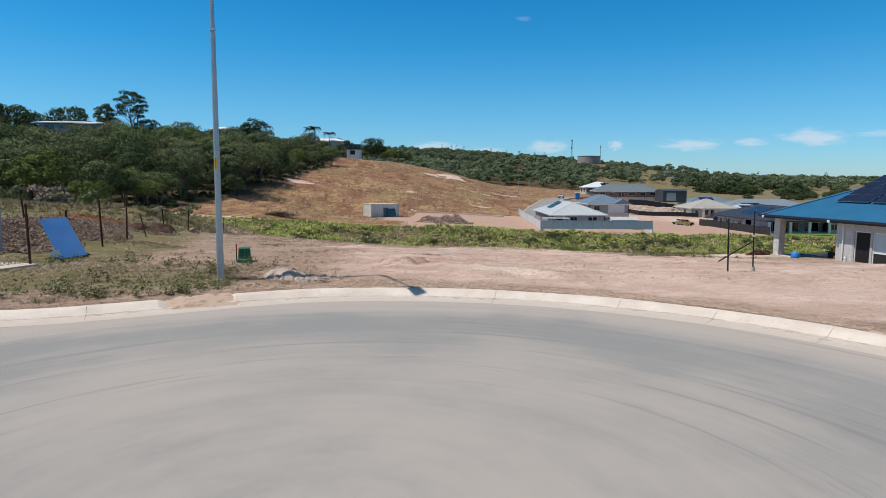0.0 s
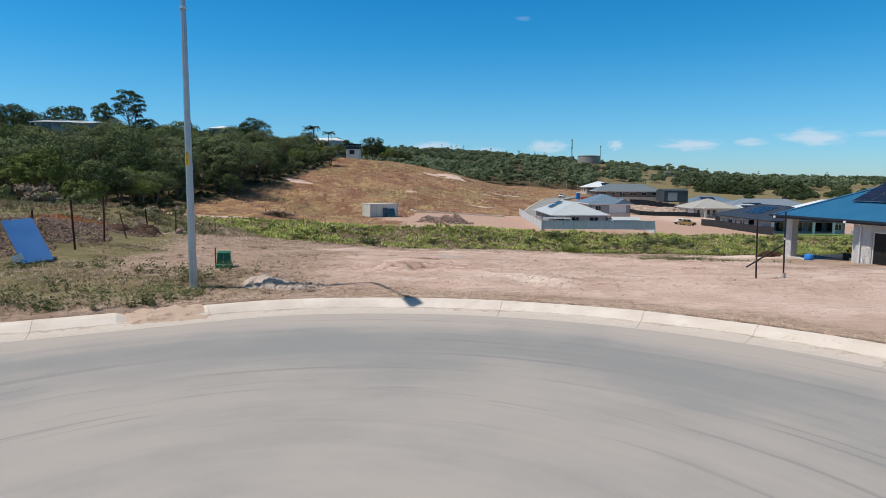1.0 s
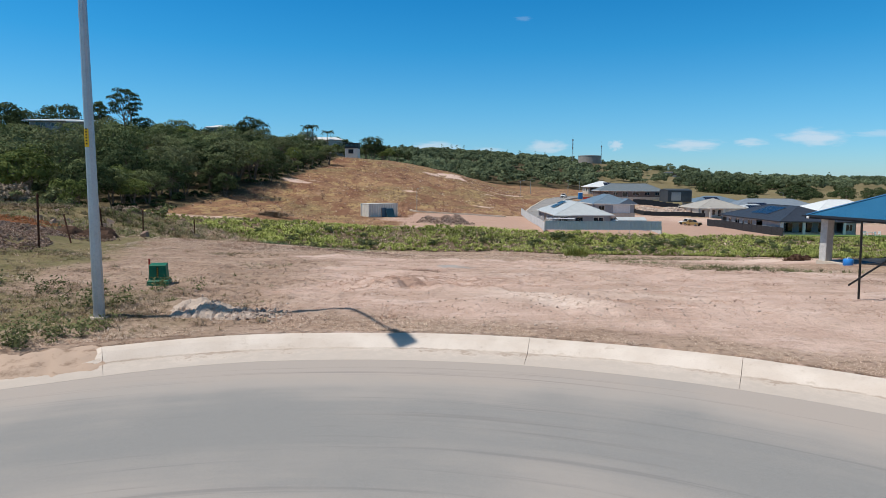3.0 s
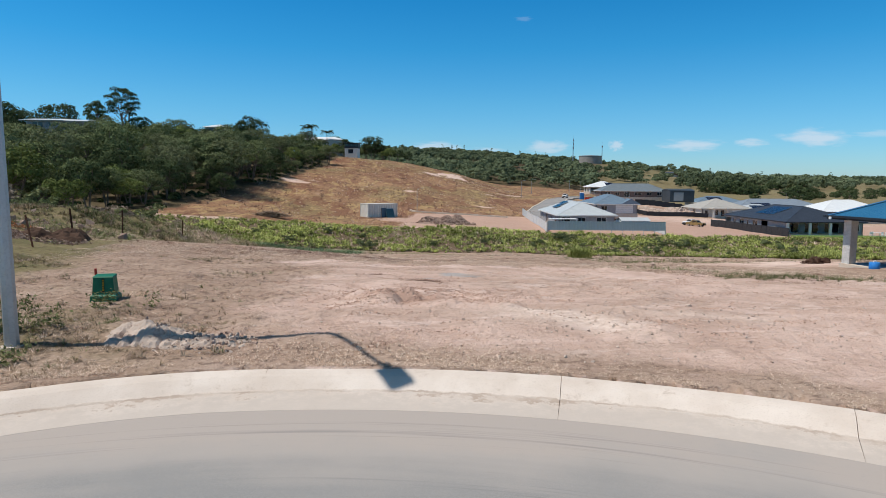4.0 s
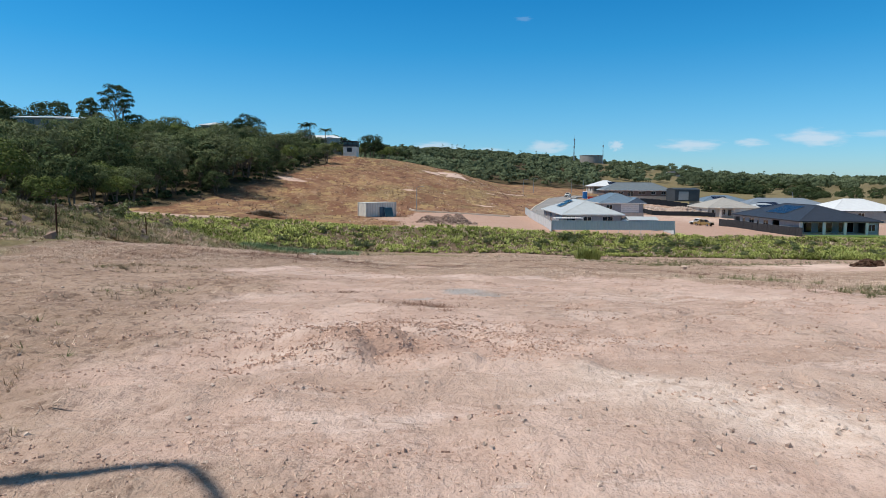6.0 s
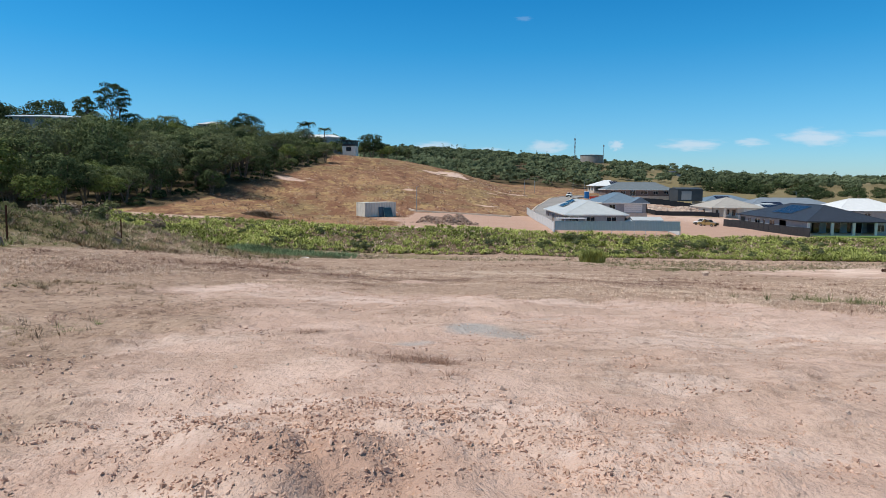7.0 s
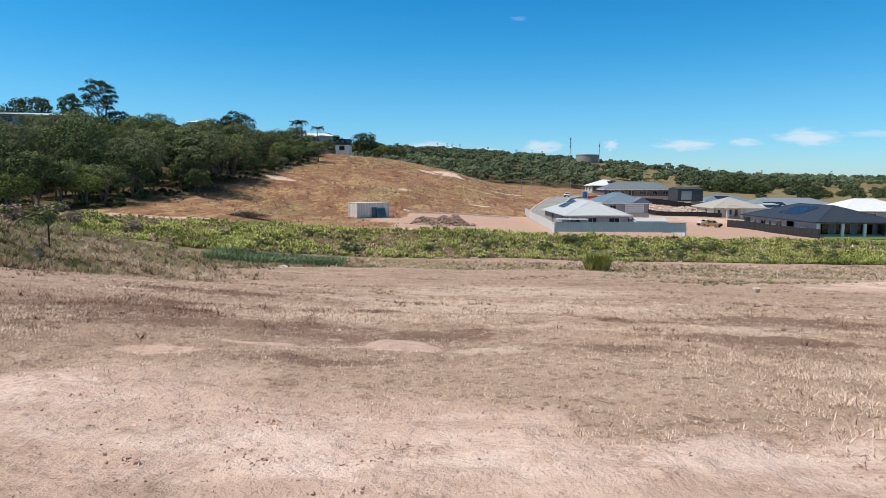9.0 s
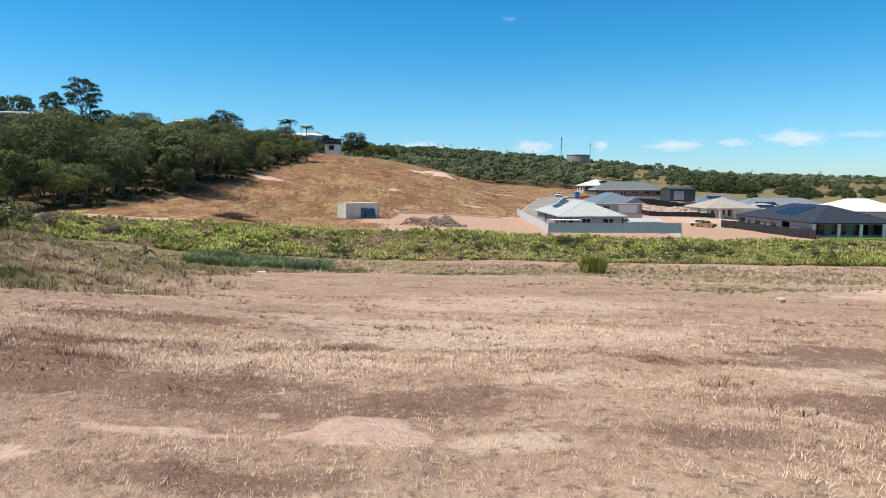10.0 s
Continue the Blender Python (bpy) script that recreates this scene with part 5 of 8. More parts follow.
def house(m, L, W, wall_h, pitch, roof_mat, wall_mat, holes, label, over=0.6, trim=WHITE, edge=None, slab=0.6, group=""):
    """A hip-roofed house over L by W at its eaves; holes by side, each (from, to, sill, head, kind)."""
    ob = thing("house", m, label, "house", group)
    part("slab", box(-L / 2 + over - 0.1, L / 2 - over + 0.1, -W / 2 + over - 0.1, W / 2 - over + 0.1, -slab, 0.0), CONCRETE, ob)
    lx, ly = L - 2 * over, W - 2 * over
    sides = {"south": (lx, pose(-lx / 2, -ly / 2, 0)), "east": (ly, pose(lx / 2, -ly / 2, 0, 0, 0, 90)), "north": (lx, pose(lx / 2, ly / 2, 0, 0, 0, 180)), "west": (ly, pose(-lx / 2, ly / 2, 0, 0, 0, -90))}
    for name, (n, side) in sides.items():
        hs = holes.get(name, ())
        inner = 0.0 if name in ("south", "north") else 0.2
        sh = wall_panel(n, wall_h, [h[:4] for h in hs], 0.2)
        part("wall", moved(sh, side), wall_mat, ob)
        put_openings(side, hs, ob, trim=trim)
    roof, v, h = roof_slopes(L, W, wall_h + 0.12, pitch, roof_mat, ob, edge or trim)
    return ob


def blue_roof_house():
    """The near house: corner patio under a blue hip roof, pale brick walls, sliding door."""
    south = math.degrees(math.atan2(-0.973, 0.23))
    floor_z = -2.55
    L, W, z, pitch = 20.0, 13.0, 2.84, 25.0
    origin = Vector((23.1, 45.25, floor_z)) + 10.0 * Vector((0.23, -0.973, 0)) + 6.5 * Vector((0.973, 0.23, 0))
    # local x runs from the patio corner to the street, local y away from the walk
    m = pose(*origin, 0, 0, south)
    ob = thing("house", m, "brick house with bright blue hip roof, solar panels and corner patio", "house")
    part("slab", box(-9.5, 9.5, -5.95, 5.95, -0.9, 0.0), CONCRETE, ob)
    roof, v, h = roof_slopes(L, W, z, pitch, ROOF_BLUE, ob, DARK_TRIM, ROOF_BLUE_EDGE)
    part("gutter", joined([box(-10.16, -10.03, -6.66, 6.66, z - 0.1, z + 0.02), box(-10.03, 10.16, -6.66, -6.53, z - 0.1, z + 0.02)]), DARK_TRIM, ob)
    side = pose(-4.0, -5.9, 0)
    holes = [(1.3, 2.4, 0.0, 2.2, "door"), (2.55, 4.4, 0.0, 2.2, "window"), (6.5, 8.3, 0.9, 2.1, "window"), (10.0, 12.0, 0.6, 2.1, "window")]
    part("wall", moved(wall_panel(13.4, z - 0.05, [h[:4] for h in holes], 0.24), side), MORTAR, ob, "pale brick side wall")
    put_openings(side, holes[:1], ob, glass=BLACK_STEEL, trim=WHITE)
    put_openings(side, holes[2:], ob, trim=WHITE)
    win = part("window", moved(frame_ring(2.55, 4.4, 0, 2.2, 0.07, 0.17, 0.06), side), WHITE, ob)
    part("pane", moved(box(2.62, 4.33, 0.11, 0.13, 0.06, 0.95), side), GLASS, win)
    part("blind", moved(box(2.62, 4.33, 0.11, 0.13, 0.99, 2.14), side), BLIND, win, "pale blue blind behind the pane")
    part("rail", moved(box(2.61, 4.34, 0.08, 0.16, 0.95, 0.99), side), WHITE, win)
    inner = pose(-4.0, 5.66, 0, 0, 0, -90)
    # inner wall painted dark for the shade under the patio roof
    part("wall", moved(wall_panel(11.3, z - 0.05, [(3.0, 8.0, 0.0, 2.2)], 0.24), inner), SHADED_BRICK, ob, "inner patio wall with the patio's shade put into its colour")
    put_openings(inner, [(3.0, 8.0, 0.0, 2.2, "door")], ob)
    back = pose(9.4, 5.9, 0, 0, 0, 180)
    part("wall", moved(wall_panel(13.4, z - 0.05, [], 0.24), back), MORTAR, ob)
    part("wall", moved(wall_panel(11.3, z - 0.05, [], 0.24), pose(9.4, -5.65, 0, 0, 0, 90)), MORTAR, ob)
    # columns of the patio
    cols = [(-9.2, -5.55, BRICK), (-9.2, 0.2, SHADED_BRICK), (-9.2, 5.5, BRICK)]
    rng = random.Random(3)
    for cx, cy, mat in cols:
        col = part("column", box(cx - 0.25, cx + 0.25, cy - 0.24, cy + 0.24, 0, z - 0.05), MORTAR, ob, "square brick patio column")
        if mat is BRICK:
            courses(col, cx - 0.26, cx + 0.26, cy - 0.25, -1, z - 0.06, "x")
            courses(col, cy - 0.25, cy + 0.25, cx - 0.26, -1, z - 0.06, "y")
    # brick faces beside the door
    face = part("brick_facing", moved(box(0.0, 1.22, -0.006, 0.0, 0.0, z - 0.06), side), MORTAR, ob, "pale brick pier beside the sliding door")
    courses(face, -4.0, -2.78, -5.91, -1, z - 0.06, "x")
    for x in (-3.42,):
        part("downpipe", tube([(x, -6.0, 0.05), (x, -6.0, z - 0.35), (x, -6.4, z - 0.12)], 0.045, 8), WHITE, ob, "white downpipe")
    part("tap", joined([tube([(-3.1, -5.95, 0.0), (-3.1, -5.95, 0.55)], 0.018, 6), tube([(-3.1, -5.95, 0.55), (-3.1, -6.08, 0.55), (-3.1, -6.1, 0.48)], 0.018, 6)]), ALUMINIUM, ob)
    for x in (-9.6, -3.9):
        part("eave_light", box(x - 0.09, x + 0.09, -6.75, -6.68, z - 0.2, z - 0.05, 0.02), WHITE, ob, "small white eave fitting")
    for a0, n in ((4.35, 2), (6.95, 2)):
        for r in range(4):
            solar_array(slope_pose(L, W, z + 0.03, pitch, "south", a0, 2.3 + 1.05 * r), n, 1, ob, 1.2, 1.0)
    return ob, m


def courses(parent, u0, u1, face, out, top, axis):
    """Bricks laid in half bond on one face, joints left open between them."""
    bw, bh, gap = 0.23, 0.076, 0.011
    row, z = 0, 0.0
    while z + bh < top:
        u = u0 - (bw / 2 if row % 2 else 0)
        while u < u1 - 0.03:
            a, b = max(u, u0) + gap / 2, min(u + bw, u1) - gap / 2
            if b - a > 0.03:
                p = 0.009 + 0.003 * ((row * 7 + int(u * 90)) % 3)
                sh = box(a, b, face - p, face + 0.02, z + gap / 2, z + bh + gap / 2) if axis == "x" else box(face - p, face + 0.02, a, b, z + gap / 2, z + bh + gap / 2)
                part("brick", sh, BRICK, parent)
            u += bw
        row += 1
        z += bh + gap


HOUSE, HOUSE_AT = blue_roof_house()


def patio_things():
    def at(x, y, z=0.0, turn=0.0):
        return HOUSE_AT @ pose(x, y, z, 0, 0, turn)
    pool = thing("patio_mat", at(-7.0, -4.6, 0.004), "flat navy ground sheet spread on the patio slab", "ground sheet")
    part("sheet", box(-2.2, 2.4, -0.9, 1.2, 0.0, 0.012), plain("navy_sheet", (0.012, 0.035, 0.085), (0.02, 0.05, 0.11), 2, 0.6), pool)
    bbq = thing("barbecue", at(-5.3, -4.3, 0.02), "black covered barbecue trolley on the patio", "barbecue")
    part("cabinet", box(-0.6, 0.6, -0.3, 0.3, 0.12, 0.55, 0.03), BLACK_STEEL, bbq)
    part("hood", moved(box(-0.42, 0.42, -0.28, 0.28, 0.55, 0.85, 0.1), pose(0, 0, 0)), BLACK_STEEL, bbq)
    part("side_shelf", joined([box(-0.85, -0.6, -0.25, 0.25, 0.5, 0.54), box(0.6, 0.85, -0.25, 0.25, 0.5, 0.54)]), BLACK_STEEL, bbq)
    for x in (-0.5, 0.5):
        for y in (-0.22, 0.22):
            part("wheel", tube([(x, y - 0.03, 0.06), (x, y + 0.03, 0.06)], 0.06, 10), BLACK_STEEL, bbq)
    pot = thing("potted_palm", at(-4.5, -5.2, 0.0), "yellow-leaved palm in a clay pot", "potted plant")
    part("pot", tube([(0, 0, 0), (0, 0, 0.38), (0, 0, 0.4)], [0.17, 0.25, 0.27], 12), plain("clay", (0.3, 0.2, 0.13), (0.36, 0.26, 0.18), 4, 0.85), pot)
    fr = []
    rng = random.Random(6)
    for k in range(26):
        a, r = rng.uniform(0, 6.28), rng.uniform(0.3, 0.6)
        pts = [(0, 0, 0.38), (0.5 * r * math.cos(a), 0.5 * r * math.sin(a), 0.38 + rng.uniform(0.4, 0.75)), (r * math.cos(a), r * math.sin(a), 0.38 + rng.uniform(0.25, 0.7))]
        fr.append(tube(pts, [0.01, 0.035, 0.004], 4))
    part("fronds", joined(fr), leafy("yellow_fronds", (0.4, 0.28, 0.02), (0.55, 0.42, 0.05), (0.35, 0.25, 0.03)), pot)
    tub = thing("blue_tub", pose(23.9, 42.0, ground_z(23.9, 42.0) - 0.02, 0, 0, 30), "small bright blue plastic drum beside the patio column", "plastic drum")
    part("drum", tube([(0, 0, 0), (0, 0, 0.05), (0, 0, 0.38), (0, 0, 0.42)], [0.24, 0.27, 0.27, 0.22], 14), plain("blue_plastic", (0.03, 0.2, 0.6), (0.04, 0.25, 0.66), 4, 0.4), tub, smooth=True)
    part("handle", tube([(-0.15, 0, 0.42), (-0.1, 0, 0.5), (0.1, 0, 0.5), (0.15, 0, 0.42)], 0.02, 6), WHITE, tub)


patio_things()


# ---- the new streets across the gully ----
def ribbon(line, u0, u1, z0, z1):
    """A strip beside a line laid on the ground, from u0 to u1 metres to its left, z0 to z1 over the ground."""
    p = np.array([tuple(v) for v in smooth_path([(x, y, 0) for x, y in line], 8)])[:, :2]
    t = np.gradient(p, axis=0)
    t /= np.linalg.norm(t, axis=1)[:, None]
    side = np.stack((-t[:, 1], t[:, 0]), 1)
    a, b = p + side * u0, p + side * u1
    g = heights(*p.T)
    v = [(*q, z + z1) for q, z in zip(a, g)] + [(*q, z + z1) for q, z in zip(b, g)] + [(*q, z + z0) for q, z in zip(a, g)] + [(*q, z + z0) for q, z in zip(b, g)]
    n = len(p)
    f = []
    for i in range(n - 1):
        f += [(n + i, i, i + 1, n + i + 1), (i, 2 * n + i, 2 * n + i + 1, i + 1), (n + i + 1, 3 * n + i + 1, 3 * n + i, n + i)]
    f += [(0, n, 3 * n, 2 * n), (n - 1, 3 * n - 1, 4 * n - 1, 2 * n - 1)]
    return v, f


HILL_ROAD = ((26, 176), (28.5, 192), (33.5, 212), (40.5, 236), (48.5, 262), (56, 282), (68, 298))
far_road = tagged(part("road_hill", ribbon(HILL_ROAD, -3.7, 3.7, -1.2, 0.3), plain("far_asphalt", (0.25, 0.24, 0.235), (0.33, 0.31, 0.29), 0.25, 0.9, 0, 0, 3)), "pale grey new road climbing past the houses", "road", kind="structure")
for u in (3.7, -3.9):
    tagged(part("kerb_hill", ribbon(HILL_ROAD, u, u + 0.45, -1.2, 0.42), CONCRETE), "white concrete kerb of the hill road", "kerb", kind="structure")
tagged(part("kerb_side", ribbon(((-9.5, 181), (-7.5, 178.4), (-2, 177.2), (8, 175.4), (17, 173.6)), 0, 0.5, -0.6, 0.36), CONCRETE), "white concrete kerb at the foot of the bare hill", "kerb", kind="structure")


def far_lamp():
    ob = thing("street_lamp", pose(-7.3, 178.3, ground_z(-7.3, 178.3)), "slim galvanised street lamp with a short curved arm", "street lamp", "far street lamps")
    part("pole", tube([(0, 0, -0.3), (0, 0, 5.9)], [0.1, 0.06], 8), GALV, ob)
    arm = smooth_path([(0, 0, 5.85), (0.08, 0, 6.35), (0.5, 0, 6.6), (1.3, 0, 6.62)], 5)
    part("arm", tube(arm, 0.045, 6), GALV, ob)
    part("luminaire", box(1.15, 1.85, -0.15, 0.15, 6.57, 6.7, 0.03), LAMP_GREY, ob)
    return ob


LAMP = far_lamp()
for x, y, turn in ((31.5, 262, 10), (63, 322, 90), (70.5, 330, 15), (41, 300, 0), (160, 300, 180)):
    copy_thing(LAMP, on_ground(x, y, turn))


def sheet_fence(points, material, post_mat, label, high=1.8, lift=0.1, level=None):
    """Steel sheet fence, panel by panel between posts, stepping with the ground."""
    ob = thing("fence", pose(points[0][0], points[0][1], 0), label, "fence")
    ox, oy = points[0][0], points[0][1]
    for (ax, ay), (bx, by) in zip(points, points[1:]):
        n = max(1, round(math.hypot(bx - ax, by - ay) / 2.37))
        turn = math.degrees(math.atan2(by - ay, bx - ax))
        w = math.hypot(bx - ax, by - ay) / n
        for i in range(n):
            x, y = ax + (bx - ax) * (i + 0.5) / n, ay + (by - ay) * (i + 0.5) / n
            g = ground_z(x, y)
            z = (level if level is not None else g) + lift
            m = pose(x - ox, y - oy, z, 0, 0, turn)
            panel = part("panel", box(-w / 2 + 0.03, w / 2 - 0.03, -0.02, 0.02, 0.0, high), material, ob, at=m)
            part("rail", box(-w / 2 + 0.03, w / 2 - 0.03, -0.035, 0.035, high, high + 0.05), post_mat, panel)
            part("rail", box(-w / 2 + 0.03, w / 2 - 0.03, -0.035, 0.035, -0.06, 0.0), post_mat, panel)
            part("post", box(-w / 2 - 0.035, -w / 2 + 0.035, -0.05, 0.05, min(-0.4, g - z - 0.3), high + 0.06), post_mat, ob, at=m)
        part("post", box(w / 2 - 0.035, w / 2 + 0.035, -0.05, 0.05, min(-0.4, g - z - 0.3), high + 0.06), post_mat, ob, at=m)
    return ob


PALE_POST = plain("pale_post", (0.42, 0.46, 0.49), (0.48, 0.52, 0.55), 2, 0.5)
sheet_fence(((22.0, 140.4), (22.0, 160.0), (22.3, 184.0)), FENCE_WHITE, PALE_POST, "long pale steel sheet fence running beside the new house")
sheet_fence(((22.1, 140.2), (47.2, 140.2)), FENCE_GREY, PALE_POST, "blue-grey steel sheet fence above the planted bank", level=-8.05)
sheet_fence(((47.3, 140.2), (47.5, 147.0)), FENCE_WHITE, PALE_POST, "short white end panel of the fence")
sheet_fence(((77.0, 146.5), (77.2, 187.5)), FENCE_DARK, DARK_TRIM, "charcoal steel sheet fence beside the dark house")
sheet_fence(((71.5, 241), (94, 241)), FENCE_DARK, DARK_TRIM, "black steel sheet fence on a terrace", high=1.9)
sheet_fence(((62, 233), (67.5, 215), (88, 215)), FENCE_DARK, DARK_TRIM, "charcoal fence round the stone stockpile", high=1.3)

# the white-roofed house behind the fence
white_house = house(pose(31.9, 160, -7.75), 13.6, 28, 2.5, 22, ROOF_WHITE, GREY_WALL,
      {"south": [(0.6, 2.6, 0.1, 2.2, "door"), (4.2, 6.0, 0.9, 2.1, "window"), (8.4, 10.6, 0.9, 2.1, "window")], "west": [(3, 5, 0.9, 2.1, "window"), (9, 12, 0.1, 2.2, "door"), (16, 18, 0.9, 2.1, "window"), (21, 24, 0.1, 2.2, "door")]},
      "low grey-walled house with a white steel hip roof and solar panels", edge=WHITE)
for up in (2.6, 4.5):
    solar_array(slope_pose(13.8, 28, 2.66, 23.5, "west", 9.0 + (up > 4) * -1.6, up), 5, 1, white_house, 1.02, 1.68)
cover = thing("patio_cover", pose(26.2, 144.6, -8.2), "flat white patio cover on slim posts", "patio cover")
part("roof", box(-3.0, 3.0, -1.2, 1.2, 2.3, 2.42), WHITE, cover)
for x in (-2.8, 0, 2.8):
    part("post", box(x - 0.05, x + 0.05, -1.1, -1.0, -0.4, 2.3), WHITE, cover)
shed = thing("garden_shed", pose(43.0, 149.0, -8.45), "small white ribbed steel garden shed", "shed")
SHED = ribbed("shed_sheet", (0.4, 0.46, 0.52), (0.46, 0.52, 0.57), 0.5, "X", 0.5, 0, 0.12)
for wall in (box(-3.1, 3.1, -2.0, -1.95, -0.3, 2.1), box(-3.1, 3.1, 1.95, 2.0, -0.3, 2.1), box(-3.1, -3.05, -1.95, 1.95, -0.3, 2.1), box(3.05, 3.1, -1.95, 1.95, -0.3, 2.1)):
    part("wall", wall, SHED, shed)
part("roof", ([(-3.3, -2.2, 2.08), (3.3, -2.2, 2.08), (3.3, 0, 2.72), (-3.3, 0, 2.72), (3.3, 2.2, 2.08), (-3.3, 2.2, 2.08), (-3.3, -2.2, 2.14), (3.3, -2.2, 2.14), (3.3, 0, 2.78), (-3.3, 0, 2.78), (3.3, 2.2, 2.14), (-3.3, 2.2, 2.14)],
              [(6, 7, 8, 9), (9, 8, 10, 11), (1, 0, 3, 2), (2, 3, 5, 4), (0, 1, 7, 6), (4, 5, 11, 10), (1, 2, 8, 7), (2, 4, 10, 8), (3, 0, 6, 9), (5, 3, 9, 11)]), ROOF_WHITE, shed)
part("gable", ([(-3.08, -1.95, 2.1), (-3.08, 1.95, 2.1), (-3.08, 0, 2.68), (-3.0, -1.95, 2.1), (-3.0, 1.95, 2.1), (-3.0, 0, 2.68)], [(2, 1, 0), (3, 4, 5), (0, 1, 4, 3), (1, 2, 5, 4), (2, 0, 3, 5)]), WHITE, shed)
part("door", box(-0.5, 0.5, -2.04, -2.0, 0.0, 1.95), WHITE, shed)
# simple tank shape put in place of an unclear white caravan-like object
tank = thing("water_tank", pose(39.0, 147.6, -8.4), "round white tank shape standing in for a caravan-like object", "water tank")
part("body", tube([(0, 0, -0.3), (0, 0, 1.9), (0, 0, 2.15)], [0.95, 0.95, 0.4], 20), WHITE, tank)
part("lid", tube([(0, 0, 2.15), (0, 0, 2.22)], 0.25, 12), LAMP_GREY, tank)

grey_houses = "houses of the new estate"
h = house(pose(49.3, 195, -6.6), 13, 20, 2.55, 22, ROOF_BLUEGREY, GREY_WALL, {"south": [(5.6, 10.6, 0.05, 2.3, "garage"), (1.5, 3.2, 0.8, 2.1, "window")], "west": [(3, 5, 0.9, 2.1, "window"), (9, 11, 0.9, 2.1, "window"), (14, 16, 0.9, 2.1, "window")]},
          "grey house with a blue-grey hip roof and white garage door", edge=WHITE, slab=1.5)
part("gable", ([(1.2, -10.02, 2.7), (6.6, -10.02, 2.7), (3.9, -10.02, 4.2), (1.2, -6, 2.7), (6.6, -6, 2.7), (3.9, -5.4, 4.2)], [(0, 1, 2), (1, 4, 5, 2), (3, 0, 2, 5), (4, 3, 5)]), ROOF_BLUEGREY, h)
house(pose(84, 290, -4.2), 30, 14, 2.55, 25, ROOF_GREY, BROWN_WALL, {"south": [(1.5, 4, 0.1, 2.2, "door"), (6, 8, 0.8, 2.1, "window"), (10, 12.4, 0.1, 2.2, "door"), (14.5, 17.5, 0.8, 2.1, "window"), (20, 22, 0.8, 2.1, "window"), (24.5, 26.5, 0.8, 2.1, "window")]},
      "long brown brick house with a grey hip roof", edge=WHITE, slab=1.5)
top_house = house(pose(82, 332, -2.8), 17, 15, 2.5, 21, ROOF_BRIGHT, CREAM, {"south": [(0.6, 4.4, 0.0, 2.3, "gap"), (5.0, 8.0, 0.0, 2.3, "gap"), (10, 12, 0.8, 2.1, "window")], "west": [(2, 5, 0.1, 2.3, "gap"), (8, 11, 0.1, 2.3, "gap")]}, "white-roofed house at the top of the hill road", edge=WHITE, slab=1.5)
solar_array(slope_pose(17, 15, 2.65, 21, "south", 9, 2.5), 4, 2, top_house)
house(pose(95.5, 227, -9.1), 17.5, 18, 2.6, 20, ROOF_CREAM, CREAM, {"south": [(1.0, 2.0, 0.6, 2.1, "window"), (4.0, 5.6, 0.4, 2.2, "window"), (6.4, 7.6, 0.05, 2.2, "door"), (10.2, 15.2, 0.05, 2.3, "garage")], "west": [(3, 5, 0.8, 2.1, "window"), (9, 11, 0.8, 2.1, "window")]},
      "cream rendered house with pale tiled hip roof", edge=CREAM, slab=1.5)
porch = thing("entry_porch", pose(92.6, 217.2, -9.1), "square cream entry porch with a low tiled roof", "porch")
for x in (-2.2, 2.2):
    part("pier", box(x - 0.3, x + 0.3, -1.2, -0.6, -1.0, 2.7), CREAM, porch)
roof_slopes(6.0, 4.0, 2.85, 20, ROOF_CREAM, porch, CREAM)
blue_long = house(pose(131, 257, -10.3), 38, 20, 2.6, 20, ROOF_LIGHT, GREY_WALL, {"south": [(2, 6.5, 0.05, 2.3, "garage"), (9, 11, 0.8, 2.1, "window"), (16, 18, 0.8, 2.1, "window"), (25, 28, 0.1, 2.2, "door")], "west": [(4, 6, 0.8, 2.1, "window"), (10, 13, 0.8, 2.1, "window")]},
      "wide house with a light blue-grey steel roof", edge=WHITE, slab=1.5)
solar_array(slope_pose(38, 20, 2.75, 20, "south", 8, 2.5), 7, 2, blue_long)
other = house(pose(121, 287, -8.9), 22, 16, 2.6, 18, ROOF_BLUEGREY, GREY_WALL, {"south": [(3, 5, 0.8, 2.1, "window"), (12, 14, 0.8, 2.1, "window")]}, "house with a blue-grey roof and dark solar panels", edge=WHITE, slab=1.5)
solar_array(slope_pose(22, 16, 2.75, 18, "south", 6, 3.0), 6, 2, other)
gable = house(pose(116, 240, -10.0), 15, 13, 2.5, 16, ROOF_WHITE, CREAM, {"south": [(2, 5, 0.1, 2.2, "door"), (7, 9, 0.8, 2.1, "window")]}, "pale house half hidden between its neighbours", edge=WHITE, slab=1.5)
solar_array(slope_pose(15, 13, 2.65, 16, "south", 4, 1.4), 6, 2, gable)
house(pose(131.5, 214, -9.4), 24, 18, 2.6, 22, ROOF_BRIGHT, GREY_WALL, {"south": [(2, 5, 0.1, 2.2, "door"), (8, 10, 0.8, 2.1, "window")], "west": [(5, 8, 0.8, 2.1, "window")]}, "house with a bright white steel hip roof", edge=DARK_TRIM, slab=1.5)


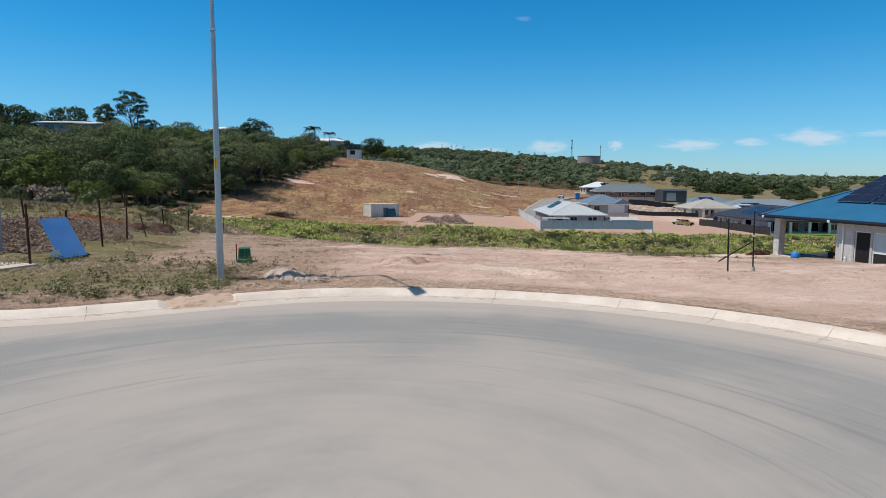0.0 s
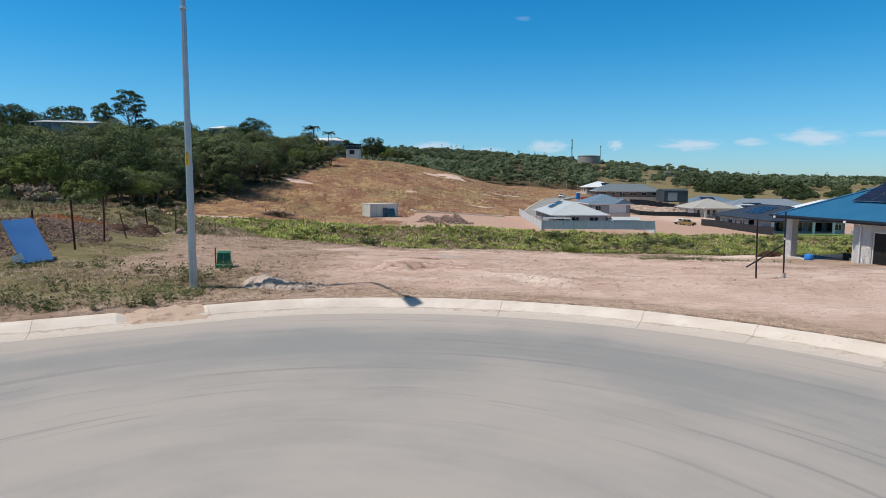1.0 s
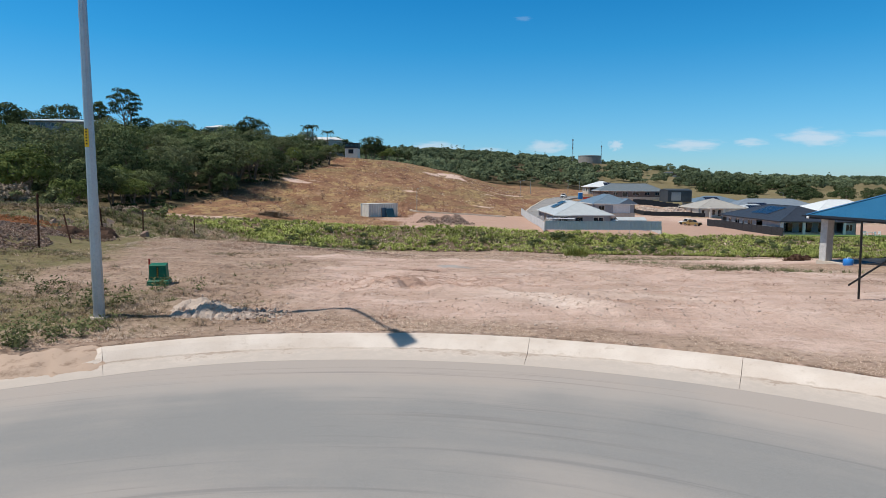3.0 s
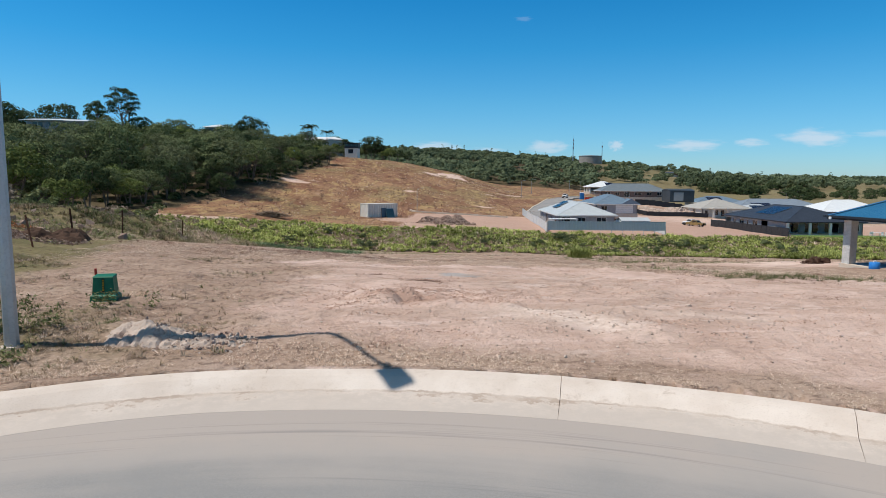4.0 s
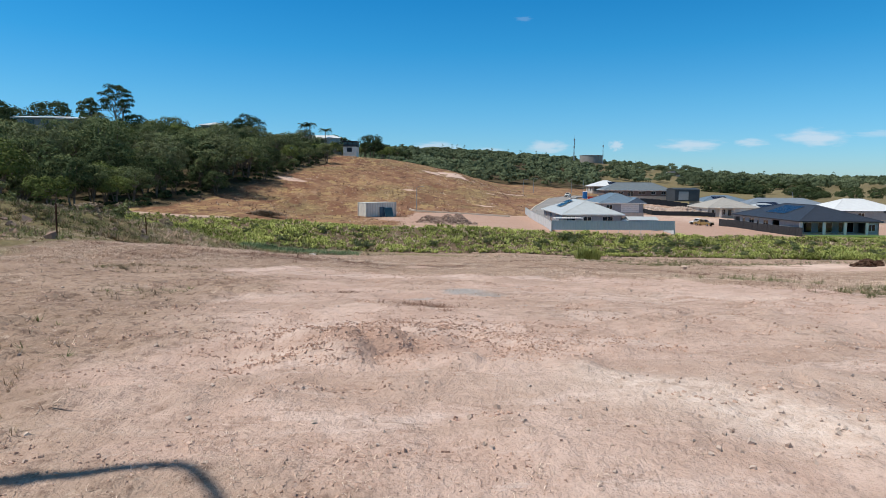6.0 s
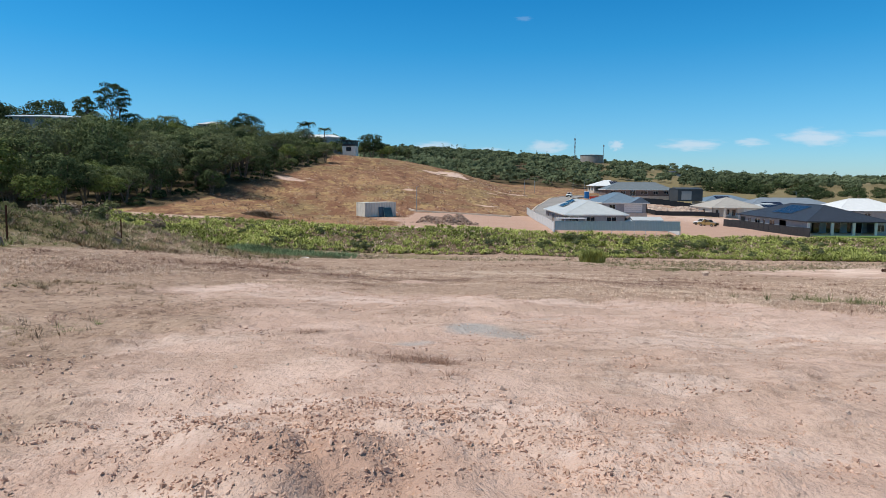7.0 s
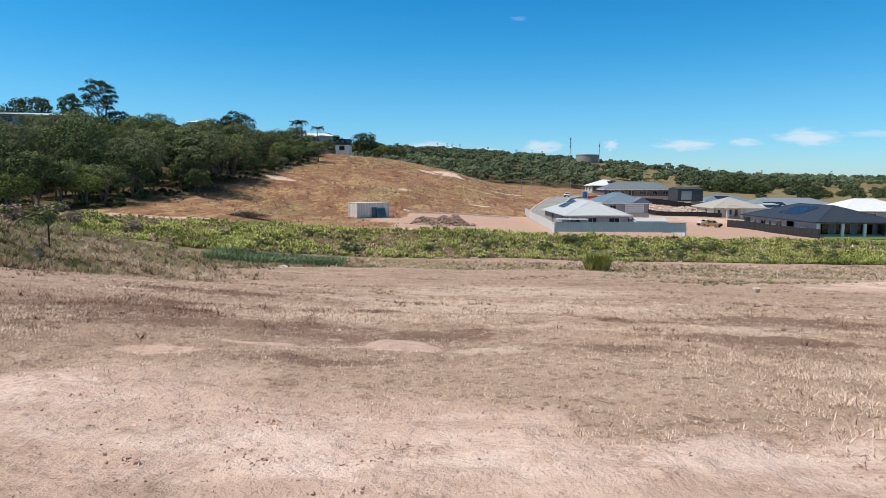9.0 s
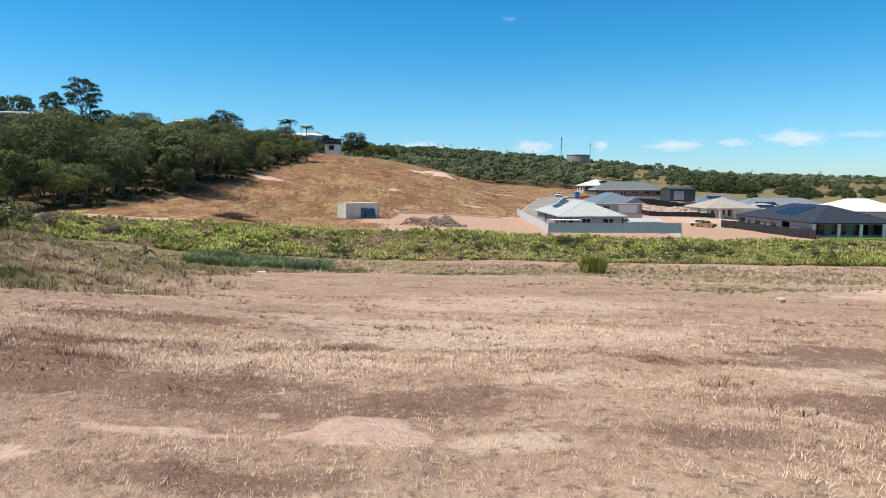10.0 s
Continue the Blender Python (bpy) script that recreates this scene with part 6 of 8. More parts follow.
def dark_house():
    """Dark-roofed house with a deep patio behind white piers."""
    L, W = 18.5, 32
    gaps = [(0.7, 5.0, 0.0, 2.45, "gap"), (5.6, 9.6, 0.0, 2.45, "gap"), (10.2, 14.4, 0.0, 2.45, "gap"), (15.0, 16.6, 0.6, 2.1, "window")]
    west = [(0.6, 3.2, 0.1, 2.2, "gap"), (4.5, 6.0, 0.6, 2.1, "window"), (8, 10.5, 0.1, 2.2, "door"), (12, 13, 0.6, 2.1, "window"), (15, 17.4, 0.1, 2.2, "door"), (19.4, 22.4, 0.0, 2.4, "gap")]
    ob = house(pose(86.3, 164, -9.2), L, W, 2.65, 19, ROOF_DARK, GREY_WALL, {"south": gaps, "west": west}, "large low house with near-black hip roof and white piers", edge=DARK_TRIM, slab=1.2)
    inner = [(1.0, 4.6, 0.0, 2.3, "door"), (6.0, 9.2, 0.0, 2.3, "door"), (10.6, 14.0, 0.0, 2.3, "door")]
    side = pose(-L / 2 + 0.8, -W / 2 + 4.2, 0)
    part("patio_wall", moved(wall_panel(15, 2.6, [i[:4] for i in inner], 0.2), side), GREY_WALL, ob)
    put_openings(side, inner, ob)
    for x in (-8.5, -3.4, 1.2, 5.9):
        part("pier", box(x - 0.28, x + 0.28, -W / 2 + 0.3, -W / 2 + 0.58, -0.3, 2.6), WHITE, ob, "white square pier")
    solar_array(slope_pose(L, W, 2.77, 19, "west", 12.0, 3.2), 8, 3, ob)
    lawn = tagged(part("lawn", box(78.6, 104, 144.6, 148.2, -10.2, -9.42), plain("lawn_green", (0.09, 0.16, 0.03), (0.13, 0.2, 0.05), 1.5, 0.95, 0, 0.02, 20)), "narrow strip of green lawn before the dark house", "lawn", kind="structure")
    table = thing("outdoor_setting", pose(97.2, 147.0, -9.42, 0, 0, 8), "white outdoor table with benches on the lawn", "outdoor table")
    part("top", box(-1.1, 1.1, -0.45, 0.45, 0.7, 0.76, 0.01), WHITE, table)
    for x in (-0.9, 0.9):
        for y in (-0.35, 0.35):
            part("leg", box(x - 0.04, x + 0.04, y - 0.04, y + 0.04, 0, 0.7), WHITE, table)
    chair = thing("chair", pose(95.6, 146.6, -9.42, 0, 0, 20), "white plastic garden chair on the lawn", "chair", "chairs on the lawn")
    part("seat", box(-0.26, 0.26, -0.26, 0.26, 0.4, 0.45, 0.02), WHITE, chair)
    part("backrest", box(-0.26, 0.26, 0.22, 0.27, 0.45, 0.95, 0.02), WHITE, chair)
    for x in (-0.22, 0.22):
        for y in (-0.22, 0.22):
            part("leg", box(x - 0.025, x + 0.025, y - 0.025, y + 0.025, 0, 0.4), WHITE, chair)
    for x, y, t in ((98.9, 146.4, -30), (96.6, 148.0, 170), (97.8, 146.0, 0)):
        copy_thing(chair, pose(x, y, -9.42, 0, 0, t))


dark_house()

barn = thing("steel_shed", pose(100, 271, -5.0), "big plain dark-grey steel shed", "shed")
BARN = ribbed("barn_sheet", (0.045, 0.055, 0.065), (0.06, 0.07, 0.08), 0.4, "X", 0.5, 0, 0.04)
for wall in (box(-6.5, 3.5, -5, -4.9, -0.8, 4.0), box(-6.5, 3.5, 4.9, 5, -0.8, 4.0), box(-6.5, -6.4, -4.9, 4.9, -0.8, 4.0), box(3.4, 3.5, -4.9, 4.9, -0.8, 4.0)):
    part("wall", wall, BARN, barn)
part("roof", ([(-6.7, -5.2, 4.02), (3.7, -5.2, 4.02), (3.7, 5.2, 4.02), (-6.7, 5.2, 4.02), (-6.7, 0, 4.7), (3.7, 0, 4.7)], [(0, 1, 5, 4), (2, 3, 4, 5), (1, 2, 5), (3, 0, 4), (3, 2, 1, 0)]), BARN, barn)
part("roller_door", box(-5, -1, -5.04, -5.0, -0.2, 3.2), LAMP_GREY, barn)


def storage_box():
    """White corrugated storage shed, with a framed panel leaning on it."""
    g = ground_z(-16.4, 165.5)
    m = pose(-16.4, 165.5, g, 0, 0, 40)
    ob = thing("storage_container", m, "large off-white corrugated steel storage container", "storage container")
    def corr(n, h):
        """A fold for every 0.36 m along x."""
        v, f, k = [], [], max(4, int(n / 0.18))
        for i in range(k + 1):
            y = 0.05 if (i // 1) % 4 in (1, 2) else 0.0
            v += [(n * i / k, y, 0.12), (n * i / k, y, h)]
        f = [(2 * i, 2 * i + 2, 2 * i + 3, 2 * i + 1) for i in range(k)]
        return v, f
    l, w, h = 8.7, 3.5, 3.45
    part("side_panel", moved(corr(l, h - 0.1), pose(-l / 2, -w / 2, 0)), BOX_ROOF, ob)
    part("side_panel", moved(corr(l, h - 0.1), pose(l / 2, w / 2, 0, 0, 0, 180)), BOX_ROOF, ob)
    part("end_panel", moved(corr(w, h - 0.1), pose(-l / 2, w / 2, 0, 0, 0, -90)), BOX_ROOF, ob)
    part("end_door", moved(corr(w, h - 0.1), pose(l / 2, -w / 2, 0, 0, 0, 90)), BOX_ROOF, ob)
    part("roof", box(-l / 2 - 0.03, l / 2 + 0.03, -w / 2 - 0.03, w / 2 + 0.03, h - 0.1, h), BOX_ROOF, ob)
    part("base_frame", box(-l / 2, l / 2, -w / 2, w / 2, -0.25, 0.12), LAMP_GREY, ob)
    for x in (-l / 2, l / 2):
        for y in (-w / 2, w / 2):
            part("corner_post", box(x - 0.09, x + 0.09, y - 0.09, y + 0.09, -0.2, h + 0.01), BOX_ROOF, ob)
    lean = thing("window_frame", m @ pose(1.6, -w / 2 - 1.0, 0.0, -20, 0, 0), "framed teal sash leaning on the storage container", "window frame")
    part("panel", box(-0.9, 1.3, 0.0, 0.05, 0.0, 2.2), TEAL, lean)
    part("frame", frame_ring(-1.0, 1.4, -0.1, 2.3, -0.03, 0.0, 0.1), plain("teal_frame", (0.12, 0.22, 0.25), (0.16, 0.27, 0.3), 2, 0.5), lean)
    back = thing("steel_sheet", m @ pose(0.2, -w / 2 - 0.35, 0.0, -7, 0, 0), "dark blue sheet propped on the container wall", "steel sheet")
    part("panel", box(-0.7, 0.7, 0.0, 0.06, 0.0, 2.4), plain("slate_blue", (0.06, 0.11, 0.16), (0.09, 0.15, 0.2), 2, 0.5), back)


storage_box()


def heap(name, x, y, rx, ry, n, size, material, seed, label, category, tall):
    """A tipped heap: rough mound of broken pieces."""
    rng = np.random.RandomState(seed)
    ob = thing(name, on_ground(x, y), label, category)
    k, v = 26, []
    bumps = [(rng.uniform(-0.7, 0.7) * rx, rng.uniform(-0.4, 0.4) * ry, rng.uniform(0.5, 1)) for _ in range(7)]
    def hz(u, w):
        return tall * max((b * math.exp(-((u - p) / (0.32 * rx)) ** 2 - ((w - q) / (0.5 * ry)) ** 2) for p, q, b in bumps)) if abs(u) < rx * 1.3 else 0
    for i in range(k):
        for j in range(k):
            u, w = (i / (k - 1) * 2 - 1) * rx * 1.2, (j / (k - 1) * 2 - 1) * ry * 1.2
            v.append((u, w, hz(u, w) - 0.12))
    part("core", (v, [(i * k + j, (i + 1) * k + j, (i + 1) * k + j + 1, i * k + j + 1) for i in range(k - 1) for j in range(k - 1)]), material, ob, smooth=True)
    vs, fs, c = [], [], 0
    kinds = [lump(rng, 1.0) for _ in range(10)]
    for _ in range(n):
        u, w = rng.normal(0, 0.42) * rx, rng.normal(0, 0.4) * ry
        lv, lf = kinds[rng.randint(10)]
        vs.append(turned(lv, rng) * rng.uniform(0.5, 1.3) * size + (u, w, hz(u, w)))
        fs += [tuple(i + c for i in q) for q in lf]
        c += len(lv)
    tagged(part("debris", (np.concatenate(vs).tolist(), fs), material, ob), kind="stuff")


heap("rubble_heap", 0.1, 149.5, 5.9, 2.6, 1500, 0.2, RUBBLE, 21, "heap of pinkish broken rubble and soil on the bare bench", "rubble", 1.9)
heap("stone_stockpile", 77, 226, 10, 6, 1100, 0.42, STONE, 22, "stockpile of pale broken stone between dark fences", "stone", 1.7)
heap("soil_heap", 25.7, 50.2, 0.9, 0.7, 260, 0.07, ROOT_SOIL, 23, "small heap of dug brown soil beyond the patio", "soil", 0.4)


def car(m, paint, label, tray=False):
    """A utility: nose, cab with glass, tray or tub, four wheels."""
    ob = thing("car", m, label, "car", "parked vehicles")
    w = 0.92
    def slab(profile, y0, y1, inset=0.0):
        n = len(profile)
        v = [(x, y0, z) for x, z in profile] + [(x, y1, z) for x, z in profile]
        return v, [tuple(range(n)), tuple(range(2 * n - 1, n - 1, -1))] + [((i + 1) % n, i, n + i, n + (i + 1) % n) for i in range(n)]
    body = [(-2.6, 0.45), (2.4, 0.4), (2.62, 0.6), (2.6, 0.95), (2.35, 1.08), (1.05, 1.15), (-0.6 if tray else -2.6, 1.12), (-2.62, 0.95) if not tray else (-0.7, 0.7)]
    if tray:
        body = [(-2.6, 0.5), (2.4, 0.4), (2.62, 0.6), (2.6, 0.95), (2.35, 1.08), (1.05, 1.15), (-0.6, 1.12), (-0.62, 0.7), (-2.6, 0.68)]
    part("body", slab(body, -w, w), paint, ob)
    cab = [(1.1, 1.14), (0.45, 1.72), (-0.5, 1.76), (-0.75 if tray else -1.5, 1.12)]
    part("cab", slab(cab, -w + 0.1, w - 0.1), paint, ob)
    part("side_glass", joined([slab([(0.92, 1.18), (0.4, 1.64), (-0.45, 1.67), (-0.6, 1.18)], s * (w - 0.1) - 0.012, s * (w - 0.1) + 0.012) for s in (-1, 1)]), GLASS, ob)
    part("windscreen", ([(1.09, -0.72, 1.19), (1.09, 0.72, 1.19), (0.52, 0.66, 1.68), (0.52, -0.66, 1.68), (1.05, -0.72, 1.17), (1.05, 0.72, 1.17), (0.48, 0.66, 1.66), (0.48, -0.66, 1.66)], [(0, 1, 2, 3), (7, 6, 5, 4), (0, 3, 7, 4), (1, 5, 6, 2), (3, 2, 6, 7)]), GLASS, ob)
    part("grille", box(2.58, 2.65, -0.5, 0.5, 0.62, 0.86), BLACK_STEEL, ob)
    part("bumper", box(2.5, 2.7, -0.85, 0.85, 0.4, 0.58, 0.03), BLACK_STEEL, ob)
    for s in (-1, 1):
        part("headlight", box(2.45, 2.64, s * 0.72 - 0.15, s * 0.72 + 0.15, 0.78, 0.95, 0.02), ALUMINIUM, ob)
    for x in (1.65, -1.6):
        for s in (-1, 1):
            wheel = part("wheel", tube([(x, s * 0.68, 0.37), (x, s * 0.94, 0.37)], 0.37, 16), BLACK_STEEL, ob)
            part("rim", tube([(x, s * 0.93, 0.37), (x, s * 0.955, 0.37)], 0.2, 12), ALUMINIUM, wheel)
    if tray:
        part("tray", joined([box(-2.75, -0.75, -0.95, 0.95, 0.74, 0.82), box(-2.75, -0.75, -0.95, -0.91, 0.82, 1.15), box(-2.75, -0.75, 0.91, 0.95, 0.82, 1.15), box(-2.75, -2.71, -0.91, 0.91, 0.82, 1.15), box(-0.8, -0.75, -0.9, 0.9, 0.82, 1.6)]), ALUMINIUM, ob)
    return ob


CAR_WHITE = plain("car_white", (0.7, 0.7, 0.7), (0.74, 0.74, 0.73), 1, 0.3)
CAR_GOLD = plain("car_gold", (0.33, 0.24, 0.1), (0.38, 0.28, 0.13), 1, 0.3, 0.4)
car(on_ground(71.2, 183.5, -58), CAR_GOLD, "gold dual-cab utility parked on the bare lot")
car(on_ground(72.2, 189.5, 205), CAR_WHITE, "white tray-back utility parked on the bare lot", True)
car(on_ground(50.5, 268, -110) @ pose(0, 0, 0.3), CAR_WHITE, "white utility standing at the top of the hill road", True)

loo = thing("portable_toilet", on_ground(57.5, 268), "blue plastic portable toilet with a white roof", "portable toilet")
LOO = plain("loo_blue", (0.02, 0.16, 0.45), (0.03, 0.2, 0.5), 2, 0.5)
part("cabin", box(-0.8, 0.8, -0.8, 0.8, -0.1, 2.7, 0.04), LOO, loo)
part("roof", box(-0.85, 0.85, -0.85, 0.85, 2.7, 2.95, 0.1), WHITE, loo)
part("door", box(-0.5, 0.5, -0.84, -0.8, 0.1, 2.4), LOO, loo)
barrier = thing("road_barrier", on_ground(59.6, 266.5), "orange-red plastic road barrier", "road barrier", "barriers on the road")
part("body", ([(-1.2, -0.3, 0), (1.2, -0.3, 0), (1.2, 0.3, 0), (-1.2, 0.3, 0), (-1.2, -0.08, 1.1), (1.2, -0.08, 1.1), (1.2, 0.08, 1.1), (-1.2, 0.08, 1.1)], box(0, 1, 0, 1, 0, 1)[1]), RED_PAINT, barrier)
for x, y, t in ((61.8, 267.6, 14), (64.0, 268.4, 6), (62.4, 270.4, 40)):
    copy_thing(barrier, on_ground(x, y, t))

# ---- on the skyline ----
def hill_house(m, L, W, wall_h, roof_mat, wall_mat, pitch, label, slab, holes=None):
    return house(m, L, W, wall_h, pitch, roof_mat, wall_mat, holes or {"south": [(2, 5, 0.3, 2.2, "window"), (L / 2, L / 2 + 2.4, 0.1, 2.2, "door")]}, label, edge=WHITE, slab=slab)


def ridge_house():
    """Long low house under one thin white roof that falls to the valley."""
    ob = thing("house", pose(-151, 257, 22.0, 0, 0, 4), "long white-roofed house among trees on the ridge", "house")
    part("base", box(-10.5, 10.5, -4.5, 4.5, -8, 0), GREY_WALL, ob)
    part("wall", moved(wall_panel(21, 2.5, [(2, 6, 0.1, 2.2), (8, 11, 0.5, 2.1), (13, 19, 0.1, 2.2)], 0.2), pose(-10.5, -4.5, 0)), GREY_WALL, ob)
    put_openings(pose(-10.5, -4.5, 0), [(2, 6, 0.1, 2.2, "door"), (8, 11, 0.5, 2.1, "window"), (13, 19, 0.1, 2.2, "door")], ob)
    part("rear_wall", box(-10.5, 10.5, 4.3, 4.5, 0, 3.6), GREY_WALL, ob)
    for x in (-10.5, 10.3):
        part("side_wall", ([(x, -4.3, 0), (x + 0.2, -4.3, 0), (x + 0.2, 4.3, 0), (x, 4.3, 0), (x, -4.3, 2.5), (x + 0.2, -4.3, 2.5), (x + 0.2, 4.3, 3.55), (x, 4.3, 3.55)], box(0, 1, 0, 1, 0, 1)[1]), GREY_WALL, ob)
    for x0, x1, lift in ((-12.5, 4.0, 0.25), (4.0, 12.0, 0.0)):
        part("roof", moved(box(x0, x1, -6.0, 5.6, 0, 0.28), pose(0, 0, 3.0 + lift, 7, 0, 0)), ROOF_BRIGHT, ob, "thin white skillion roof")


ridge_house()
hill_house(pose(-104, 300, 23.6, 0, 0, -4), 11, 10, 2.5, ROOF_BRIGHT, CREAM, 15, "pale house roof showing over the wood", 8)
hill_house(pose(-63, 338, 20.4, 0, 0, -6), 24, 12, 2.6, ROOF_BRIGHT, CREAM, 16, "white-roofed hilltop house behind trees", 9)
block = thing("house", pose(-43.8, 309, 15.0, 0, 0, -4) @ Matrix.Diagonal((0.76, 0.76, 0.86, 1)), "two-storey black and white house with a garage on the hilltop", "house")
part("lower_wall", moved(wall_panel(8, 2.9, [(2.2, 5.4, 0.1, 2.4)], 0.25), pose(-4, -4, 0)), WHITE, block)
# dark sheet painted in for the unlit void of the garage opening
part("garage_door", box(-1.8, 1.4, -3.85, -3.8, 0.1, 2.4), DARK_TRIM, block)
part("lower_body", box(-4, 4, -3.7, 4, -2.5, 2.9), WHITE, block)
part("upper_wall", box(-4.1, 4.1, -2.6, 4.1, 2.95, 5.6), DARK_TRIM, block, "black upper storey")
part("balcony", joined([box(-4.2, 4.2, -4.6, -2.6, 2.9, 3.05), box(-4.2, 4.2, -4.6, -4.55, 3.05, 4.0)]), DARK_TRIM, block)
part("roof", box(-4.7, 4.7, -4.9, 4.6, 5.6, 5.85), DARK_TRIM, block)
for x in (-3, 0, 3):
    part("window", box(x - 1, x + 1, -2.66, -2.6, 3.2, 5.3), GLASS, block)

reservoir = thing("water_reservoir", pose(237, 1027, 35.0), "large round concrete water reservoir on the hilltop", "reservoir")
part("wall", tube([(0, 0, -4), (0, 0, 9)], 18, 40), plain("reservoir_concrete", (0.3, 0.27, 0.24), (0.36, 0.33, 0.3), 0.1, 0.95), reservoir, smooth=False)
part("roof", tube([(0, 0, 9), (0, 0, 9.5), (0, 0, 10.6)], [18.5, 18.5, 1], 40), plain("reservoir_roof", (0.35, 0.33, 0.31), (0.4, 0.38, 0.36), 0.1, 0.9), reservoir)


def mast(x, y, z, tall, width, label, dishes):
    ob = thing("radio_mast", pose(x, y, z), label, "radio mast")
    for a in range(3):
        c, s = math.cos(a * 2.094), math.sin(a * 2.094)
        part("leg", tube([(width * c, width * s, -3), (0.35 * width * c, 0.35 * width * s, tall)], 0.16, 5), GALV, ob)
    n = int(tall / 3)
    for k in range(n):
        z0, z1 = tall * k / n, tall * (k + 1) / n
        r0, r1 = width * (1 - 0.65 * k / n), width * (1 - 0.65 * (k + 1) / n)
        part("lacing", joined([tube([(r0 * math.cos(a * 2.094), r0 * math.sin(a * 2.094), z0), (r1 * math.cos((a + 1) * 2.094), r1 * math.sin((a + 1) * 2.094), z1)], 0.09, 4) for a in range(3)]), GALV, ob)
    for k, dz in enumerate(dishes):
        part("antenna", box(-0.9 + 0.5 * (k % 2), 0.9, -0.5, 0.5, dz - 1.2, dz + 1.2), LAMP_GREY, ob)
    part("tip", tube([(0, 0, tall), (0, 0, tall + 5)], 0.08, 5), GALV, ob)


mast(177.5, 873, 27, 34, 1.2, "tall lattice radio mast with antennas", (22, 27, 32))
mast(249, 1000, 30, 30, 0.8, "slim communications pole beside the reservoir", (28,))
hill_house(pose(312, 845, 12, 0, 0, 5), 36, 14, 3, ROOF_DARK, BROWN_WALL, 12, "long dark-roofed farmhouse on a far rise", 4)


# ---- plants ----
def leaf_cloud(centres, sizes, rng, up=0.35, long=1.7, facing=None, loose=0.5):
    """A small four-cornered leaf spray at each centre, turned at random but rather facing up."""
    n = len(centres)
    nor = rng.normal(0, 1, (n, 3)) + (0, 0, up * 3) if facing is None else rng.normal(0, loose, (n, 3)) + facing + (0, 0, 0.15)
    nor /= np.linalg.norm(nor, axis=1)[:, None]
    t = np.cross(nor, rng.normal(0, 1, (n, 3)))
    t /= np.linalg.norm(t, axis=1)[:, None]
    b = np.cross(nor, t)
    s = sizes[:, None]
    v = np.stack((centres - t * s * long, centres - b * s * 0.8, centres + t * s * long, centres + b * s * 0.8), 1).reshape(-1, 3)
    return v, np.arange(4 * n).reshape(-1, 4)


def fast_mesh(name, v, f, material):
    me = bpy.data.meshes.new(name)
    f = np.asarray(f)
    k = f.shape[1]
    me.vertices.add(len(v))
    me.vertices.foreach_set("co", np.asarray(v, np.float32).ravel())
    me.loops.add(f.size)
    me.loops.foreach_set("vertex_index", f.ravel().astype(np.int32))
    me.polygons.add(len(f))
    me.polygons.foreach_set("loop_start", np.arange(0, f.size, k, dtype=np.int32))
    me.update(calc_edges=True)
    me.materials.append(material)
    return me


def crown_points(rng, blobs, per, shell=0.35):
    """Points about the skins of many small balls: a broken, clumpy crown."""
    out, way = [], []
    for cx, cy, cz, r in blobs:
        d = rng.normal(0, 1, (per, 3))
        d /= np.linalg.norm(d, axis=1)[:, None]
        d[:, 2] = np.where(d[:, 2] < -0.3, -d[:, 2] * 0.6, d[:, 2])
        q = r * (1 - shell * rng.rand(per) ** 2)
        out.append(d * q[:, None] * (1.15, 1.15, 0.8) + (cx, cy, cz))
        mid = np.mean([b[:3] for b in blobs], axis=0)
        far = out[-1] - mid
        far /= np.linalg.norm(far, axis=1)[:, None] + 1e-6
        way.append(0.75 * d + 0.45 * far)
    return np.concatenate((np.concatenate(out), np.concatenate(way)), 1)


def make_tree(seed, tall, wide, low, leaf, blobs=16, per=90, size=0.2, stems=2, label="", open_crown=0.0, category="tree"):
    rng = np.random.RandomState(seed)
    ob = thing("tree", pose(0, 0, -200), label, category, "hillside trees")
    tips = []
    up, mid_z = tall * (1 - low) / 2, tall * (1 + low) / 2
    for k in range(blobs):
        a = 2.4 * k + rng.uniform(0, 0.7)
        c = 1 - 1.75 * (k + 0.5) / blobs
        ring = math.sqrt(max(0.0, 1 - c * c))
        f = rng.uniform(0.52, 0.84) + 0.2 * open_crown
        br = wide * rng.uniform(0.125, 0.21) * (1 - 0.42 * open_crown)
        tips.append((wide / 2 * f * ring * math.cos(a), wide / 2 * f * ring * math.sin(a), mid_z + up * f * c * 1.05, br))
    lots = []
    base_r = 0.018 * tall + 0.05
    for s in range(stems):
        a = 6.28 * s / stems + rng.uniform(0, 1)
        lean = 0.09 * tall if stems > 1 else 0.03 * tall
        top = Vector((lean * math.cos(a) * 1.8, lean * math.sin(a) * 1.8, tall * 0.62))
        mid = Vector((lean * math.cos(a), lean * math.sin(a), tall * 0.3)) + Vector(rng.normal(0, 0.015 * tall, 3))
        lots.append(tube([(0.1 * math.cos(a), 0.1 * math.sin(a), -0.6), mid, top], [base_r, base_r * 0.7, base_r * 0.3], 6))
        for i in range(s, len(tips), stems):
            t = tips[i]
            start = mid.lerp(top, rng.uniform(0.0, 0.9))
            end = Vector(t[:3])
            bend = start.lerp(end, 0.5) + Vector((0, 0, -0.04 * tall))
            lots.append(tube([start, bend, end], [base_r * 0.38, base_r * 0.25, 0.02], 5, False))
    part("trunk", joined(lots), BARK, ob)
    pts = crown_points(rng, tips, per)
    v, f = leaf_cloud(pts[:, :3], rng.uniform(0.6, 1.3, len(pts)) * size, rng, facing=pts[:, 3:])
    crown = new("crown", fast_mesh("crown", v, f, leaf))
    crown.parent = ob
    return ob


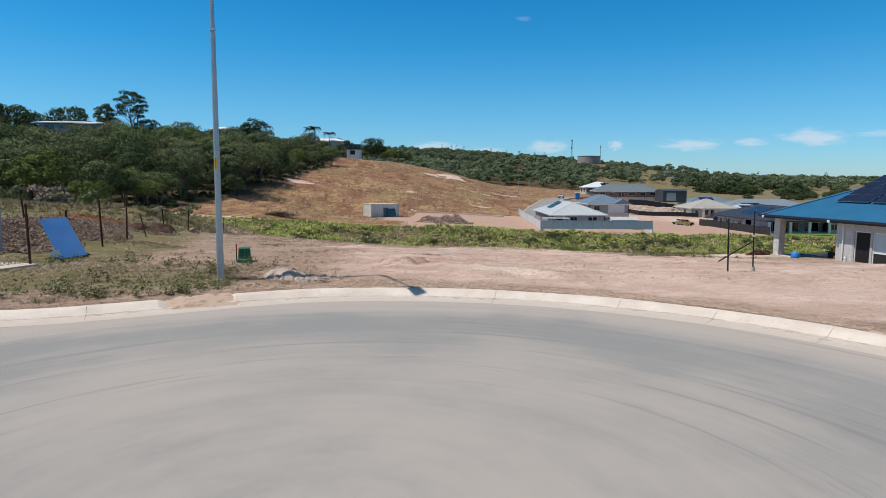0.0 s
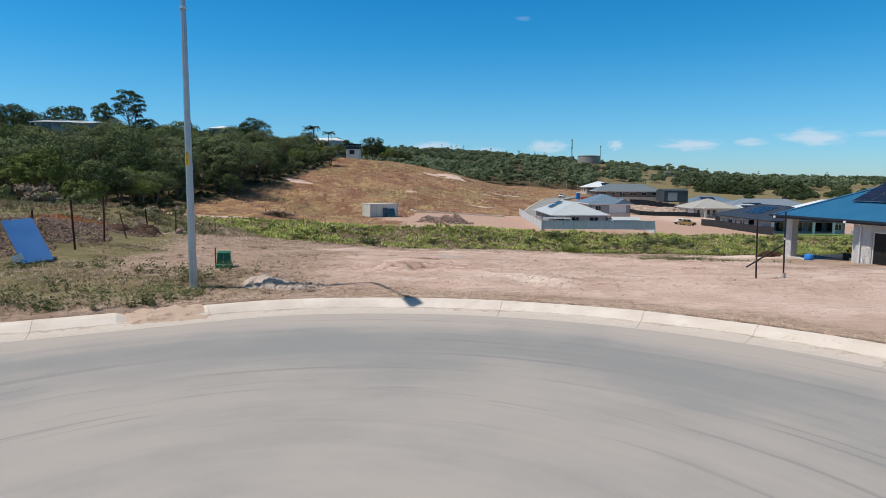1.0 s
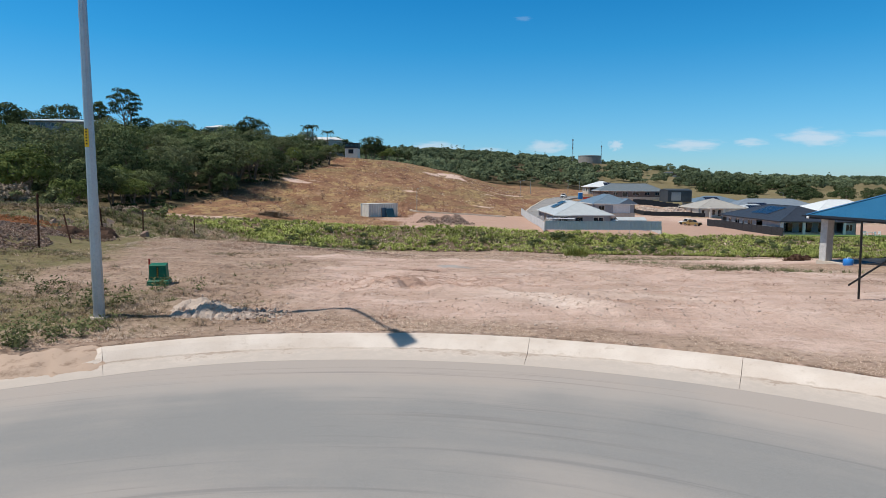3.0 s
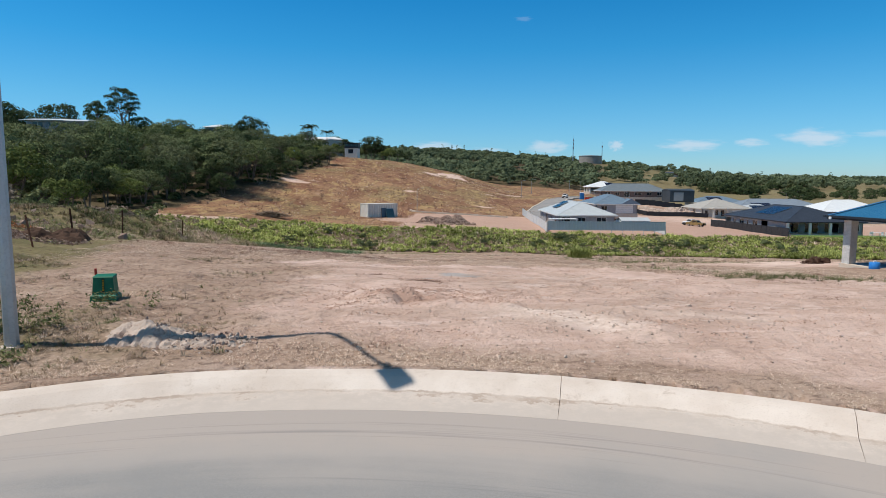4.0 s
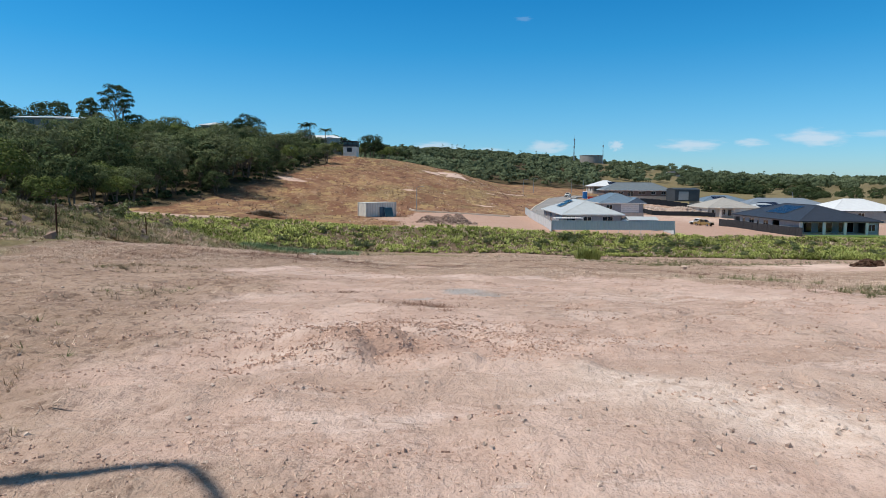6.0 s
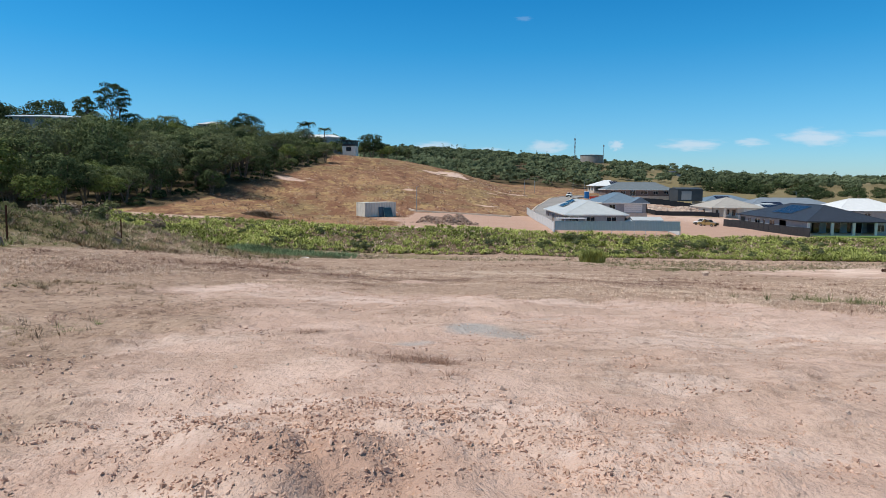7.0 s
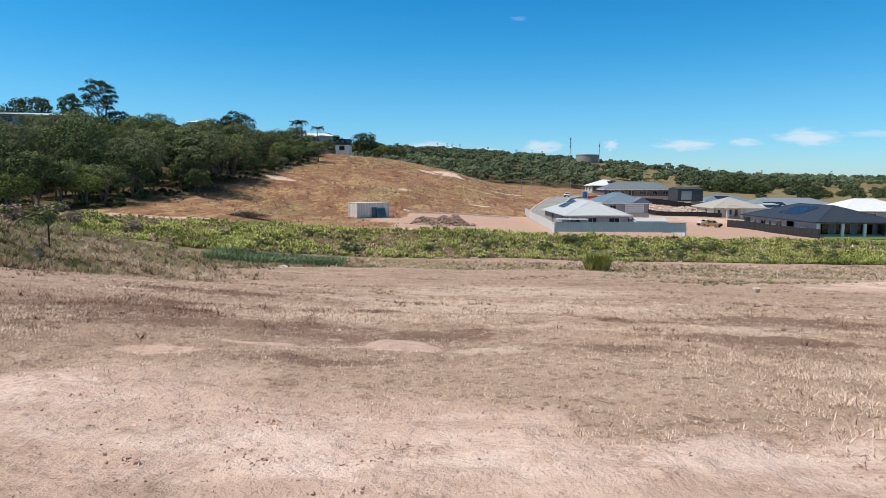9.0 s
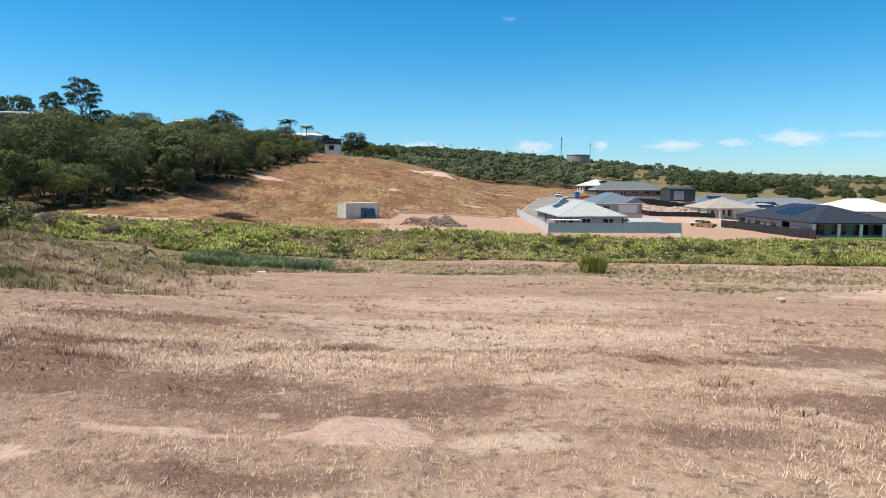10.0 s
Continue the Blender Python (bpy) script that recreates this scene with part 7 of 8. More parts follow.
HILL_LABEL = "bushy olive-green gum tree on the wooded hillside"
DARK_LABEL = "dense dark-green rounded tree on the wooded hillside"
KINDS = []
for i in range(5):
    KINDS.append(make_tree(100 + i, 8.8 + 0.5 * i, 9.8, 0.3, LEAF, 18, 170, 0.135, 3, HILL_LABEL))
for i in range(4):
    KINDS.append(make_tree(120 + i, 7.6 + 0.6 * i, 8.8, 0.14, LEAF_DARK, 17, 160, 0.15, 2, DARK_LABEL))
for i in range(3):
    KINDS.append(make_tree(140 + i, 7.2 + 0.5 * i, 8.2, 0.24, LEAF_BRIGHT, 16, 165, 0.135, 3, "bright olive-leaved wattle tree at the wood's edge"))


def plant(kind, x, y, size, turn, z=None, squash=1.0):
    m = pose(x, y, (ground_z(x, y) if z is None else z) - 0.15, 0, 0, turn)
    c = copy_thing(kind, m)
    c.scale = (size, size, size * squash)
    return c


def plant_wood():
    rng = np.random.RandomState(31)
    spots = []
    for y in np.arange(116, 335, 7.0):
        for x in np.arange(-215, -30, 7.0):
            px, py = x + rng.uniform(-2.9, 2.9), y + rng.uniform(-2.9, 2.9)
            gap = float(forest_edge(np.array([py]))[0]) - px
            if gap > 0 and px / py > -0.82 and not (py < 128 and px > -66):
                if abs(px + 0.585 * py) < 9.5 and 224 < py < 266 or abs(px + 64 * py / 338) < 10 and 312 < py < 345 or abs(px + 43.5) < 6 and 298 < py < 314:
                    continue
                spots.append((gap, px, py))
    spots.sort(key=lambda s: s[2] + 0.2 * s[0])
    near, rest = spots[:290], spots[290:]
    heights_at = heights(np.array([s[1] for s in spots]), np.array([s[2] for s in spots]))
    zs = {s: z for s, z in zip(spots, heights_at)}
    for s in near:
        gap, x, y = s
        u = rng.rand()
        k = (rng.randint(5) if u < 0.5 else 5 + rng.randint(4) if u < 0.82 else 9 + rng.randint(3))
        size = (0.55 + 0.95 * rng.rand() ** 1.4) * (0.85 if gap < 4 else 1.08) * (1.0 - 0.26 * float(ramp(y, 185, 240)))
        if -0.655 < x / y < -0.53 and y > 190:
            size = min(size, (2.3 + 0.084 * y - zs[s]) / 9.6)
            if size < 0.3:
                continue
        plant(KINDS[k], x, y, size, rng.uniform(0, 360), zs[s], rng.uniform(0.85, 1.12))
    vs = {m: [] for m in (0, 1, 2)}
    for s in rest:
        gap, x, y = s
        if (x + 151) ** 2 / 300 + (y - 250) ** 2 / 200 < 1:
            continue
        r = rng.uniform(1.8, 4.0)
        if -0.655 < x / y < -0.53 and 190 < y < 262:
            r = min(r, (2.3 + 0.084 * y - zs[s] - 2.4) / 1.7)
            if r < 1.2:
                continue
        blobs = [(x + rng.normal(0, 0.43) * r, y + rng.normal(0, 0.43) * r, zs[s] + rng.uniform(2.0, 1.0 + 1.55 * r), rng.uniform(1.1, 2.2)) for _ in range(9)]
        pts = crown_points(rng, blobs, 75)
        vs[0 if rng.rand() < 0.55 else 1 if rng.rand() < 0.7 else 2].append(pts)
    for k, mat in ((0, LEAF), (1, LEAF_DARK), (2, LEAF_BRIGHT)):
        pts = np.concatenate(vs[k])
        v, f = leaf_cloud(pts[:, :3], rng.uniform(0.16, 0.32, len(pts)), rng, facing=pts[:, 3:])
        tagged(new("hillside_canopy", fast_mesh("hillside_canopy", v, f, mat)), "close canopy of gums farther up the hillside", "trees", kind="stuff")
    # scrub under the edge of the wood
    pts = []
    for _ in range(230):
        y = rng.uniform(112, 300)
        x = float(forest_edge(np.array([y]))[0]) - rng.exponential(12) - 2
        if x / y < -0.8:
            continue
        z, r = ground_z(x, y), rng.uniform(0.4, 1.1)
        pts.append(crown_points(rng, [(x + rng.normal(0, r), y + rng.normal(0, r), z + r * rng.uniform(0.2, 1.0), r * 0.7) for _ in range(3)], 45))
    pts = np.concatenate(pts)
    v, f = leaf_cloud(pts[:, :3], rng.uniform(0.1, 0.22, len(pts)), rng, facing=pts[:, 3:])
    tagged(new("understorey", fast_mesh("understorey", v, f, LEAF_DARK)), "dark scrub under the edge of the wood", "shrubs", kind="stuff")


plant_wood()

# single trees along the skyline
TALL = make_tree(160, 23, 13, 0.4, LEAF_DARK, 24, 190, 0.19, 2, "very tall open-crowned gum on the ridge", 0.45)
TALL.matrix_basis = pose(-131, 266, ground_z(-131, 266) - 0.5, 0, 0, 40)
SPIRE = make_tree(161, 14.5, 8.5, 0.2, LEAF_DARK, 18, 150, 0.22, 1, "dark conical tree beside the tall gum")
SPIRE.matrix_basis = pose(-141, 264, ground_z(-141, 264) + 3, 0, 0, 0)
for x, y, s, k in ((-159, 268, 2.0, 6), (-176, 258, 2.15, 5), (-183, 252, 2.2, 7), (-170, 262, 1.7, 6), (-190, 262, 2.2, 5), (-176, 246, 1.3, 2), (-113, 284, 0.9, 5), (-97, 300, 0.95, 6), (-126, 268, 1.3, 6), (-91, 304, 1.75, 7), (-95, 306, 1.4, 5), (-70, 330, 1.2, 2), (-52, 334, 1.2, 6), (-36.5, 331, 1.55, 5), (-32, 334, 1.0, 6),
                   (-28, 330, 0.85, 10), (-24, 332, 0.8, 6), (-30.5, 327, 0.7, 9), (-19, 334, 0.75, 7), (-58, 344, 1.2, 1), (-75, 345, 1.2, 3), (-41, 338, 1.0, 6)):
    plant(KINDS[k], x, y, s, 57 * s * 100 % 360)


def palm(x, y, tall, seed):
    rng = np.random.RandomState(seed)
    ob = thing("palm_tree", pose(x, y, ground_z(x, y) - 0.3), "tall feathery palm standing over the wood", "palm tree", "ridge palms")
    part("trunk", tube([(0, 0, 0), (0.3, 0, tall * 0.5), (0.2, 0, tall)], [0.28, 0.2, 0.16], 8), BARK, ob)
    v = []
    for k in range(26):
        a, drop = rng.uniform(0, 6.28), rng.uniform(-0.2, 1.1)
        p = Vector((0.2, 0, tall))
        d = Vector((math.cos(a), math.sin(a), 0))
        side = Vector((-math.sin(a), math.cos(a), 0))
        for i in range(14):
            t = i / 13
            c = p + d * (3.1 * t) + Vector((0, 0, 3.0 * t - (1.8 + 3.2 * drop) * t * t))
            for s in (-1, 1):
                tip = c + side * s * (1.1 * (1 - 0.5 * t)) + d * 0.35 + Vector((0, 0, -0.35))
                v.append([c, c + d * 0.22, tip + d * 0.05, tip])
    v = np.array([[tuple(q) for q in r] for r in v]).reshape(-1, 3)
    c = new("fronds", fast_mesh("fronds", v, np.arange(len(v)).reshape(-1, 4), LEAF_DARK))
    c.parent = ob


palm(-66, 322, 13.5, 3)
palm(-69, 325, 12.8, 4)
palm(-60, 330, 11.5, 5)

ROUND = [make_tree(170 + i, 7.2, 10.4, -0.06, LEAF_DARK, 17, 110, 0.24, 2, "broad round dark-green shade tree on the far paddock") for i in range(2)]
# big spreading trees on the far paddock, and small round ones before them
for i, (x, y, s) in enumerate(((196, 452, 1.5), (205, 458, 1.75), (214, 462, 1.7), (224, 466, 1.55), (233, 470, 1.3), (190, 462, 1.2), (208, 440, 1.2), (243, 440, 1.25), (252, 447, 1.15), (232, 432, 0.95), (262, 452, 1.1),
                                (236, 400, 0.75), (222, 385, 0.8), (196, 356, 0.75), (206, 362, 0.6), (250, 392, 0.85), (268, 400, 0.8), (181, 372, 0.6), (258, 420, 0.7), (284, 456, 0.85), (300, 470, 1.1), (322, 480, 0.9), (312, 450, 0.9), (345, 500, 0.9), (286, 548, 1.6), (316, 560, 1.3), (330, 590, 1.5), (306, 590, 1.7), (322, 622, 1.6), (352, 560, 1.2))):
    plant(ROUND[i % 2], x, y, s, 40 * i, ground_z(x, y) - 1.1 * s, 0.95)


def far_woods():
    """Crowns of the wooded ridges: broad domes of leaf clumps, the odd tall tree standing over them."""
    rng = np.random.RandomState(37)
    sets = []
    for _ in range(1700):
        sets.append((rng.uniform(-0.16, 0.235), 395 + 720 * rng.rand() ** 0.9, rng.uniform(3.0, 6.5)))
    for _ in range(430):
        sets.append((rng.uniform(0.2, 0.4), rng.uniform(560, 1100), rng.uniform(2.5, 6.0)))
    for _ in range(330):
        sets.append((rng.uniform(0.36, 0.95), rng.uniform(650, 820), rng.uniform(4.5, 8.5)))
    for _ in range(190):
        sets.append((rng.uniform(0.29, 0.64), rng.uniform(540, 700), rng.uniform(3.5, 7.5)))
    for _ in range(150):
        sets.append((rng.uniform(0.36, 0.56), rng.uniform(600, 680), rng.uniform(5.0, 8.5)))
    for _ in range(330):
        sets.append((rng.uniform(0.25, 0.95), rng.uniform(1150, 1500), rng.uniform(5, 9)))
    for u in (-0.003, 0.012, 0.021, 0.032, 0.075, 0.1, 0.12, 0.145, 0.16, 0.3, 0.42, 0.5, 0.61):
        sets.append((u, 1050 if u < 0.2 else 760, -rng.uniform(2.2, 3.6)))
    xs, ys = np.array([u * y for u, y, r in sets]), np.array([y for u, y, r in sets])
    zs = heights(xs, ys)
    pts, size = [], []
    for (u, y, r), x, z in zip(sets, xs, zs):
        if abs(u - 0.236) < 0.026 and 780 < y < 1060 or abs(u - 0.345) < 0.035 and y < 1000 and rng.rand() < 0.7:
            continue
        if r < 0:
            blobs = [(x + rng.normal(0, 0.2) * r, y, z + 3 + 2.1 * k, -r * (1.15 - 0.12 * k)) for k in range(7)]
            r = -r
        else:
            tall = rng.uniform(0.7, 1.25)
            blobs = []
            for k in range(9):
                a, c = 2.4 * k + rng.uniform(0, 0.8), math.sqrt((k + 0.3) / 9)
                blobs.append((x + 0.75 * r * c * math.cos(a), y + 0.75 * r * c * math.sin(a), z + r * tall * (0.35 + 0.85 * math.sqrt(1 - 0.9 * c * c)) + rng.normal(0, 0.1) * r, rng.uniform(0.26, 0.42) * r))
        p = crown_points(rng, blobs, 17, 0.2)
        pts.append(p)
        size.append(rng.uniform(0.6, 1.1, len(p)) * (0.5 + y / 2400) * min(1.4, r / 4.5))
    pts, size = np.concatenate(pts), np.concatenate(size)
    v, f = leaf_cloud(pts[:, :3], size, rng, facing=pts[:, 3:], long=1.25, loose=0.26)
    tagged(new("far_woods", fast_mesh("far_woods", v, f, LEAF_HAZED)), "far wooded ridges and paddock tree lines", "woods", kind="stuff")


far_woods()


def blades(spots, rng, count, length, width, spread, bend=0.5):
    """Tufts of narrow bent leaves: for each (x, y, z, size) a number of two-part blades."""
    s = np.repeat(np.asarray(spots), count, axis=0)
    n = len(s)
    a = rng.uniform(0, 6.283, n)
    out = rng.uniform(0.15, 1.0, n) * spread
    l = s[:, 3] * length * rng.uniform(0.6, 1.15, n)
    w = width * s[:, 3] * rng.uniform(0.7, 1.2, n)
    d = np.stack((np.cos(a), np.sin(a), np.zeros(n)), 1)
    side = np.stack((-np.sin(a), np.cos(a), np.zeros(n)), 1) * w[:, None]
    base = s[:, :3] + d * (0.12 * l)[:, None]
    mid = base + d * (l * out * 0.45)[:, None] + np.stack((np.zeros(n), np.zeros(n), l * 0.62), 1)
    tip = base + d * (l * out * (0.9 + bend * 0.3))[:, None] + np.stack((np.zeros(n), np.zeros(n), l * (1.0 - bend * out * 0.8)), 1)
    v = np.stack((base - side, base + side, mid + side, mid - side, tip), 1).reshape(-1, 3)
    k = np.arange(n)[:, None] * 5
    quads = k + np.array((0, 1, 2, 3))
    tris = k + np.array((3, 2, 4))
    return v, quads, tris


def tuft_object(name, spots, rng, material, label, category, count, length, width, spread, bend=0.5, fine=False):
    v, q, t = blades(spots, rng, count, length, width, spread, bend)
    if fine:
        keep = v.reshape(-1, 5, 3)[:, (0, 1, 4)].reshape(-1, 3)
        return tagged(new(name, fast_mesh(name, keep, np.arange(len(keep)).reshape(-1, 3), material)), label, category, kind="stuff")
    me = bpy.data.meshes.new(name)
    loops = np.concatenate((q.ravel(), t.ravel())).astype(np.int32)
    starts = np.concatenate((np.arange(0, q.size, 4), q.size + np.arange(0, t.size, 3))).astype(np.int32)
    me.vertices.add(len(v))
    me.vertices.foreach_set("co", v.astype(np.float32).ravel())
    me.loops.add(len(loops))
    me.loops.foreach_set("vertex_index", loops)
    me.polygons.add(len(starts))
    me.polygons.foreach_set("loop_start", starts)
    me.update(calc_edges=True)
    me.materials.append(material)
    return tagged(new(name, me), label, category, kind="stuff")


def with_ground(x, y, size, sink=0.02):
    return np.stack((x, y, heights(x, y) - sink, size), 1)


def planted_bank():
    rng = np.random.RandomState(41)
    n = 10500
    x = rng.uniform(-58, 150, n)
    lo, hi = belt_low(x), belt_high(x)
    y = lo - 0.4 + (hi - lo + 1.2) * rng.rand(n)
    gapw = rough(x, y, 7, 81)
    keep = (gapw > -0.7) & (rng.rand(n) < 0.97)
    x, y, gapw = x[keep], y[keep], gapw[keep]
    size = rng.uniform(0.5, 1.3, len(x)) * (1 + 0.7 * gapw)
    pick = rng.rand(len(x)) + 0.8 * rough(x, y, 5, 87)
    tuft_object("bank_planting", with_ground(x[pick > 0.3], y[pick > 0.3], size[pick > 0.3], 0.05), rng, STRAP, "dense strappy green grasses planted on the bank", "planting", 17, 0.82, 0.05, 1.35, 0.8)
    tuft_object("bank_planting_dark", with_ground(x[pick <= 0.3], y[pick <= 0.3], size[pick <= 0.3], 0.05), rng, WEED, "duller green groundcover on the planted bank", "planting", 15, 0.55, 0.045, 1.3, 0.6)
    dry = rng.rand(2600, 2)
    dx = -58 + 208 * dry[:, 0]
    dy = belt_low(dx) + (belt_high(dx) - belt_low(dx)) * dry[:, 1]
    tuft_object("bank_dead_leaves", with_ground(dx, dy, rng.uniform(0.6, 1.1, 2600), 0.05), rng, DRY, "dead straw-coloured leaves among the planting", "planting", 6, 0.8, 0.03, 1.1, 0.8)
    shrub = None
    for k in range(64):
        x = rng.uniform(-50, 130) if k > 24 else rng.uniform(20, 75)
        y = float(belt_low(np.array([x]))[0]) + rng.uniform(2, 15)
        if shrub is None:
            shrub = make_shrub(50, "dark bushy shrub with pale flowers on the planted bank")
            shrub.matrix_basis = on_ground(x, y)
        else:
            c = copy_thing(shrub, on_ground(x, y, rng.uniform(0, 360)))
            c.scale = (rng.uniform(0.5, 0.95),) * 3
    # dark strip added for the thin line of shadow below the planting
    edge = [(x, float(belt_low(np.array([float(x)]))[0]) - 0.3) for x in range(-52, 150, 6)]
    tagged(part("shadow_line_strip", ribbon(edge, 0, 0.15, -0.3, 0.04), RUST), "low dark strip drawn for the shadowed line at the bank's foot", "edging", kind="structure")


def make_shrub(seed, label):
    rng = np.random.RandomState(seed)
    ob = thing("shrub", pose(0, 0, 0), label, "shrub", "shrubs on the bank")
    part("stems", joined([tube([(0, 0, -0.1), (0.4 * math.cos(a), 0.4 * math.sin(a), 0.9)], [0.03, 0.01], 4) for a in (0.3, 1.5, 2.9, 4.2, 5.4)]), BARK, ob)
    pts = crown_points(rng, [(rng.normal(0, 0.45), rng.normal(0, 0.45), rng.uniform(0.4, 1.35), 0.42) for _ in range(12)], 60)
    v, f = leaf_cloud(pts[:, :3], rng.uniform(0.05, 0.1, len(pts)), rng, facing=pts[:, 3:])
    c = new("foliage", fast_mesh("foliage", v, f, LEAF))
    c.parent = ob
    pick = pts[rng.rand(len(pts)) < 0.02]
    v, f = leaf_cloud(pick[:, :3], np.full(len(pick), 0.05), rng)
    c = new("flowers", fast_mesh("flowers", v, f, WHITE))
    c.parent = ob
    return ob


planted_bank()


def dry_paddock():
    """Short dry grass over the lower lot, thick from where the bare soil stops."""
    rng = np.random.RandomState(43)
    lots = []
    for n, y0, y1, w, wide in ((150000, 24, 33, 12, 1.0), (80000, 31, 44, 22, 1.5), (70000, 42, 62, 38, 2.2), (36000, 58, 84, 50, 3.0)):
        y = rng.uniform(y0, y1, n)
        x = rng.uniform(-1, 1, n) * w
        n1, n2 = rough(x, y, 6, 61), rough(x, y, 1.6, 71)
        cover = ramp(y + 1.3 * n1 + 0.9 * n2 + 0.3 * np.clip(x, 0, 8), 25.2, 26.6) * (1 - 0.93 * worn_bare(x, y)) * (1 - 0.97 * spot(x, y, 23.5, 50, 7, 5))
        cover = cover * (0.6 + 0.4 * ramp(rough(x, y, 2.6, 77), -0.3, 0.15))
        cover = cover * (1 - 0.9 * ramp(-x - 0.1 * (y - 25) + 3 * n1, 12, 16))
        inside = (x > 21.5) & (y < 50) & (y > 20)
        keep = (rng.rand(n) < cover) & ~inside
        lots.append((x[keep], y[keep], np.full(keep.sum(), wide)))
    x, y, wide = (np.concatenate(c) for c in zip(*lots))
    lush = ramp(rough(x, y, 3.2, 79), -0.15, 0.35) * (1 - 0.4 * ramp(y, 36, 44))
    size = rng.uniform(0.5, 1.15, len(x)) * (0.7 + 0.35 * lush)
    tone = rng.rand(len(x))
    dark = tone < 0.1 + 0.85 * browned_off(x, y)
    for pick, name, material, label in ((~dark, "dry_grass", DRY, "short sun-bleached dry grass over the lower lot"), (dark, "brown_grass", DEAD, "browned-off grass stalks in patches")):
        for step, count in ((1.0, 9), (1.5, 7), (2.2, 6), (3.0, 5)):
            k = pick & (wide == step)
            tuft_object(name, with_ground(x[k], y[k], size[k]), rng, material, label, "grass", count, 0.08 + 0.017 * step, 0.0052 * step, 1.9, 0.6, fine=True)


def paddock_tussocks():
    """Small dark tussocks and dead thistles dotted over the lower lot."""
    rng = np.random.RandomState(47)
    px, py = [], []
    for _ in range(420):
        cx, cy = rng.uniform(-16, 18), 28.5 + 27 * rng.rand() ** 1.2
        k = rng.randint(3, 9)
        px.append(cx + rng.normal(0, 0.12 + 0.004 * cy, k)), py.append(cy + rng.normal(0, 0.08, k))
    px, py = np.concatenate(px), np.concatenate(py)
    tuft_object("dead_tussocks", with_ground(px, py, rng.uniform(0.6, 1.3, len(px))), rng, DEAD, "small dark dead tussocks dotted over the lower lot", "grass", 16, 0.12, 0.009, 1.7, 0.6, fine=True)


dry_paddock()
paddock_tussocks()


def verge_growth():
    rng = np.random.RandomState(47)
    # thin dry tufts behind the kerb
    a = np.radians(rng.uniform(20, 125, 11000))
    r = BULB_R + 0.06 + rng.exponential(0.4, 11000)
    x, y = BULB[0] + r * np.cos(a), BULB[1] + r * np.sin(a)
    keep = (rough(x, y, 0.8, 90) + rough(x, y, 3, 93) > -0.15) & (y > 9)
    tuft_object("kerb_grass", with_ground(x[keep], y[keep], rng.uniform(0.4, 1.1, keep.sum())), rng, DRY, "thin dry grass along the back of the kerb", "grass", 9, 0.055, 0.0018, 2.2, 0.45)
    # scrubby verge round the lamp
    n = 34000
    x, y = rng.uniform(-16, -2.4, n), rng.uniform(12.5, 26.5, n)
    d = np.hypot(x - BULB[0], y - BULB[1]) - BULB_R
    w = np.maximum(np.exp(-((y - 15.6) / 2.2) ** 2) * ramp(-x, 2.4, 5.0), 0.9 * ramp(-x + 2.5 * rough(x, y, 6, 61), 3.6, 6.0) * ramp(rough(x, y, 2.2, 98), -0.1, 0.2))
    keep = (d > 0.15) & (rng.rand(n) < w * (0.3 + 0.7 * ramp(rough(x, y, 1.1, 97), -0.15, 0.3))) & (road_distance(x, y) > 0.15)
    x, y = x[keep], y[keep]
    kind = rng.rand(len(x)) + 0.55 * rough(x, y, 1.5, 99)
    s = rng.uniform(0.5, 1.3, len(x))
    for low, high, mat, nm, lab, length in ((-9, 0.2, DRY, "verge_dry_grass", "tangled dry grass on the verge", 0.13), (0.2, 0.72, MATTED, "verge_matted_grass", "matted brown grass on the verge", 0.11), (0.72, 0.95, GREYDRY, "verge_grey_brush", "grey dead brush on the verge", 0.15), (0.95, 9, WEED, "verge_weeds", "leafy green weeds on the verge", 0.13)):
        k = (kind > low) & (kind <= high)
        tuft_object(nm, with_ground(x[k], y[k], s[k]), rng, mat, lab, "weeds", 22, length * 0.85, 0.0045, 1.8, 0.55, fine=True)
    # taller leafy weeds in clumps
    pts = []
    for cx, cy, n, h in ((-6.45, 13.75, 9, 0.42), (-5.95, 13.95, 9, 0.36), (-5.7, 14.5, 7, 0.34), (-7.6, 13.3, 9, 0.4), (-8.5, 13.7, 8, 0.38), (-8.3, 15.0, 4, 0.32), (-6.2, 15.8, 5, 0.42), (-5.2, 15.9, 4, 0.3), (-7.2, 17.2, 4, 0.32), (-9.6, 13.4, 6, 0.36), (-11.0, 18.0, 7, 0.24), (-9.4, 18.2, 4, 0.26), (-5.1, 17.4, 4, 0.22), (-4.9, 14.9, 4, 0.2)):
        for _ in range(n):
            x, y = cx + rng.normal(0, 0.32), cy + rng.normal(0, 0.22)
            if float(road_distance(np.array([x]), np.array([y]))[0]) < 0.2:
                continue
            z = ground_z(x, y)
            top = h * rng.uniform(0.5, 1.2)
            k = 64
            t = rng.rand(k)
            pts.append(np.stack((x + rng.normal(0, 0.09, k) * (0.3 + t), y + rng.normal(0, 0.09, k) * (0.3 + t), z + top * t), 1))
    pts = np.concatenate(pts)
    v, f = leaf_cloud(pts, rng.uniform(0.009, 0.024, len(pts)), rng)
    tagged(new("leafy_weeds", fast_mesh("leafy_weeds", v, f, WEED)), "knee-high leafy weeds beside the kerb", "weeds", kind="stuff")
    # green and straw growth on the old bank and along its foot
    n = 66000
    x, y = rng.uniform(-48, -11, n), rng.uniform(21, 84, n)
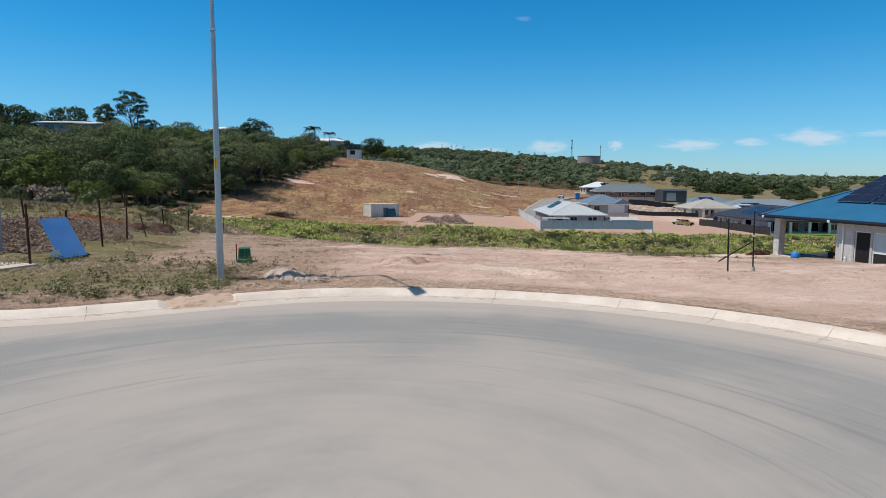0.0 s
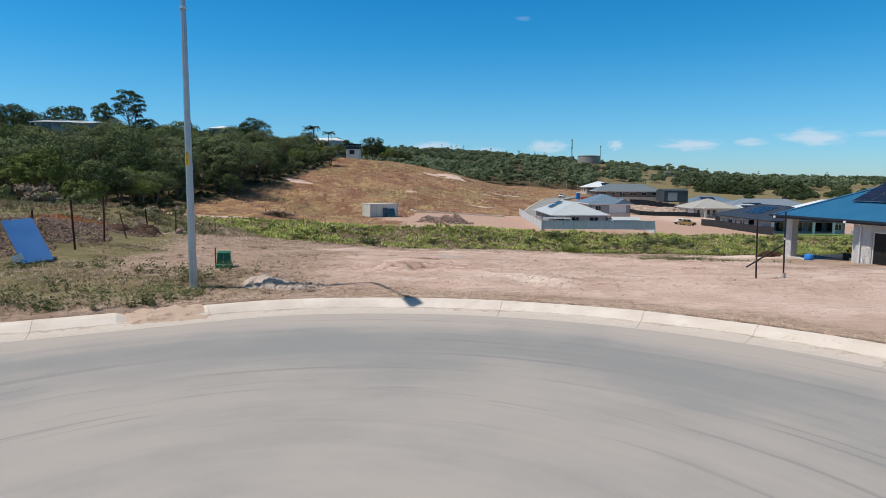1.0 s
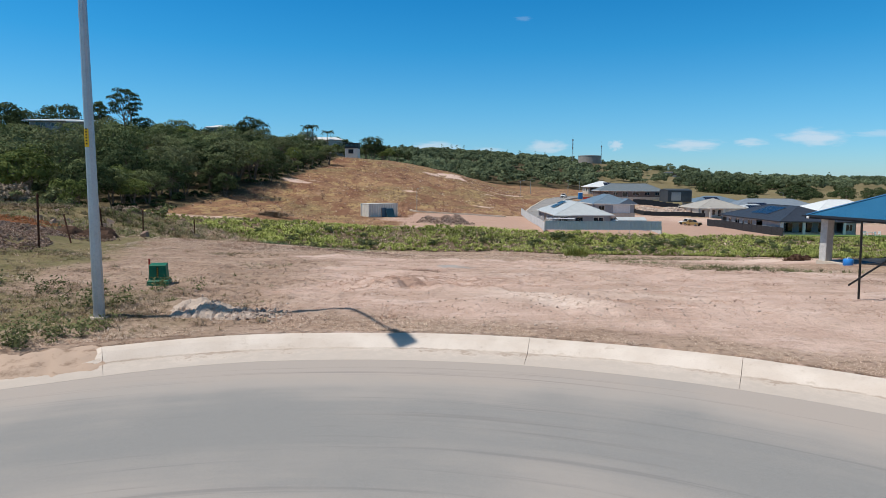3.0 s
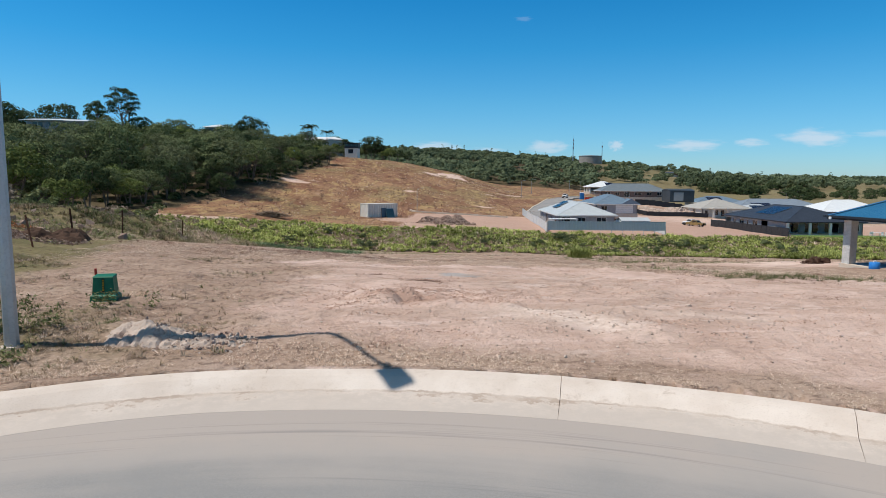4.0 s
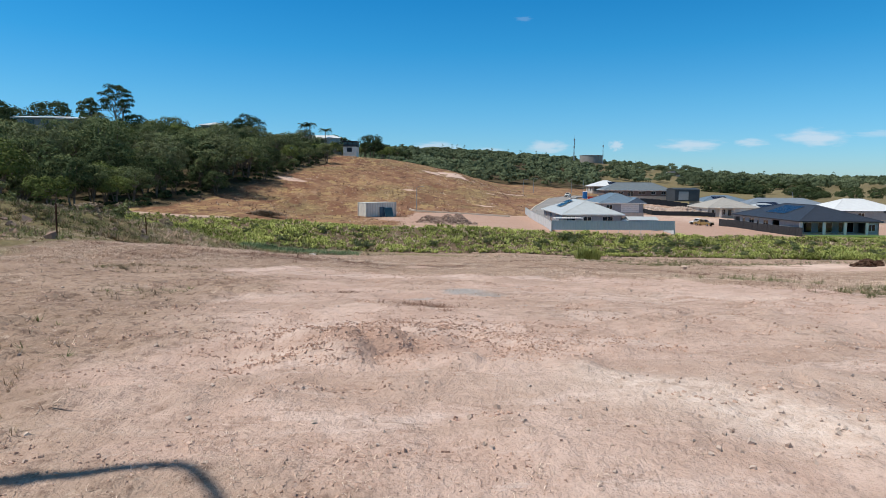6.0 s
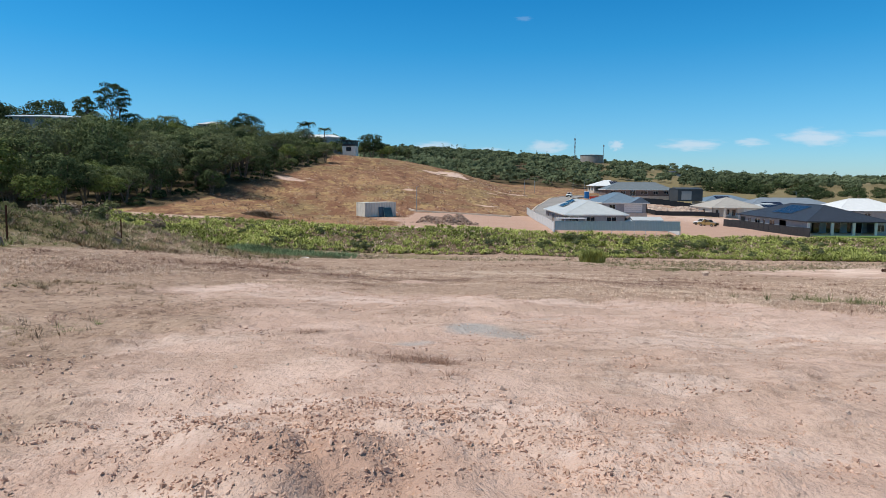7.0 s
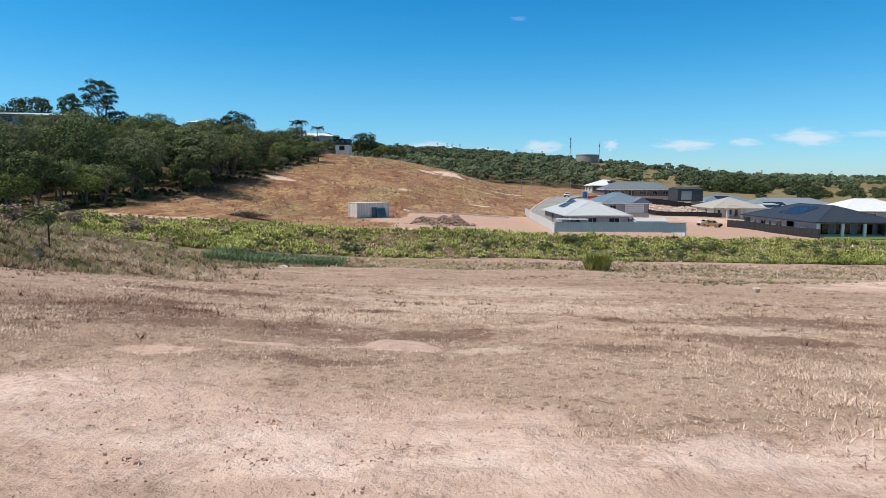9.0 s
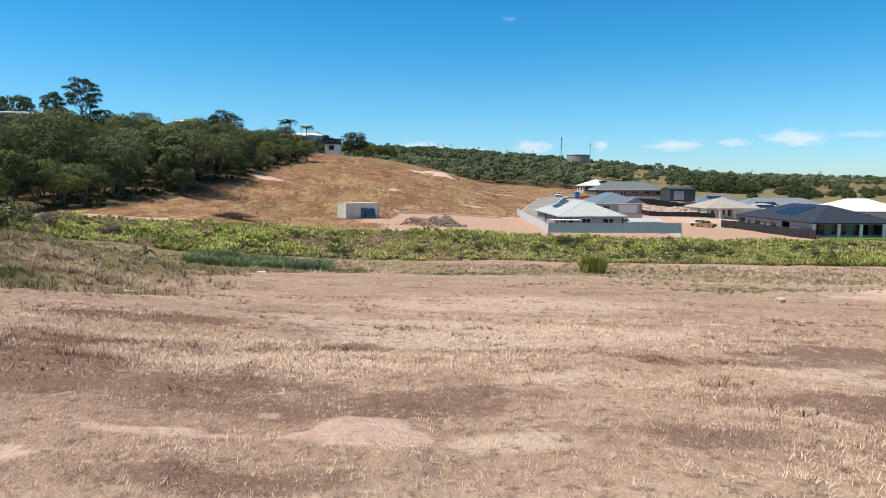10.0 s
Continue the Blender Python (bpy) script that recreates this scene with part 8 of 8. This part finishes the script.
    w = ramp(-x - 0.12 * (y - 30), 12, 19) * (1 - 0.45 * spot(x, y, -30, 42, 9, 13)) * (0.3 + 0.7 * ramp(rough(x, y, 5, 101), -0.25, 0.2)) * (1 - ramp(np.exp(-((x + 17) / 5) ** 2 - ((y - 25.5) / 4) ** 2), 0.1, 0.4))
    keep = rng.rand(n) < w
    x, y = x[keep], y[keep]
    kind = rng.rand(len(x)) + 0.7 * rough(x, y, 6, 103) + 0.16
    s = rng.uniform(0.6, 1.5, len(x))
    for low, high, mat, nm, lab in ((-9, 0.25, MATTED, "bank_straw", "rank straw-coloured grass on the old bank"), (0.3, 0.55, GREYDRY, "bank_brush", "grey-brown dead brush on the old bank"), (0.55, 9, WEED, "bank_weeds", "green weeds on the old bank")):
        k = (kind > low) & (kind <= high)
        tuft_object(nm, with_ground(x[k], y[k], s[k]), rng, mat, lab, "grass", 15, 0.27, 0.012, 1.6, 0.6, fine=True)
    # rank scrub running down from the bank into the gully
    n = 15000
    x, y = rng.uniform(-36, -8, n), rng.uniform(40, 94, n)
    keep = rng.rand(n) < ramp(-x - 0.04 * (y - 40) + 3 * rough(x, y, 6, 141), 8, 14) * (0.25 + 0.75 * ramp(rough(x, y, 3.5, 143), -0.15, 0.15))
    x, y = x[keep], y[keep]
    kind = rng.rand(len(x)) + 0.9 * rough(x, y, 4, 145)
    for low, high, mat, nm, lab in ((-9, 0.45, MATTED, "slope_straw", "matted brown grass on the slope into the gully"), (0.45, 0.7, GREYDRY, "slope_brush", "grey-brown dead brush on the slope into the gully"), (0.7, 9, WEED, "slope_weeds", "olive weeds on the slope into the gully")):
        k = (kind > low) & (kind <= high)
        tuft_object(nm, with_ground(x[k], y[k], rng.uniform(0.6, 1.5, k.sum())), rng, mat, lab, "grass", 16, 0.34, 0.018, 1.5, 0.6, fine=True)
    # dead weeds on the bare soil
    px, py = [], []
    for cx, cy, r, n in ((-0.52, 20.85, 0.26, 70), (-0.25, 20.75, 0.18, 26), (-1.65, 22.0, 0.2, 24), (-0.2, 20.2, 0.12, 10), (-3.25, 21.5, 0.1, 5), (2.8, 20.4, 0.15, 5), (6.6, 23.5, 0.3, 40), (8.4, 22.2, 0.5, 50), (7.2, 19.2, 0.25, 24), (-5.5, 21.5, 0.2, 6), (-7.5, 24.0, 0.2, 6), (10.5, 20.5, 0.4, 26), (-4.1, 23.4, 0.2, 8)):
        px.append(cx + rng.normal(0, r, n)), py.append(cy + rng.normal(0, r * 0.5, n))
    px, py = np.concatenate(px), np.concatenate(py)
    tuft_object("dead_weeds", with_ground(px, py, rng.uniform(0.5, 1.2, len(px))), rng, DEAD, "brittle dead weeds on the bare lot", "weeds", 40, 0.1, 0.0024, 2.6, 0.5, fine=True)
    n = 15000
    x, y = rng.uniform(-12, 15, n), rng.uniform(14.4, 29, n)
    keep = (rng.rand(n) < 0.01 + 0.4 * np.maximum(ramp(rough(x, y, 3.2, 121), 0.1, 0.35), 0.8 * ramp(x, 6, 9))) & (np.hypot(x - BULB[0], y - BULB[1]) > BULB_R + 0.15)
    x, y = x[keep], y[keep]
    tuft_object("stray_straw", with_ground(x, y, rng.uniform(0.4, 1.0, len(x))), rng, DRY, "stray dry wisps on the bare lot", "grass", 7, 0.05, 0.0017, 2.2, 0.45, fine=True)
    # reeds and wet growth along the gully
    n = 2300
    x, y = rng.uniform(-29, -12.5, n), rng.uniform(95.5, 103, n)
    keep = rng.rand(n) < 0.35 + 0.65 * ramp(rough(x, y, 4, 111), -0.3, 0.1)
    tuft_object("reeds", with_ground(x[keep], y[keep], rng.uniform(0.6, 1.15, keep.sum())), rng, REED, "blue-green reeds along the wet gully", "reeds", 14, 1.15, 0.02, 0.8, 0.6)
    n = 20000
    x, y = rng.uniform(-45, 75, n), 64 + 54 * rng.rand(n) ** 0.7
    keep = (rng.rand(n) < 0.3 + 0.6 * ramp(rough(x, y, 8, 107), -0.15, 0.25)) & (y < belt_low(x) - 3.2 + 4 * rough(x, y, 4, 113))
    x, y = x[keep], y[keep]
    olive = rng.rand(len(x)) + 0.6 * rough(x, y, 9, 115)
    for low, high, mat, nm, lab in ((-9, 0.42, DRY, "gully_grass", "rank dry grass down the gully side"), (0.42, 0.72, GREYDRY, "gully_brush", "grey dead stalks down the gully side"), (0.72, 9, WEED, "gully_weeds", "dull green weeds along the gully floor")):
        k = (olive > low) & (olive <= high)
        tuft_object(nm, with_ground(x[k], y[k], rng.uniform(0.5, 1.3, k.sum())), rng, mat, lab, "grass", 20, 0.5, 0.02, 1.5, 0.6, fine=True)
    # wet flat before the foot of the bank
    n = 1500
    x, y = rng.uniform(-12, 15, n), rng.uniform(92, 99, n)
    keep = rng.rand(n) < ramp(rough(x, y, 5, 117), -0.25, 0.15)
    tuft_object("sedge", with_ground(x[keep], y[keep], rng.uniform(0.5, 1.1, keep.sum())), rng, WEED, "dark green sedge on the gully floor", "grass", 20, 0.75, 0.015, 0.9, 0.5, fine=True)
    clump = np.stack((rng.normal(22, 0.9, 26), rng.normal(106.5, 0.5, 26)), 1)
    tuft_object("cane_clump", with_ground(clump[:, 0], clump[:, 1], rng.uniform(0.7, 1.1, 26)), rng, STRAP, "tall pale-leaved cane clump at the foot of the bank", "grass", 26, 3.0, 0.06, 0.6, 0.7)
    n = 9000
    x, y = rng.uniform(-60, 60, n), rng.uniform(138, 318, n)
    keep = (x < 26 + 0.08 * (y - 180)) & (x > forest_edge(y) - 4) & ((y > 176) | (x < -8)) & (rng.rand(n) < 0.25 + 0.75 * ramp(rough(x, y, 14, 131), -0.1, 0.25))
    x, y = x[keep], y[keep]
    half = rng.rand(len(x)) < 0.5
    tuft_object("hill_tussocks", with_ground(x[half], y[half], rng.uniform(0.5, 1.2, half.sum())), rng, DEAD, "browned-off tussocks over the dry hill", "grass", 7, 0.6, 0.05, 1.0, 0.6, fine=True)
    tuft_object("hill_straw", with_ground(x[~half], y[~half], rng.uniform(0.5, 1.2, (~half).sum())), rng, DRY, "straw-coloured tussocks over the dry hill", "grass", 7, 0.5, 0.05, 1.0, 0.6, fine=True)
    for nm, mat, lab, length, clumps in (("rim_herbs", WEED, "low grey-green herbs at the rim of the lot", 0.24, ((13.5, 52, 1.3, 0.9, 90), (16.8, 55, 1.8, 0.9, 80), (10.5, 55.5, 2.2, 0.8, 60), (19, 52.5, 2.0, 0.8, 60), (8.2, 23.8, 0.8, 0.5, 70), (10.4, 24.5, 1.0, 0.5, 60), (6.9, 26.2, 0.6, 0.3, 30))),
                                         ("rank_grass", DRY, "rank straw grass on the slope under the old bank", 0.5, ((-14.2, 49.5, 1.8, 1.6, 120), (-11.8, 50.5, 1.5, 1.2, 70), (-16.8, 51.5, 1.8, 1.4, 80)))):
        px = np.concatenate([cx + rng.normal(0, rx, k) for cx, cy, rx, ry, k in clumps])
        py = np.concatenate([cy + rng.normal(0, ry, k) for cx, cy, rx, ry, k in clumps])
        tuft_object(nm, with_ground(px, py, rng.uniform(0.5, 1.1, len(px))), rng, mat, lab, "grass", 26, length, 0.008, 1.4, 0.6, fine=True)
    n = 260
    x, y = rng.normal(14, 7, n), rng.normal(61, 3, n)
    tuft_object("rim_weeds", with_ground(x, y, rng.uniform(0.5, 1.1, n)), rng, WEED, "low green weeds at the rim of the lot", "weeds", 18, 0.2, 0.008, 1.6, 0.6, fine=True)


verge_growth()


def brush_heap(x, y, rx, ry, tall, n, seed, label):
    """Cut grey branches in a long low heap."""
    rng = np.random.RandomState(seed)
    ob = thing("brush_heap", on_ground(x, y), label, "brush heap")
    p = rng.normal(0, 0.42, (n, 2)) * (rx, ry)
    h = tall * np.exp(-(p[:, 0] / rx) ** 2 * 1.2 - (p[:, 1] / ry) ** 2) * rng.rand(n)
    base = np.stack((p[:, 0], p[:, 1], h), 1)
    d = rng.normal(0, 1, (n, 3)) * (1, 1, 0.35)
    d /= np.linalg.norm(d, axis=1)[:, None]
    l = rng.uniform(0.3, 0.9, n)[:, None]
    side = np.cross(d, (0, 0, 1.0)) * 0.03
    v = np.stack((base - d * l - side, base - d * l + side, base + d * l + side * 0.4, base + d * l - side * 0.4), 1).reshape(-1, 3)
    c = new("cut_brush", fast_mesh("cut_brush", v, np.arange(len(v)).reshape(-1, 4), GREYDRY))
    c.parent = ob


def bank_bushes():
    """Scrubby bushes, half browned, where the old bank runs down to the gully."""
    rng = np.random.RandomState(67)
    kinds = []
    for leaf, label in ((WEED, "low olive-green bush on the old bank"), (GREYDRY, "half-dead brown bush on the old bank")):
        ob = thing("bush", pose(0, 0, -200), label, "bush", "bushes on the old bank")
        part("stems", joined([tube([(0, 0, -0.2), (0.5 * math.cos(a), 0.5 * math.sin(a), 1.0)], [0.035, 0.012], 4) for a in (0.2, 1.3, 2.6, 3.9, 5.2)]), BARK, ob)
        pts = crown_points(rng, [(rng.normal(0, 0.6), rng.normal(0, 0.6), rng.uniform(0.3, 1.3), rng.uniform(0.3, 0.5)) for _ in range(14)], 80)
        v, f = leaf_cloud(pts[:, :3], rng.uniform(0.04, 0.09, len(pts)), rng, facing=pts[:, 3:])
        c = new("foliage", fast_mesh("foliage", v, f, leaf))
        c.parent = ob
        kinds.append(ob)
    used = set()
    for k in range(40):
        x, y = (rng.uniform(-46, -23), rng.uniform(54, 82)) if k < 26 else (rng.uniform(-62, -40), rng.uniform(84, 112))
        i = int(rng.rand() < 0.35)
        m = on_ground(x, y, rng.uniform(0, 360))
        if i not in used:
            used.add(i)
            kinds[i].matrix_basis = m
        else:
            c = copy_thing(kinds[i], m)
            c.scale = (rng.uniform(0.7, 1.5),) * 3


bank_bushes()
brush_heap(-36.3, 137.5, 4.6, 1.3, 1.1, 3200, 61, "long low heap of cut grey branches below the hill")
